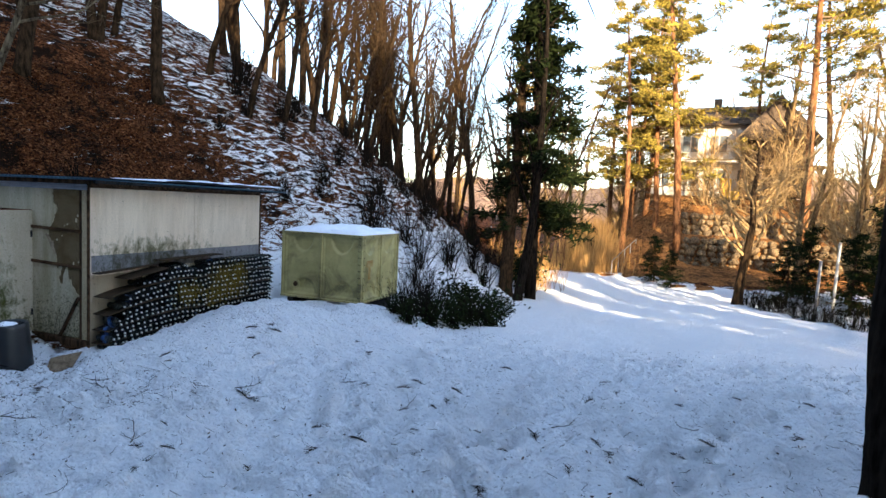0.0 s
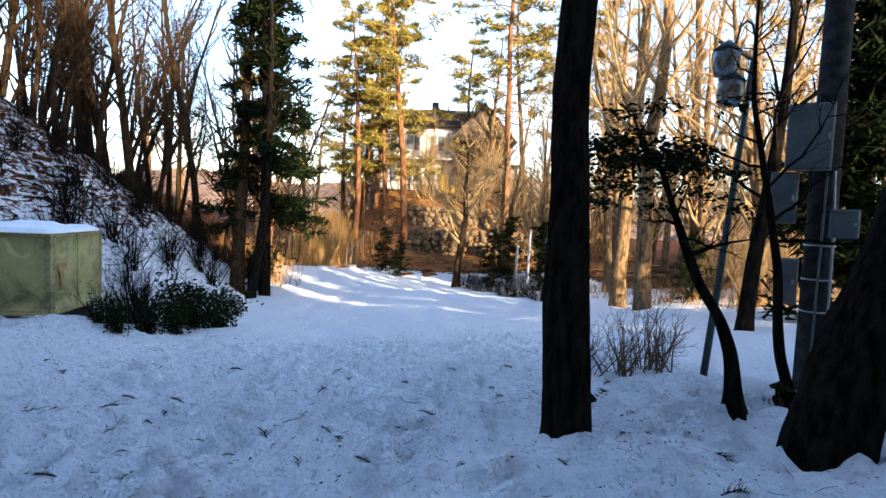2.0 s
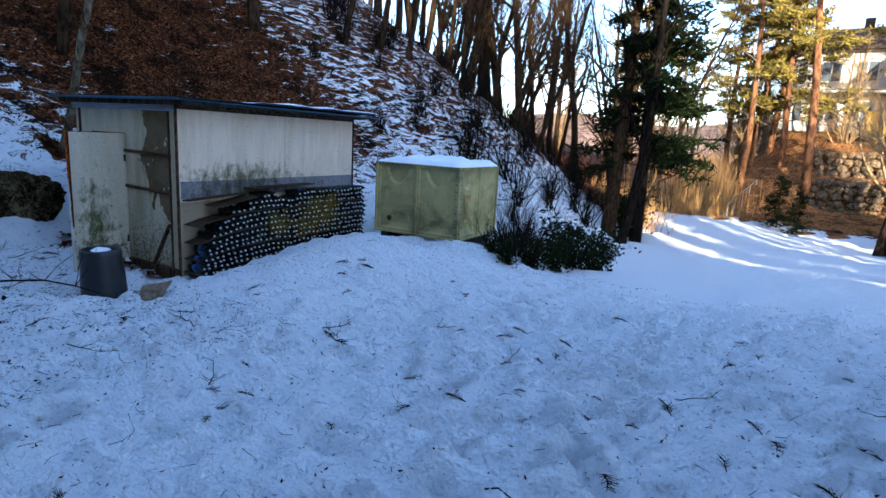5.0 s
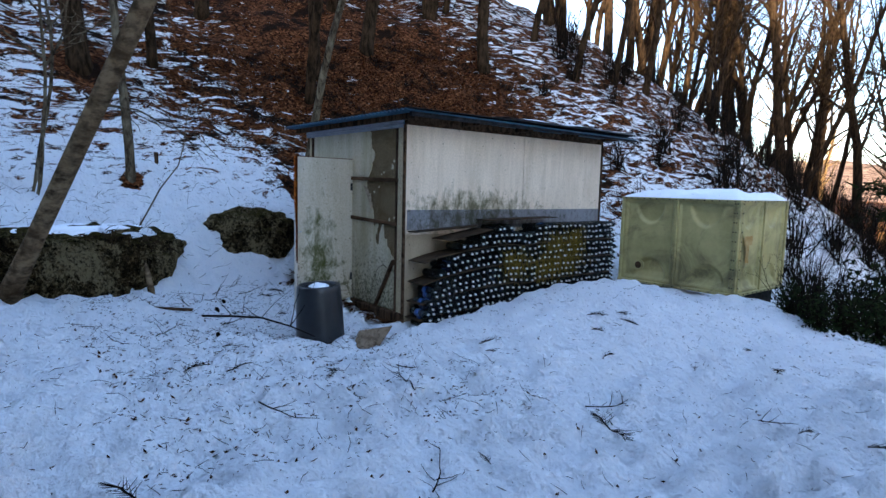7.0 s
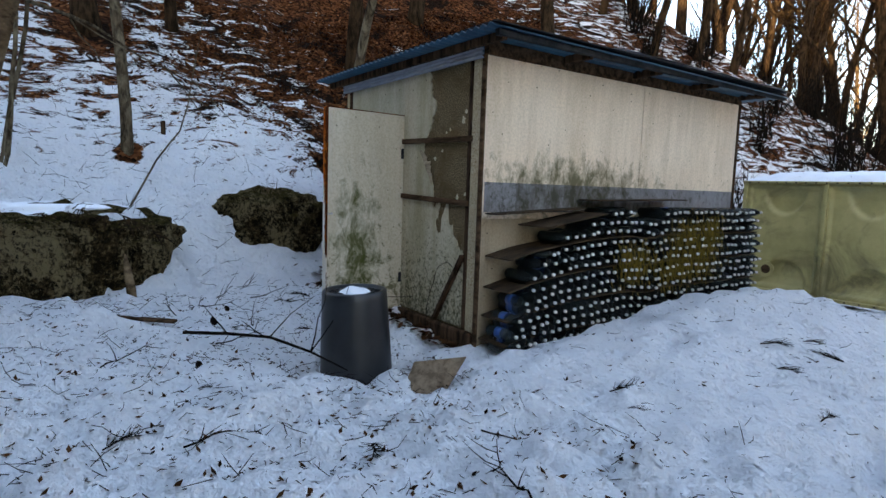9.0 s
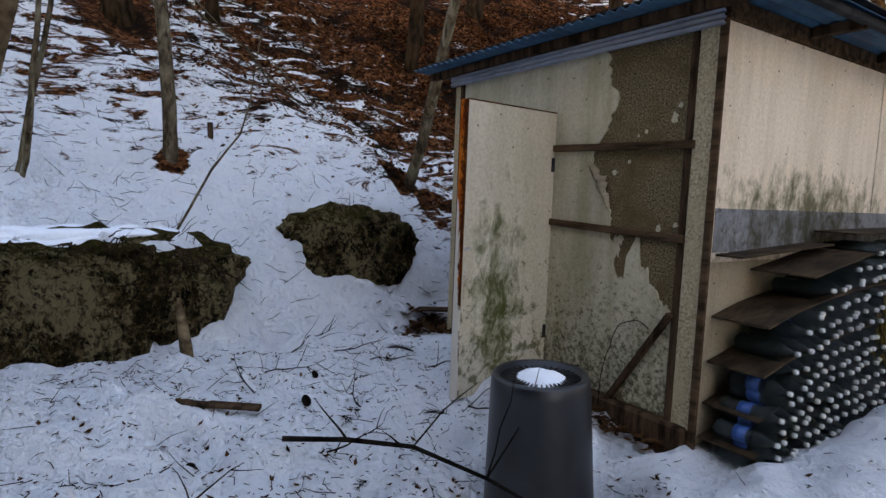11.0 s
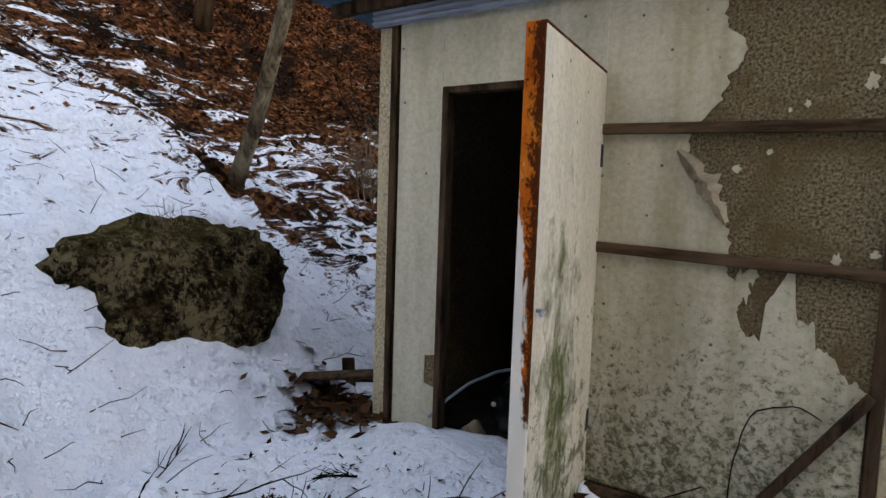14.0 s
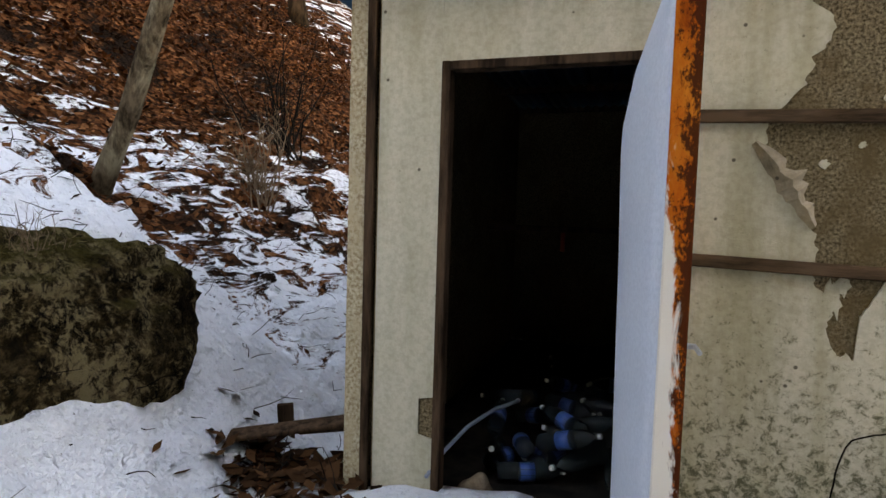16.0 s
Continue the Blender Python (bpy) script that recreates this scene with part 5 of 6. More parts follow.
single("stump", Shape().lathe([(0.16, -0.15), (0.13, 0.02), (0.10, 0.09), (0.07, 0.12), (0.0, 0.115)], 11), BARK, "low dark rotten stump in snow", "stump", pose(9.03, 0.12, ground_height(9.03, 0.12), 6, 12, 0) @ Matrix.Diagonal((1.3, 0.9, 1, 1)))
leaves = Shape()
lr_ = random.Random(17)
for k in range(44):
    c = Vector((lr_.gauss(9.62, 0.32), lr_.gauss(0.13, 0.32), lr_.gauss(2.58, 0.24)))
    for q in range(64):
        p = c + Vector((lr_.gauss(0, 0.11), lr_.gauss(0, 0.11), lr_.gauss(0, 0.035)))
        d1 = Vector((lr_.gauss(0, 1), lr_.gauss(0, 1), lr_.gauss(-0.2, 0.5))).normalized() * 0.065
        d2 = d1.cross(Vector((lr_.random(), lr_.random(), 1))).normalized() * 0.018
        leaves.add([p, p + d1 * 0.5 + d2, p + d1, p + d1 * 0.5 - d2], [(0, 1, 2, 3)])
leaves.v = [tuple(sap.matrix_basis.inverted() @ Vector(p)) for p in leaves.v]
part("foliage", leaves, LEAF_DARK, sap)

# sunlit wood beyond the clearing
GOLD = [bare_tree("bare_tree", 90 + k, (13, 15, 11, 9)[k], (0.20, 0.24, 0.16, 0.12)[k], "bare tree with bark and fine twigs coloured as lit by low sun", BARK_SUN, (0.02, 0), (0.25, 0.3, 0.2, 0.15)[k], 22, 0.8, 7, 0.36, 0.05, (1, 1, 2, 3)[k], 7, 1.3, TWIG_SUNLIT, 0.6) for k in range(4)]
def in_sun_lane(x, y):
    """The open strip through which the low sun reaches the bank."""
    return y < 34 and 26.5 < x + 0.675 * y < 44


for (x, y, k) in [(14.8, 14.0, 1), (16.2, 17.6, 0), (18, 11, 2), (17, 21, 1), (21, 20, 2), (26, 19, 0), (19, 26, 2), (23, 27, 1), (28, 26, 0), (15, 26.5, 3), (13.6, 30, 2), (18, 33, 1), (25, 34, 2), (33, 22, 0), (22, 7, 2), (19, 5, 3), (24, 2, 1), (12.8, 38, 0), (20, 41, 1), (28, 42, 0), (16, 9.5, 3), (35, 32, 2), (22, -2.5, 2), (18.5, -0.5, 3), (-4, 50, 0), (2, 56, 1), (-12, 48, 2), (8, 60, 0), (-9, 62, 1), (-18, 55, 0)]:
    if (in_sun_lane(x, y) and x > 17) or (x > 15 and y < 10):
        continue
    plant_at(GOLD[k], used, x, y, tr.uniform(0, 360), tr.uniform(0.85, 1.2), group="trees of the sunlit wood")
for k in range(34):
    x, y = (tr.uniform(-5, 13), tr.uniform(44, 72)) if k < 20 else (tr.uniform(15, 40), tr.uniform(14, 46))
    if in_sun_lane(x, y):
        continue
    plant_at(GOLD[tr.randrange(4)], used, x, y, tr.uniform(0, 360), tr.uniform(0.9, 1.3), group="trees of the sunlit wood")
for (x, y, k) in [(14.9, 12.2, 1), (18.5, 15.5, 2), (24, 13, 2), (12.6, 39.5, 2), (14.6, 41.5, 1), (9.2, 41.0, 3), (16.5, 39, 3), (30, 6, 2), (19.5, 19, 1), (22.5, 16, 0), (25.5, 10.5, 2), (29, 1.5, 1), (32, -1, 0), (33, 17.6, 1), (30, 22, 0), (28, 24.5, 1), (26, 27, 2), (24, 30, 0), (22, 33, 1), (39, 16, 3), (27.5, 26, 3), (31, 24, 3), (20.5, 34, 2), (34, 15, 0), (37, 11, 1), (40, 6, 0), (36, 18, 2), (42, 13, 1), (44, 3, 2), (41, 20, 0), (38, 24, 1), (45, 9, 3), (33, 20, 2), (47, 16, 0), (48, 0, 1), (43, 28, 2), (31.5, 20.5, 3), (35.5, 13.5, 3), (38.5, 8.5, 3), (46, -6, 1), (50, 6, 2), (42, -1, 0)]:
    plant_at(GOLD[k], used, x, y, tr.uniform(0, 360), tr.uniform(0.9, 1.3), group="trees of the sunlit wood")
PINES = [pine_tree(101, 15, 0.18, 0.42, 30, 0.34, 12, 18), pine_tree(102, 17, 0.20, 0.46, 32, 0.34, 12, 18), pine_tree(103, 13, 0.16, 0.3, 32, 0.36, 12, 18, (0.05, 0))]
for (x, y, k) in [(3.9, 37, 0), (4.6, 33, 1), (6.4, 32, 2), (7.6, 36, 1), (5.2, 42, 1), (2.5, 44, 0), (14.5, 36, 1), (16.8, 30, 2), (18.8, 38, 1), (22, 32, 0), (20.5, 24, 2), (25, 24, 1), (-3, 42, 2), (31, 28, 1), (13, 45, 0), (24, 44, 1), (6.2, 39, 2), (4.0, 41, 2), (17.5, 43, 1)]:
    if in_sun_lane(x, y):
        continue
    plant_at(PINES[k], used, x, y, tr.uniform(0, 360), tr.uniform(1.15, 1.45), group="pines of the sunlit wood")
small_fir = fir_tree(111, 3.2, 0.05, 0.05, 18, 0.32, None, BARK_BROWN, 0.16, 9)
for (x, y, s_) in ((7.3, 28.5, 0.7), (12.2, 24.5, 1.0), (13.2, 26, 1.2), (6.4, 30.5, 0.9), (14.0, 22, 1.1), (17.5, 14, 0.8), (15.5, 23.5, 1.5)):
    plant_at(small_fir, used, x, y, tr.uniform(0, 360), s_, label="small green conifer on the leafy bank", group="small conifers on the bank")

# unseen wood added behind the start, which keeps the clearing in shade
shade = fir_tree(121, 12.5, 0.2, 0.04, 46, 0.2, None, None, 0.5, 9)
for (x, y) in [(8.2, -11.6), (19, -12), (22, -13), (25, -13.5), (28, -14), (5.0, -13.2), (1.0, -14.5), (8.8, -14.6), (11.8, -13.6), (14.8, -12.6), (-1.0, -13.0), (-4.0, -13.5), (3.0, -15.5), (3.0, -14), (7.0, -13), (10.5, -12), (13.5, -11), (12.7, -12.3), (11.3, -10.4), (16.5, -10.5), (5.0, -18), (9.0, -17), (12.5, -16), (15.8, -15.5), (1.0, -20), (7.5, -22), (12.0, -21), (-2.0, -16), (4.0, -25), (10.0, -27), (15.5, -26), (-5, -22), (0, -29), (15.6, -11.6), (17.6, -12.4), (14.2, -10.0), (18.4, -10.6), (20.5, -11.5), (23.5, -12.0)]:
    plant_at(shade, used, x, y, tr.uniform(0, 360), tr.uniform(0.80, 1.04) * (1.05 if x > 20 else 1.25 if x > 6 else 1.3), label="tall dark unseen fir added behind the clearing for shade", group="firs behind the clearing")

for (x, y, s_) in ((17.2, 6.6, 0.78),):
    plant_at(shade, used, x, y, tr.uniform(0, 360), s_, label="dark fir in the wood beside the clearing", group="firs beside the clearing")

# Unseen bare trees added to dapple the sun on the road.
for (x, y, k) in ((29, -11, 1), (31.5, -14, 0), (27.5, -9, 2)):
    plant_at(GOLD[k], used, x, y, tr.uniform(0, 360), tr.uniform(0.9, 1.2), group="trees of the sunlit wood")

# Taller unseen firs added to shade the trunks on the slope.
for (x, y) in ((10, -15.5), (13, -16.5), (16, -16), (19, -15.5), (22, -16.2), (7, -16), (25, -17), (4, -16.5), (14.5, -18), (20.5, -18)):
    plant_at(shade, used, x, y, tr.uniform(0, 360), tr.uniform(1.55, 1.75), label="very tall dark unseen fir added behind the clearing for shade", group="firs behind the clearing")

# shrubs
bush = shrub("bare_shrub", 131, 1.5, 0.55, 22, "bare twiggy shrub on the snowy slope", BARK)
for (x, y, s_) in ((-1.2, 9.5, 1.1), (-1.9, 11.5, 1.3), (-2.8, 13.5, 1.2), (-0.6, 12.0, 1.1), (-3.6, 11.0, 0.9), (-0.4, 14.5, 1.2), (-2.0, 16.0, 1.2), (-4.2, 15.0, 1.1), (0.2, 16.8, 1.1), (-1.0, 18.8, 1.2), (1.4, 8.0, 0.8), (0.9, 8.8, 0.9), (1.9, 9.8, 0.8), (-3.4, 8.7, 0.7), (-2.2, 7.8, 0.8), (0.3, 10.6, 1.0), (-5.5, 17, 1.0), (-3.0, 18.0, 1.2), (-4.8, 3.4, 0.8), (-0.9, 7.2, 0.7), (1.75, 6.0, 0.6), (2.2, 6.4, 0.7), (2.3, 5.2, 0.5), (1.9, 7.2, 0.8), (2.0, 5.7, 0.6)):
    plant_at(bush, used, x, y, tr.uniform(0, 360), s_, group="bare shrubs on the slope")
for k in range(46):
    y = tr.uniform(8.5, 32)
    plant_at(bush, used, float(hill_foot(y)) - tr.uniform(1.0, 10) - (1.5 if y < 9 else 0), y, tr.uniform(0, 360), tr.uniform(0.6, 1.25), group="bare shrubs on the slope")
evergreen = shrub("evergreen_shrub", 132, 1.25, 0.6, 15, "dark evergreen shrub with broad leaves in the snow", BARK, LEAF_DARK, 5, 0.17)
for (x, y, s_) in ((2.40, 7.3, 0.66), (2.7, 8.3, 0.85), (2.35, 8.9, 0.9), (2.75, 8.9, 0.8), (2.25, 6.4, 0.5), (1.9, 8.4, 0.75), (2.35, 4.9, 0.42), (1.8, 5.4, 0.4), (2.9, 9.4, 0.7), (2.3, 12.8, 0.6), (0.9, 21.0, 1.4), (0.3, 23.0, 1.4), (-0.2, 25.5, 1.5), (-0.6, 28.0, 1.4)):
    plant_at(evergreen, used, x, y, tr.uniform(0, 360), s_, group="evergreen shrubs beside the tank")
wisp = shrub("bare_shrub", 133, 1.0, 0.5, 26, "thin bare shrub standing in snow", TWIG)
for (x, y, s_) in ((10.1, 1.9, 0.8), (10.6, 2.1, 0.9), (9.75, 2.2, 0.6), (11.6, -0.3, 0.6), (12.0, -0.9, 0.8), (12.6, 0.3, 0.9), (12.9, -0.5, 1.1), (13.4, 0.6, 1.1), (12.2, -2.6, 0.8), (13.6, -1.6, 1.0)):
    plant_at(wisp, used, x, y, tr.uniform(0, 360), s_, group="thin shrubs round the lamp")
brush = shrub("bare_shrub", 136, 2.2, 0.4, 26, "tall bare shrub with twigs coloured as lit by low sun", TWIG_SUNLIT, None, 0, 0.05, 8)
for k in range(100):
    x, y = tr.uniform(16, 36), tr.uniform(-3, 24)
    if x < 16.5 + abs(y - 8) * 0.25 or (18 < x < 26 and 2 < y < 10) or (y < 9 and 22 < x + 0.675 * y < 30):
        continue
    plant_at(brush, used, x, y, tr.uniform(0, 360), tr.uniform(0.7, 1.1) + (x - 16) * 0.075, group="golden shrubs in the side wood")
hedge = shrub("hedge_shrub", 134, 0.75, 0.6, 26, "low clipped shrub of the roadside hedge with few leaves", BARK, LEAF_DARK, 1, 0.05)
for k in range(13):
    q = k / 12
    plant_at(hedge, used, 10.5 + 2.6 * q, 23.0 - 6.4 * q, tr.uniform(0, 360), tr.uniform(0.9, 1.15), group="roadside hedge")
for (x, y, k, s_) in ((-3.45, -0.45, 0, 0.3), (-4.5, 2.6, 0, 0.8)):
    plant_at(wisp, used, x, y, tr.uniform(0, 360), s_, group="thin shrubs on the bank")
single("sapling", Shape().tube([(-3.54, -1.93, 0.62), (-3.54, -1.93, 0.77), (-3.51, -1.79, 1.04), (-3.47, -1.63, 1.36), (-3.44, -1.52, 1.52), (-3.42, -1.41, 1.67), (-3.46, -1.32, 1.95), (-3.55, -1.26, 2.23), (-3.65, -1.18, 2.56), (-3.75, -1.1, 2.89)], [0.0125 - 0.0009 * k for k in range(10)], 6), BARK_GREY, "thin crooked sapling rooted above a boulder", "sapling", smooth=True)

grass = Shape()
gr = random.Random(23)
for k in range(6500):
    y = gr.uniform(32, 50)
    x = 2.1 + (y - 36) * -0.10 + gr.gauss(0, 1.0) * (0.6 if k % 4 else 1.2)
    z, hgt = ground_height(x, y), gr.uniform(0.6, 1.0) * (1.4 + 3.0 * gr.random() ** 2)
    d, w = Vector((gr.gauss(0, 0.13), gr.gauss(0, 0.13), 1)) * hgt, gr.uniform(0.008, 0.024)
    q = Vector((gr.gauss(0, 0.06), 0, 0)) * hgt
    grass.add([(x - w, y, z), (x + w, y, z), (x + d.x * 0.5 + q.x + w * 0.7, y + d.y * 0.5, z + d.z * 0.5), (x + d.x * 0.5 + q.x - w * 0.7, y + d.y * 0.5, z + d.z * 0.5), (x + d.x, y + d.y, z + d.z)], [(0, 1, 2, 3), (3, 2, 4)])
for k in range(1500):
    y = gr.uniform(24, 36)
    x = float(hill_foot(y)) + gr.gauss(-0.2, 0.9)
    z, hgt = ground_height(x, y), gr.uniform(0.3, 1.6)
    d, w = Vector((gr.gauss(0, 0.3), gr.gauss(0, 0.3), 1)) * hgt, gr.uniform(0.006, 0.016)
    grass.add([(x - w, y, z), (x + w, y, z), (x + d.x, y + d.y, z + d.z)], [(0, 1, 2)])
for k in range(3000):
    x, y = gr.uniform(13, 26), gr.uniform(8, 24)
    if x < 14.5 + (22 - y) * 0.15:
        continue
    z, hgt = ground_height(x, y), gr.uniform(0.15, 0.7)
    d, w = Vector((gr.gauss(0, 0.4), gr.gauss(0, 0.4), 1)) * hgt, gr.uniform(0.006, 0.014)
    grass.add([(x - w, y, z), (x + w, y, z), (x + d.x, y + d.y, z + d.z)], [(0, 1, 2)])
single("dry_grass", grass, DRY_GRASS, "tall dry golden grass and brush in sun", "grass", kind="stuff")


# ---- rocks ----
def rock(name, seed, x, y, z, sx, sy, sz, turn, label, material=ROCK, top=None, n=44, square=0.75):
    s = Shape()
    m = n * 2
    for j in range(n + 1):
        for i in range(m):
            a, b = math.pi * j / n - math.pi / 2, 2 * math.pi * i / m
            p = Vector((math.cos(a) * math.cos(b), math.cos(a) * math.sin(b), math.sin(a)))
            p = Vector([math.copysign(abs(c) ** square, c) for c in p])
            k = 1 + 0.22 * noise.noise(p * 1.4 + Vector((seed, 0, 0))) + 0.10 * noise.noise(p * 4 + Vector((0, seed, 0))) - 0.06 * abs(noise.noise(p * 5 + Vector((seed, 0, seed)))) + 0.06 * noise.noise(p * 9 + Vector((0, 0, seed))) + 0.025 * noise.noise(p * 22 + Vector((0, seed, seed)))
            q = p * k
            s.v.append((q.x * sx, q.y * sy, min(q.z * sz, top if top else 9)))
    s.f = [(j * m + i, j * m + (i + 1) % m, (j + 1) * m + (i + 1) % m, (j + 1) * m + i) for j in range(n) for i in range(m)]
    return single(name, s, material, label, "rock", pose(x, y, z, 0, 0, turn), smooth=True)


rock("boulder", 1.3, -2.88, -2.62, 0.37, 0.49, 0.96, 0.50, 12, "mossy brown boulder in the snowy bank", ROCK, None, 60, 0.40)
rock("boulder", 5.7, -3.55, -0.37, 0.63, 0.43, 0.70, 0.43, -8, "dark mossy boulder with snow on top")
rock("boulder", 8.1, 11.78, -1.78, 0.40, 1.0, 0.42, 0.30, 4, "dark boulder with patches of snow")
rock("boulder_snow", 2.2, -3.16, -2.72, 0.77, 0.44, 0.82, 0.15, 12, "thick lip of snow on the mossy boulder", SNOW, None, 44, 0.7)
rock("boulder_snow", 3.0, 11.40, -1.72, 0.68, 0.22, 0.16, 0.10, 10, "thin snow on the boulder", SNOW)


# ---- pole, lamp and boxes ----
PX, PY = 11.75, 0.65
PZ = ground_height(PX, PY)
pole = thing("utility_pole", "grey concrete utility pole with metal bands", "pole", pose(PX, PY, PZ))
part("shaft", Shape().lathe([(0.152, -0.3), (0.15, 0.0), (0.115, 9.5)], 20), CONCRETE, pole, "", True)
for z in (0.9, 1.25, 1.62):
    part("band", Shape().lathe([(0.150, z), (0.153, z + 0.003), (0.153, z + 0.015), (0.150, z + 0.018)], 20), STEEL, pole, "steel band", True)
part("conduit", Shape().tube([(-0.10, -0.14, 0.3), (-0.10, -0.15, 1.4), (-0.09, -0.15, 2.4)], [0.013] * 3, 8), BOX_GREY, pole, "grey cable conduit", True)
part("conduit", Shape().tube([(0.02, -0.19, 0.3), (0.0, -0.19, 1.8), (-0.05, -0.2, 2.42)], [0.012] * 3, 8), STEEL, pole)
face = math.degrees(math.atan2(PY + 5.25, PX - 7.2)) - 90


def box_on_pole(name, dx, z0, z1, w, d, fwd, material, label):
    ob = thing(name, label, "box", pose(PX, PY, PZ, 0, 0, face) @ Matrix.Translation((dx, -fwd - d, z0)))
    part("housing", Shape().box(-w / 2, 0, 0, w / 2, d, z1 - z0, bevel=0.012), material, ob)
    part("door", Shape().box(-w / 2 + 0.02, -0.012, 0.02, w / 2 - 0.02, -0.0005, z1 - z0 - 0.02, bevel=0.004), material, ob)
    part("latch", Shape().box(w / 2 - 0.05, -0.022, (z1 - z0) * 0.45, w / 2 - 0.03, -0.0125, (z1 - z0) * 0.55, bevel=0.002), STEEL, ob)
    part("bracket", Shape().box(-0.03, d, (z1 - z0) * 0.3, 0.03, fwd + d - 0.1, (z1 - z0) * 0.5), STEEL, ob)
    return ob


box_on_pole("control_box", -0.16, 2.42, 3.10, 0.42, 0.22, 0.18, BOX_GREY, "grey metal control box mounted on the pole")
box_on_pole("meter_box", 0.20, 1.72, 2.02, 0.26, 0.14, 0.18, BOX_GREY, "small grey meter box on the pole")
box_on_pole("switch_box", -0.36, 1.85, 2.40, 0.26, 0.16, 0.16, BOX_GREY, "dark grey switch box on the pole")
box_on_pole("switch_box", -0.28, 0.98, 1.48, 0.22, 0.14, 0.16, BOX_GREY, "dark grey switch box low on the pole")

LXP, LYP = 10.98, 1.42
LZ = ground_height(LXP, LYP)
lamp = thing("garden_lamp", "green steel garden lamp post with hanging glass lanterns, unlit", "street lamp", pose(LXP, LYP, LZ, 0, 4.5, -15))
part("post", Shape().tube([(0, 0, -0.2), (0, 0, 2.6), (0.0, 0, 3.85)], [0.045, 0.04, 0.035], 12), LAMP_POST, lamp, "", True)
hook = [(0.0, 0, 3.85), (-0.02, 0, 4.1), (-0.07, 0, 4.24), (-0.14, 0, 4.28), (-0.2, 0, 4.2), (-0.22, 0, 4.0)]
part("hook", Shape().tube(hook, [0.02, 0.018, 0.016, 0.016, 0.015, 0.012], 8), LAMP_POST, lamp, "", True)
part("crossbar", Shape().tube([(-0.42, 0, 4.02), (0.06, 0, 3.8)], [0.014, 0.014], 8), LAMP_POST, lamp)
for (x, z) in ((-0.30, 3.62), (-0.2, 3.28)):
    part("lantern_cap", Shape().lathe([(0.16, z + 0.30), (0.10, z + 0.36), (0.02, z + 0.42), (0.0, z + 0.42)], 14, (x, 0, 0)), LAMP_POST, lamp, "green metal lantern cap", True)
    part("lantern_glass", Shape().lathe([(0.12, z), (0.155, z + 0.15), (0.15, z + 0.299)], 14, (x, 0, 0)), LAMP_GLASS, lamp, "frosted lantern glass", True)
stone = thing("ground_lamp", "small dark garden lantern standing in snow", "lamp", pose(10.98, -0.02, ground_height(10.98, -0.02)) @ Matrix.Scale(0.62, 4))
part("base", Shape().box(-0.10, -0.10, -0.05, 0.10, 0.10, 0.16, bevel=0.02), ROCK, stone)
part("body", Shape().box(-0.07, -0.07, 0.161, 0.07, 0.07, 0.30, bevel=0.01), ROCK, stone)
part("roof", Shape().lathe([(0.19, 0.301), (0.16, 0.33), (0.03, 0.42), (0.0, 0.43)], 8), ROCK, stone)

# ---- house on its terrace ----
HXC, HYC, HB = 10.3, 44.0, 3.7
house = thing("house", "two-storey pale house with dark hipped roof behind trees", "house", pose(HXC, HYC, HB, 0, 0, -6))
part("wall", Shape().box(-5.2, 0, 0, 5.2, 7, 5.4, bevel=0.02), HOUSE_WALL, house)
part("plinth", Shape().box(-5.25, -0.05, -6, 5.25, 7.05, -0.001), ROCK_LIT, house)
part("roof", Shape().add([(-5.8, -0.6, 5.4), (5.8, -0.6, 5.4), (5.8, 7.6, 5.4), (-5.8, 7.6, 5.4), (-3.2, 3.5, 7.4), (3.2, 3.5, 7.4)], [(3, 2, 1, 0), (0, 1, 5, 4), (1, 2, 5), (2, 3, 4, 5), (3, 0, 4)]), HOUSE_ROOF, house, "dark tiled hip roof")
part("floor_band", Shape().box(-5.23, -0.06, 2.6, 5.23, -0.001, 2.85), HOUSE_ROOF, house)
for z in (0.7, 3.3):
    for x in (-4.2, -2.2, -0.2, 1.8, 3.8):
        w = part("window", Shape().box(x - 0.62, -0.06, z, x + 0.62, -0.002, z + 1.4, bevel=0.01), HOUSE_WALL, house, "pale window frame")
        for k in (-1, 1):
            part("pane", Shape().box(x + k * 0.3 - 0.26, -0.072, z + 0.08, x + k * 0.3 + 0.26, -0.0605, z + 1.32), GLASS, w)
part("balcony", Shape().box(-3.4, -1.1, 2.55, 1.2, -0.061, 2.7, bevel=0.01), HOUSE_WALL, house, "pale balcony")
part("porch", Shape().box(2.6, -2.4, 2.0, 6.6, -0.07, 2.25, bevel=0.02).box(2.7, -2.3, 0, 2.85, -2.15, 2.0).box(6.3, -2.3, 0, 6.45, -2.15, 2.0), HOUSE_ROOF, house, "dark timber porch")
part("wing", Shape().box(1.4, -1.5, 0, 5.9, -0.08, 4.3, bevel=0.02), WOOD_RAIL, house, "brown timber-clad wing")
part("wing_roof", Shape().add([(0.9, -2.0, 4.1), (6.4, -2.0, 4.1), (6.4, 3.0, 4.1), (0.9, 3.0, 4.1), (3.65, -2.0, 7.2), (3.65, 3.0, 7.2)], [(0, 1, 4), (2, 3, 5), (0, 4, 5, 3), (1, 2, 5, 4), (0, 3, 2, 1)]), HOUSE_ROOF, house, "steep brown gable roof")
part("chimney", Shape().box(-1.0, 4.2, 6.8, -0.4, 4.8, 8.2, bevel=0.02), HOUSE_ROOF, house)
digger = thing("garden_machine", "small yellow machine parked on the terrace", "machine", pose(11.0, 41.6, 3.05))
part("body", Shape().box(-0.7, -0.5, 0.35, 0.5, 0.5, 1.0, bevel=0.08), YELLOW, digger)
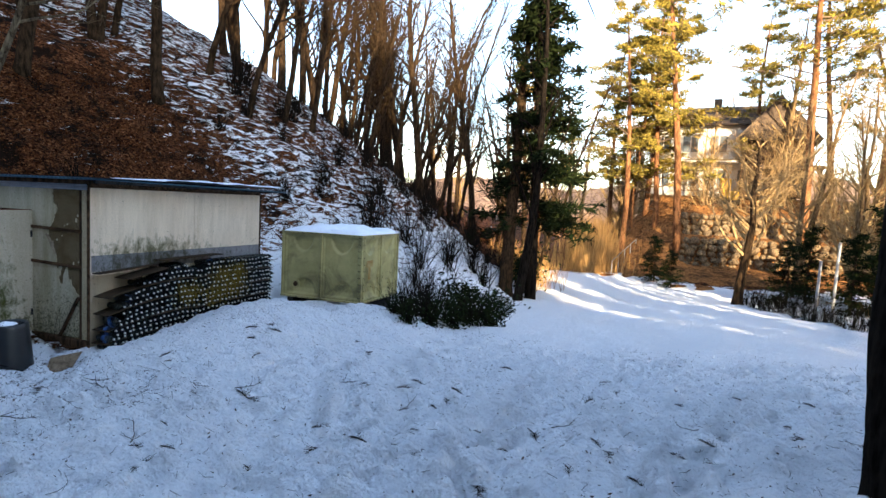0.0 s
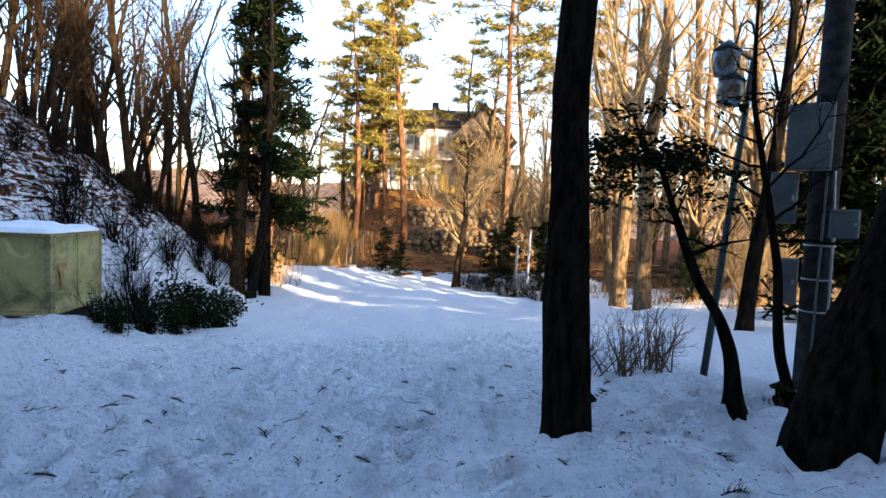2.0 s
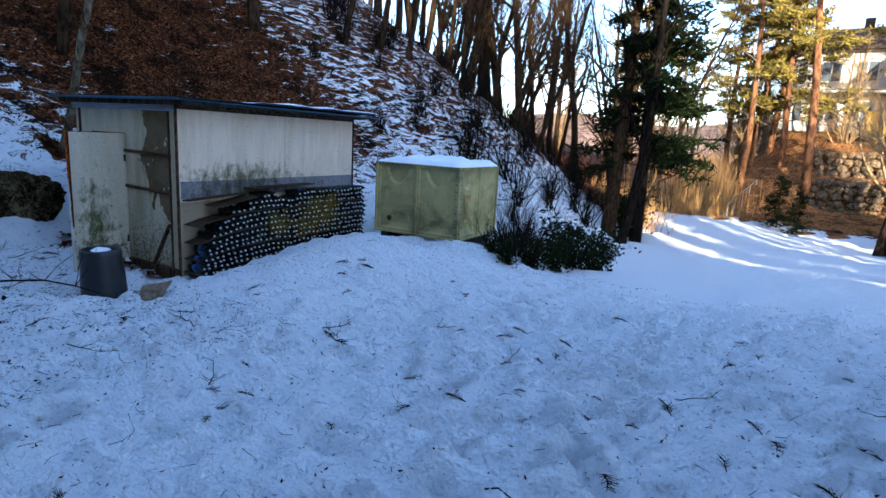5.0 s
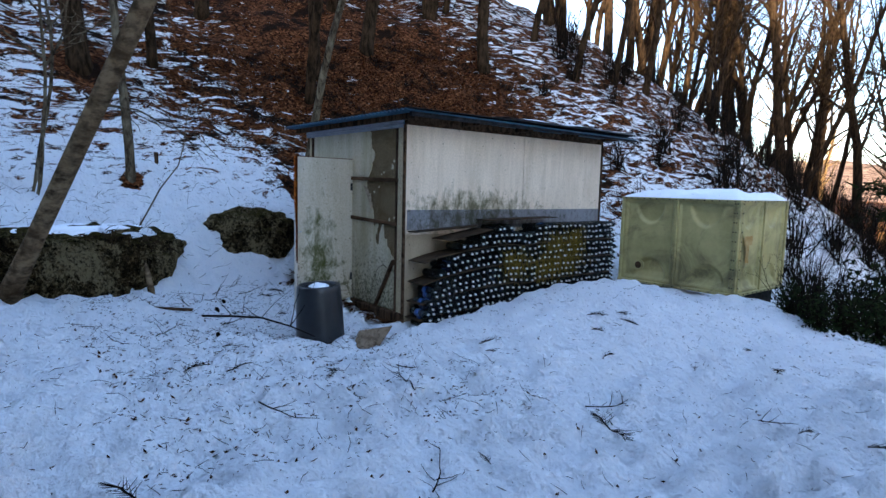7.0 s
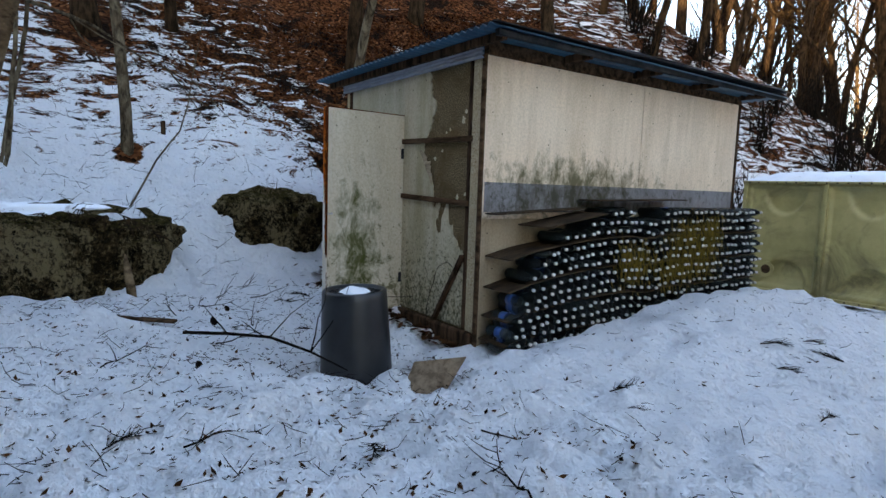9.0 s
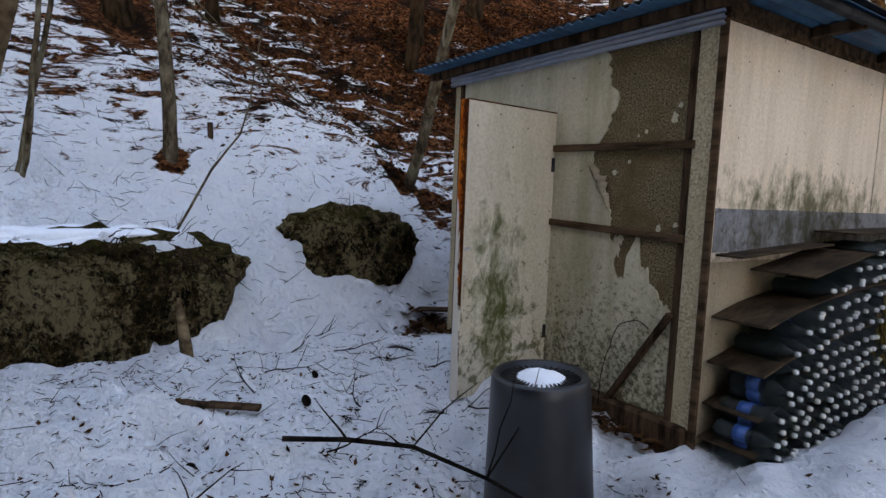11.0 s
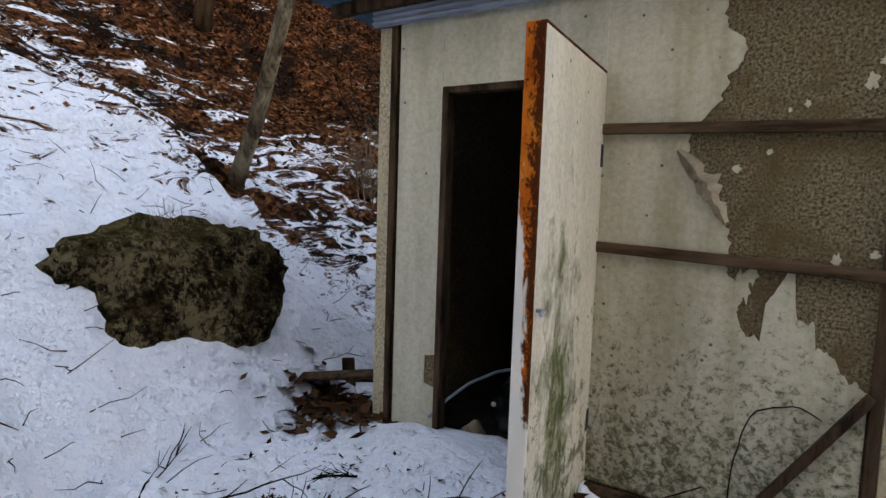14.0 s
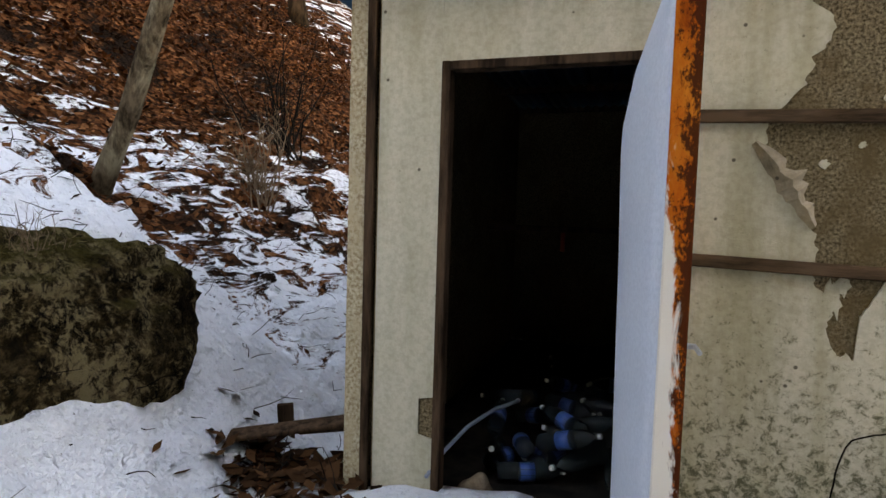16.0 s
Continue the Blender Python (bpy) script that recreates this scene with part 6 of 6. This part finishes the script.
part("cab", Shape().box(-0.75, -0.45, 1.001, -0.05, 0.45, 1.9, bevel=0.06), YELLOW, digger)
part("track", Shape().box(-0.8, -0.6, 0, 0.7, -0.25, 0.349, bevel=0.1), BLACK_EDGE, digger)
part("track", Shape().box(-0.8, 0.25, 0, 0.7, 0.6, 0.349, bevel=0.1), BLACK_EDGE, digger)
bank = Shape()
bx_, by_ = np.linspace(2, 26, 100), np.linspace(28.0, 60, 150)
for y in by_:
    for x in bx_:
        base = float(gz(x, y))
        w = ramp(x, [2.2, 4.2, 6.2, 20, 26], [0, 0.62, 1, 1, 0])
        step = ramp(x, [6.0, 8.5], [0, 1])
        smooth_up = ramp(y, [31, 33.5, 43.5, 60], [base - 0.05, base + 0.3, 3.69, 3.69])
        up = ramp(y, [29.5, 33, 35.9, 36.1, 38.1, 38.3, 41, 43.5, 60], [base - 0.05, base + 0.3, -1.0, 0.55, 0.95, 2.35, 3.0, 3.69, 3.69])
        up = step * up + (1 - step) * smooth_up
        bank.v.append((float(x), float(y), float(base - 0.05 + w * max(0.0, up - base) + 0.10 * noise.noise((x * 0.9, y * 0.9, 0)) * w)))
bank.f = [(j * 100 + i, j * 100 + i + 1, (j + 1) * 100 + i + 1, (j + 1) * 100 + i) for j in range(149) for i in range(99)]
bob = single("bank", bank, DEAD_LEAF, "leaf-covered terraced bank below the house", "bank", kind="structure", smooth=True)
bob.data.materials[0] = speckled("leafy_bank_soil", (0.09, 0.038, 0.016), (0.36, 0.17, 0.06), 7, 0.95, 0, 0.8, 0.08, (1, 1, 1), "Object", (0.05, 0.026, 0.014), 0.9)
wall = thing("retaining_wall", "rough dry-stone retaining wall of the terrace", "wall", pose(0, 0, 0))
sr = random.Random(31)
stones = []
for k in range(5):
    s = Shape()
    for j in range(6):
        for i in range(8):
            a, b = math.pi * j / 5 - math.pi / 2, 2 * math.pi * i / 8
            p = Vector((math.cos(a) * math.cos(b), math.cos(a) * math.sin(b), math.sin(a)))
            s.v.append(tuple(p * (1 + 0.3 * noise.noise(p * 1.5 + Vector((k * 3.0, 0, 0))))))
    s.f = [(j * 8 + i, j * 8 + (i + 1) % 8, (j + 1) * 8 + (i + 1) % 8, (j + 1) * 8 + i) for j in range(5) for i in range(8)]
    stones.append(s.mesh("stone", ROCK_LIT))
for (y0, z0, z1) in ((35.95, -1.1, 0.65), (38.15, 0.9, 2.4)):
    z = z0
    while z < z1:
        x = 7.8 + sr.random() * 0.4
        while x < 20:
            w = sr.uniform(0.22, 0.42)
            ob = part("stone", stones[sr.randrange(5)], ROCK_LIT, wall)
            ob.matrix_basis = pose(x, y0 - 0.1 + sr.uniform(-0.1, 0.1), z, sr.uniform(0, 40), sr.uniform(0, 40), sr.uniform(0, 360)) @ Matrix.Diagonal((w, w * 0.8, w * 0.7, 1))
            x += w * 1.7
        z += 0.4
single("stone_post", Shape().box(-0.55, -0.3, -0.3, 0.55, 0.3, 1.7, bevel=0.08), ROCK_LIT, "pale upright stone block on the bank", "stone", pose(14.1, 33.6, -1.35, 0, 0, 8))
rail = thing("handrail", "thin metal handrail up the bank", "railing", pose(0, 0, 0))
for k in range(5):
    x, y = 3.9 + 0.25 * k, 31.5 + 1.5 * k
    part("post", Shape().tube([(x, y, ground_height(x, y) - 0.2), (x, y, ground_height(x, y) + 0.95 + 0.25 * k)], [0.025, 0.025], 6), STEEL, rail)
part("top_rail", Shape().tube([(3.9, 31.5, ground_height(3.9, 31.5) + 0.95), (4.9, 37.5, ground_height(4.9, 37.5) + 1.95)], [0.025, 0.025], 6), STEEL, rail)
for (x, y, h_, ln_) in ((12.9, 19.8, 2.9, 0.0), (12.5, 20.5, 2.2, 0.0)):
    single("post", Shape().tube([(x, y, ground_height(x, y) - 0.2), (x + 0.05, y, ground_height(x, y) + h_)], [0.06, 0.05], 8), STEEL, "pale metal post at the hedge", "post")
cream = thing("low_building", "low cream building with flat snowy roof", "building", pose(25.5, 9.5, -1.15, 0, 0, -45))
part("wall", Shape().box(-5, 0, -1, 5, 5, 2.1, bevel=0.02), CREAM_WALL, cream)
part("roof", Shape().box(-5.3, -0.3, 2.101, 5.3, 5.3, 2.3, bevel=0.02), HOUSE_ROOF, cream)
for x in (-3.2, -0.8, 1.6, 3.8):
    w = part("window", Shape().box(x - 0.6, -0.03, 0.7, x + 0.6, -0.001, 1.6, bevel=0.01), HOUSE_ROOF, cream)
    part("pane", Shape().box(x - 0.5, -0.04, 0.78, x + 0.5, -0.031, 1.52), GLASS, w)


# ---- leaves on the slope, far woods ----
fallen, fr = Shape(), random.Random(77)
count = 0
while count < 20000:
    x, y = fr.uniform(-9.0, -2.4), fr.uniform(-1.5, 9.0)
    if fr.random() > (float(litter(x, y)) * 2.5 - 1.0) * float(ramp(hill_foot(y) - x, [1.6, 3.0], [0.12, 1])):
        continue
    count += 1
    s_, a = fr.uniform(0.022, 0.06), fr.uniform(0, 6.28)
    p = Vector((x, y, ground_height(x, y) + 0.015))
    u = Vector((math.cos(a), math.sin(a), fr.uniform(-0.2, 0.9))) * s_
    v = Vector((-math.sin(a), math.cos(a), fr.uniform(-0.5, 0.5))) * s_ * 0.45
    fallen.add([p - u * 0.3, p + u * 0.3 + v, p + u, p + u * 0.3 - v], [(0, 1, 2, 3)])
single("fallen_leaves", fallen, DEAD_LEAF, "brown fallen leaves covering the slope", "leaves", kind="stuff")
ridge_, rows2 = Shape(), 9
az_ = np.linspace(-75, 75, 240)
for j in range(rows2):
    for a in az_:
        d = 110 + 14 * j
        hgt = (j / (rows2 - 1)) ** 0.8 * (17 + 5 * math.sin(a * 0.09 + 1) + 4 * math.sin(a * 0.23)) + (1.6 * noise.noise((a * 1.7, j * 2.0, 0)) if j else 0)
        ridge_.v.append((4 + d * math.sin(radians(a)), d * math.cos(radians(a)), -4.5 + hgt))
ridge_.f = [(j * 240 + i, j * 240 + i + 1, (j + 1) * 240 + i + 1, (j + 1) * 240 + i) for j in range(rows2 - 1) for i in range(239)]
single("far_hill", ridge_, speckled("far_bare_woods", (0.10, 0.06, 0.045), (0.30, 0.20, 0.14), 0.35, 0.95, 0, 0.8, 1.5, (1, 1, 0.4)), "distant wooded hill in brown winter colours", "hill", kind="structure", smooth=True)

slope_twigs, st = Shape(), random.Random(91)
for k in range(2600):
    x, y = st.uniform(-8.5, -2.4), st.uniform(-6.0, 3.0)
    if k > 1700:
        x, y = st.uniform(-6.0, 1.5), st.uniform(5.5, 16.0)
        if x > float(hill_foot(y)) or (x > -0.9 and y < 7):
            continue
    elif x > -2.3 and y > -0.1:
        continue
    a = st.uniform(0, 6.28)
    slope_twigs.tube(wander(st, (x, y, ground_height(x, y) + 0.01), (math.cos(a), math.sin(a), st.uniform(-0.1, 0.5)), st.uniform(0.05, 0.26), 3, 0.3), [0.003, 0.0027, 0.002, 0.001], 3)
single("slope_twigs", slope_twigs, BARK, "dark twigs and stalks poking out of the snowy slope", "twigs", kind="stuff")
# ---- litter on the snow ----
lt = random.Random(41)


def drop_spot():
    if lt.random() < 0.35:
        return lt.uniform(-2.4, 2.5), lt.uniform(-3.0, -0.4)
    return lt.uniform(-1.0, 11.0), lt.uniform(-4.6, 7.0)


twigs, leaf_bits = Shape(), Shape()
for k in range(7000):
    x, y = drop_spot()
    if abs(x + 0.17) < 0.26 and abs(y + 0.9) < 0.26 or (-2.3 < x < 0.36 and y > -0.02 and y < 3.4) or (x < 1.2 and 4.6 < y):
        continue
    z, a, ln_ = ground_height(x, y) + 0.012, lt.uniform(0, 6.28), 0.018 + 0.13 * lt.random() ** 4
    d = Vector((math.cos(a), math.sin(a), lt.uniform(-0.05, 0.15)))
    twigs.tube(wander(lt, (x, y, z), d, ln_, 2, 0.35), [0.0022, 0.002, 0.0009], 3)
for k in range(4800):
    x, y = drop_spot()
    if (-2.3 < x < 0.36 and y > -0.02 and y < 3.4):
        continue
    z, s_ = ground_height(x, y) + 0.01, lt.uniform(0.005, 0.021)
    a = lt.uniform(0, 6.28)
    u, v = Vector((math.cos(a), math.sin(a), lt.uniform(-0.3, 0.5))) * s_, Vector((-math.sin(a), math.cos(a), lt.uniform(-0.3, 0.5))) * s_ * 0.5
    p = Vector((x, y, z))
    leaf_bits.add([p - u, p + v, p + u + Vector((0, 0, s_ * 0.4)), p - v], [(0, 1, 2, 3)])
single("twigs", twigs, BARK, "short broken twigs scattered on snow", "twigs", kind="stuff")
single("leaf_bits", leaf_bits, WET_LEAF, "fallen needles and leaf bits on snow", "leaf litter", kind="stuff")
sprig = thing("pine_sprig", "broken dark pine sprig lying on snow", "sprig", group="sprigs on the snow")
sp_, rs = Shape(), random.Random(6)
sp_.tube([(0, 0, 0.01), (0.09, 0.01, 0.03), (0.16, 0.0, 0.02)], [0.005, 0.004, 0.002], 4)
for k in range(26):
    q = rs.uniform(0.1, 1.0)
    a = rs.choice((-1, 1)) * rs.uniform(0.4, 1.2)
    b = Vector((0.16 * q, 0.006, 0.015 + 0.02 * math.sin(3 * q)))
    e = b + Vector((math.cos(a), math.sin(a), rs.uniform(-0.1, 0.4))) * rs.uniform(0.04, 0.08)
    sp_.tube([b, e], [0.0022, 0.0008], 3)
part("foliage", sp_, BARK, sprig)
spots = [(4.35, -1.16), (4.69, -1.31), (5.0, -1.6), (5.16, -0.7), (7.4, 4.9), (1.2, -1.5), (1.6, -1.0), (2.2, 0.2), (2.9, -0.3), (-0.5, -1.6), (-1.0, -1.5), (-1.7, -1.1), (-2.1, -0.8), (0.2, -2.0), (6.5, -1.0), (6.0, -2.0), (7.6, -2.1), (9.1, -2.2), (9.6, -0.9), (9.3, 0.4), (3.4, -1.8), (8.0, 2.0), (-1.9, -0.55), (-0.9, -0.9)]
for k in range(85):
    spots.append((lt.uniform(0.8, 10.0), lt.uniform(-3.8, 3.5)))
for k, (x, y) in enumerate(spots):
    m = pose(x, y, ground_height(x, y), 0, 0, lt.uniform(0, 360)) @ Matrix.Scale(lt.uniform(0.5, 1.25), 4)
    if k:
        copy_thing(sprig, m).matrix_basis = m
    else:
        sprig.matrix_basis = m
branch = Shape()
bp = [(-0.72, -1.90, 0.16), (-0.6, -1.65, 0.15), (-0.42, -1.42, 0.14), (-0.1, -1.26, 0.10), (0.21, -1.15, 0.05)]
branch.tube(bp, [0.012, 0.011, 0.010, 0.008, 0.004], 6)
for (i, d, ln_) in ((1, (-0.1, -0.3, 0.5), 0.25), (2, (0.2, 0.4, 0.6), 0.4), (2, (0.3, -0.5, 0.1), 0.3), (3, (0.2, 0.5, 0.5), 0.5), (3, (0.3, 0.2, 0.8), 0.45)):
    branch.tube(wander(lt, bp[i], d, ln_, 4, 0.15, 0.05), [0.006, 0.005, 0.004, 0.003, 0.0015], 4)
single("fallen_branch", branch, BARK, "thin fallen branch lying on snow by the bin", "branch")

# ---- inside the shed ----
ir = random.Random(51)
hose = single("hose", Shape().tube([(-1.90, -0.03, 0.18), (-1.86, 0.08, 0.25), (-1.80, 0.20, 0.315), (-1.72, 0.34, 0.355), (-1.64, 0.48, 0.36)], [0.0085] * 5, 8), CORRUGATED, "pale grey hose hanging out over the threshold", "hose", smooth=True)
for k in range(26):
    x, y = ir.uniform(-1.75, -1.1), ir.uniform(0.4, 1.9)
    src = labelled if ir.random() < 0.55 else bottle
    tagged(copy_thing(src, pose(x, y, 0.07 + ir.uniform(0, 0.12), ir.uniform(0, 360), ir.uniform(-20, 20), ir.uniform(0, 360))), "empty bottle thrown on the shed floor", "", "bottles on the shed floor")
for (x, y, z, turn) in ((-1.75, 0.40, 0.09, 70), (-1.58, 0.42, 0.16, 110), (-1.70, 0.36, 0.07, 20), (-1.76, 0.55, 0.18, 95), (-1.33, 0.5, 0.24, 140), (-1.56, 0.40, 0.07, 85)):
    tagged(copy_thing(labelled, pose(x, y, z, ir.uniform(0, 360), ir.uniform(-12, 12), turn)), "empty bottle thrown on the shed floor", "", "bottles on the shed floor")
single("rag", Shape().lathe([(0.09, 0.0), (0.075, 0.03), (0.05, 0.06), (0.02, 0.11), (0.0, 0.12)], 9), PALE_BOARD, "crumpled tan rag on the threshold", "rag", pose(-1.74, 0.14, 0.05, 10, 15, 0), smooth=True)
single("handle", Shape().box(-0.015, -0.015, -0.07, 0.015, 0.015, 0.07, bevel=0.005), RED_PLASTIC, "small red handle hanging in the shed", "handle", pose(-1.66, 2.2, 1.02))
single("hanging_rail", Shape().box(-SW + 0.04, 2.18, 1.095, -0.04, 2.22, 1.135, bevel=0.004), WOOD_DARK, "dark batten across the shed", "batten")
for (x, y, z, ln_, tilt) in ((-2.60, 0.20, 0.20, 0.66, -7), (-2.48, 0.42, 0.15, 0.45, -4)):
    single("plank", Shape().box(-ln_ / 2, -0.05, -0.011, ln_ / 2, 0.05, 0.011, bevel=0.005), WOOD_DARK, "dark wet plank leaning at the shed corner", "plank", pose(x, y, z, 8, tilt, 24))
single("stake", Shape().box(-0.03, -0.02, -0.1, 0.03, 0.02, 0.17, bevel=0.006), WOOD_DARK, "short dark stake standing in the snowy bank", "stake", pose(-5.19, -1.29, ground_height(-5.19, -1.29), 3, 2, 20))
single("bark_strip", Shape().tube([(-2.20, -2.02, 0.02), (-2.27, -2.03, 0.2), (-2.31, -2.05, 0.38), (-2.36, -2.06, 0.5)], [0.035, 0.04, 0.03, 0.008], 7), BARK_BIRCH, "peeled brown bark strip leaning on the boulder", "bark", smooth=True)
single("stump", Shape().box(-0.04, -0.01, -0.1, 0.04, 0.01, 0.17, bevel=0.004), WOOD_DARK, "short dark board end standing in snow", "stake", pose(-2.82, 0.42, ground_height(-2.82, 0.42), 4, -3, 30))
for k in range(14):
    x, y = ir.uniform(-2.9, -2.0), ir.uniform(-0.25, 0.2)
    a = ir.uniform(0, 6.28)
    s = Shape().add([(0, 0, 0), (0.05, 0.03, 0.015), (0.10, 0, 0.03), (0.05, -0.03, 0.01)], [(0, 1, 2, 3)])
    single("dead_leaf", s, WET_LEAF, "large curled dead leaf by the shed", "leaf", pose(x, y, ground_height(x, y) + 0.02, ir.uniform(-20, 20), ir.uniform(-20, 20), ir.uniform(0, 360)), group="dead leaves by the shed")

# ---- thin branches on the snow and at the door ----
tw = random.Random(88)


def fallen_twig(x, y, turn, ln_, label="thin bare twig lying on snow", group="fallen twigs"):
    s, z0 = Shape(), ground_height(x, y)
    a = radians(turn)
    pts = wander(tw, (x, y, z0 + 0.015), (math.cos(a), math.sin(a), 0.05), ln_, 6, 0.14, 0.0)
    for p in pts:
        p.z = max(p.z, ground_height(p.x, p.y) + 0.008)
    s.tube(pts, [0.005, 0.0047, 0.0043, 0.0038, 0.003, 0.0024, 0.0015], 5)
    for k in range(tw.randint(2, 5)):
        i = tw.randint(1, 5)
        q = wander(tw, pts[i], aside(tw, pts[i] - pts[i - 1], 0.8), ln_ * tw.uniform(0.2, 0.5), 3, 0.15, 0.02)
        for p in q:
            p.z = max(p.z, ground_height(p.x, p.y) + 0.006)
        s.tube(q, [0.003, 0.0026, 0.002, 0.001], 4)
    return single("twig", s, BARK, label, "twig", group=group)


for (x, y, turn, ln_) in ((-2.3, -1.0, 40, 0.5), (-2.35, -1.3, 120, 0.55), (-1.6, -0.6, 10, 0.4), (-1.9, -0.9, 80, 0.35), (-1.2, -1.3, 160, 0.5), (-1.0, -0.7, 20, 0.4), (-2.0, -1.6, 60, 0.4), (-1.5, -1.8, 200, 0.5), (-0.7, -1.7, 100, 0.35), (-2.55, -0.3, 100, 0.5), (-2.5, -0.05, 60, 0.4), (-2.1, -0.3, 150, 0.35),
                          (1.2, -0.9, 30, 0.35), (2.0, -1.3, 170, 0.4), (2.6, -0.2, 60, 0.35), (3.3, 0.9, 20, 0.3), (5.4, -2.0, 10, 0.45), (6.6, -2.4, 150, 0.5), (7.2, -2.9, 20, 0.5), (8.2, -2.6, 40, 0.4), (9.4, -2.7, 10, 0.5), (3.0, -1.9, 120, 0.4), (1.8, -2.3, 20, 0.4), (0.9, -2.2, 80, 0.35), (-0.4, -2.4, 130, 0.4), (4.3, 0.6, 70, 0.3), (6.0, 0.4, 20, 0.35), (7.6, 0.8, 160, 0.35)):
    fallen_twig(x, y, turn, ln_)
for pts in ([(-0.57, -0.10, -0.05), (-0.56, -0.08, 0.20), (-0.55, -0.05, 0.36), (-0.54, -0.03, 0.44), (-0.50, -0.02, 0.53), (-0.44, -0.02, 0.57), (-0.37, -0.02, 0.58), (-0.28, -0.03, 0.54)], [(-0.95, -0.80, -0.02), (-0.90, -0.66, 0.12), (-0.78, -0.40, 0.26), (-0.62, -0.14, 0.28)]):
    q = np.linspace(0, len(pts) - 1, 25)
    pts = [tuple(np.interp(v, range(len(pts)), [p[c] for p in pts]) + 0.004 * math.sin(v * 3 + c) for c in range(3)) for v in np.convolve(np.pad(q, 3, mode="edge"), np.ones(7) / 7, "valid")]
    single("vine", Shape().tube(pts, [0.0032] + [0.0028] * (len(pts) - 2) + [0.0015], 5), BARK, "thin arching vine growing before the door", "vine", smooth=True)
for (x, y, s_) in ((-1.35, -1.55, 1.0), (-1.75, -1.35, 0.8), (-2.0, -1.75, 0.9), (-0.2, -1.9, 0.8), (-0.75, -2.25, 0.9)):
    z = ground_height(x, y)
    cone = single("pine_cone", Shape().lathe([(0.0, -0.005), (0.018, 0.0), (0.026, 0.018), (0.022, 0.035), (0.025, 0.04), (0.016, 0.058), (0.0, 0.07)], 9), BARK, "dark pine cone standing in snow", "cone", pose(x, y, z, 25, 10, 0) @ Matrix.Scale(s_, 4), "cones in the snow")

# roots and debris hanging over the boulders, wet leaves by the shed
roots = Shape()
for k in range(90):
    y = tw.uniform(-3.5, -1.75)
    p = Vector((-2.52 + 0.12 * math.sin(y * 3), y, ground_height(-2.75, y) + 0.02))
    roots.tube(wander(tw, p, (tw.uniform(0.2, 0.9), tw.gauss(0, 0.7), tw.uniform(-0.7, 0.2)), tw.uniform(0.1, 0.35), 4, 0.25, -0.12), [0.006, 0.005, 0.004, 0.003, 0.001], 4)
single("roots", roots, BARK_BROWN, "tangled thin roots over the boulder's top", "roots", kind="stuff")
pile = Shape()
for k in range(420):
    x, y = tw.gauss(-2.5, 0.22), tw.gauss(0.05, 0.16)
    if x > -2.3 and y > -0.02:
        continue
    s_, a = tw.uniform(0.03, 0.07), tw.uniform(0, 6.28)
    p = Vector((x, y, ground_height(x, y) + tw.uniform(0.005, 0.05)))
    u, v = Vector((math.cos(a), math.sin(a), tw.uniform(-0.3, 0.5))) * s_, Vector((-math.sin(a), math.cos(a), tw.uniform(-0.4, 0.4))) * s_ * 0.45
    pile.add([p - u, p + v, p + u, p - v], [(0, 1, 2, 3)])
for k in range(260):
    x, y = tw.uniform(-1.15, -0.1), -0.10 - abs(tw.gauss(0, 0.06))
    s_, a = tw.uniform(0.02, 0.05), tw.uniform(0, 6.28)
    p = Vector((x, y, max(ground_height(x, y), -0.02) + tw.uniform(0.0, 0.03)))
    u, v = Vector((math.cos(a), math.sin(a), tw.uniform(-0.3, 0.5))) * s_, Vector((-math.sin(a), math.cos(a), tw.uniform(-0.4, 0.4))) * s_ * 0.45
    pile.add([p - u, p + v, p + u, p - v], [(0, 1, 2, 3)])
single("leaf_pile", pile, WET_LEAF, "wet brown leaves piled along the shed's foot", "leaves", kind="stuff")
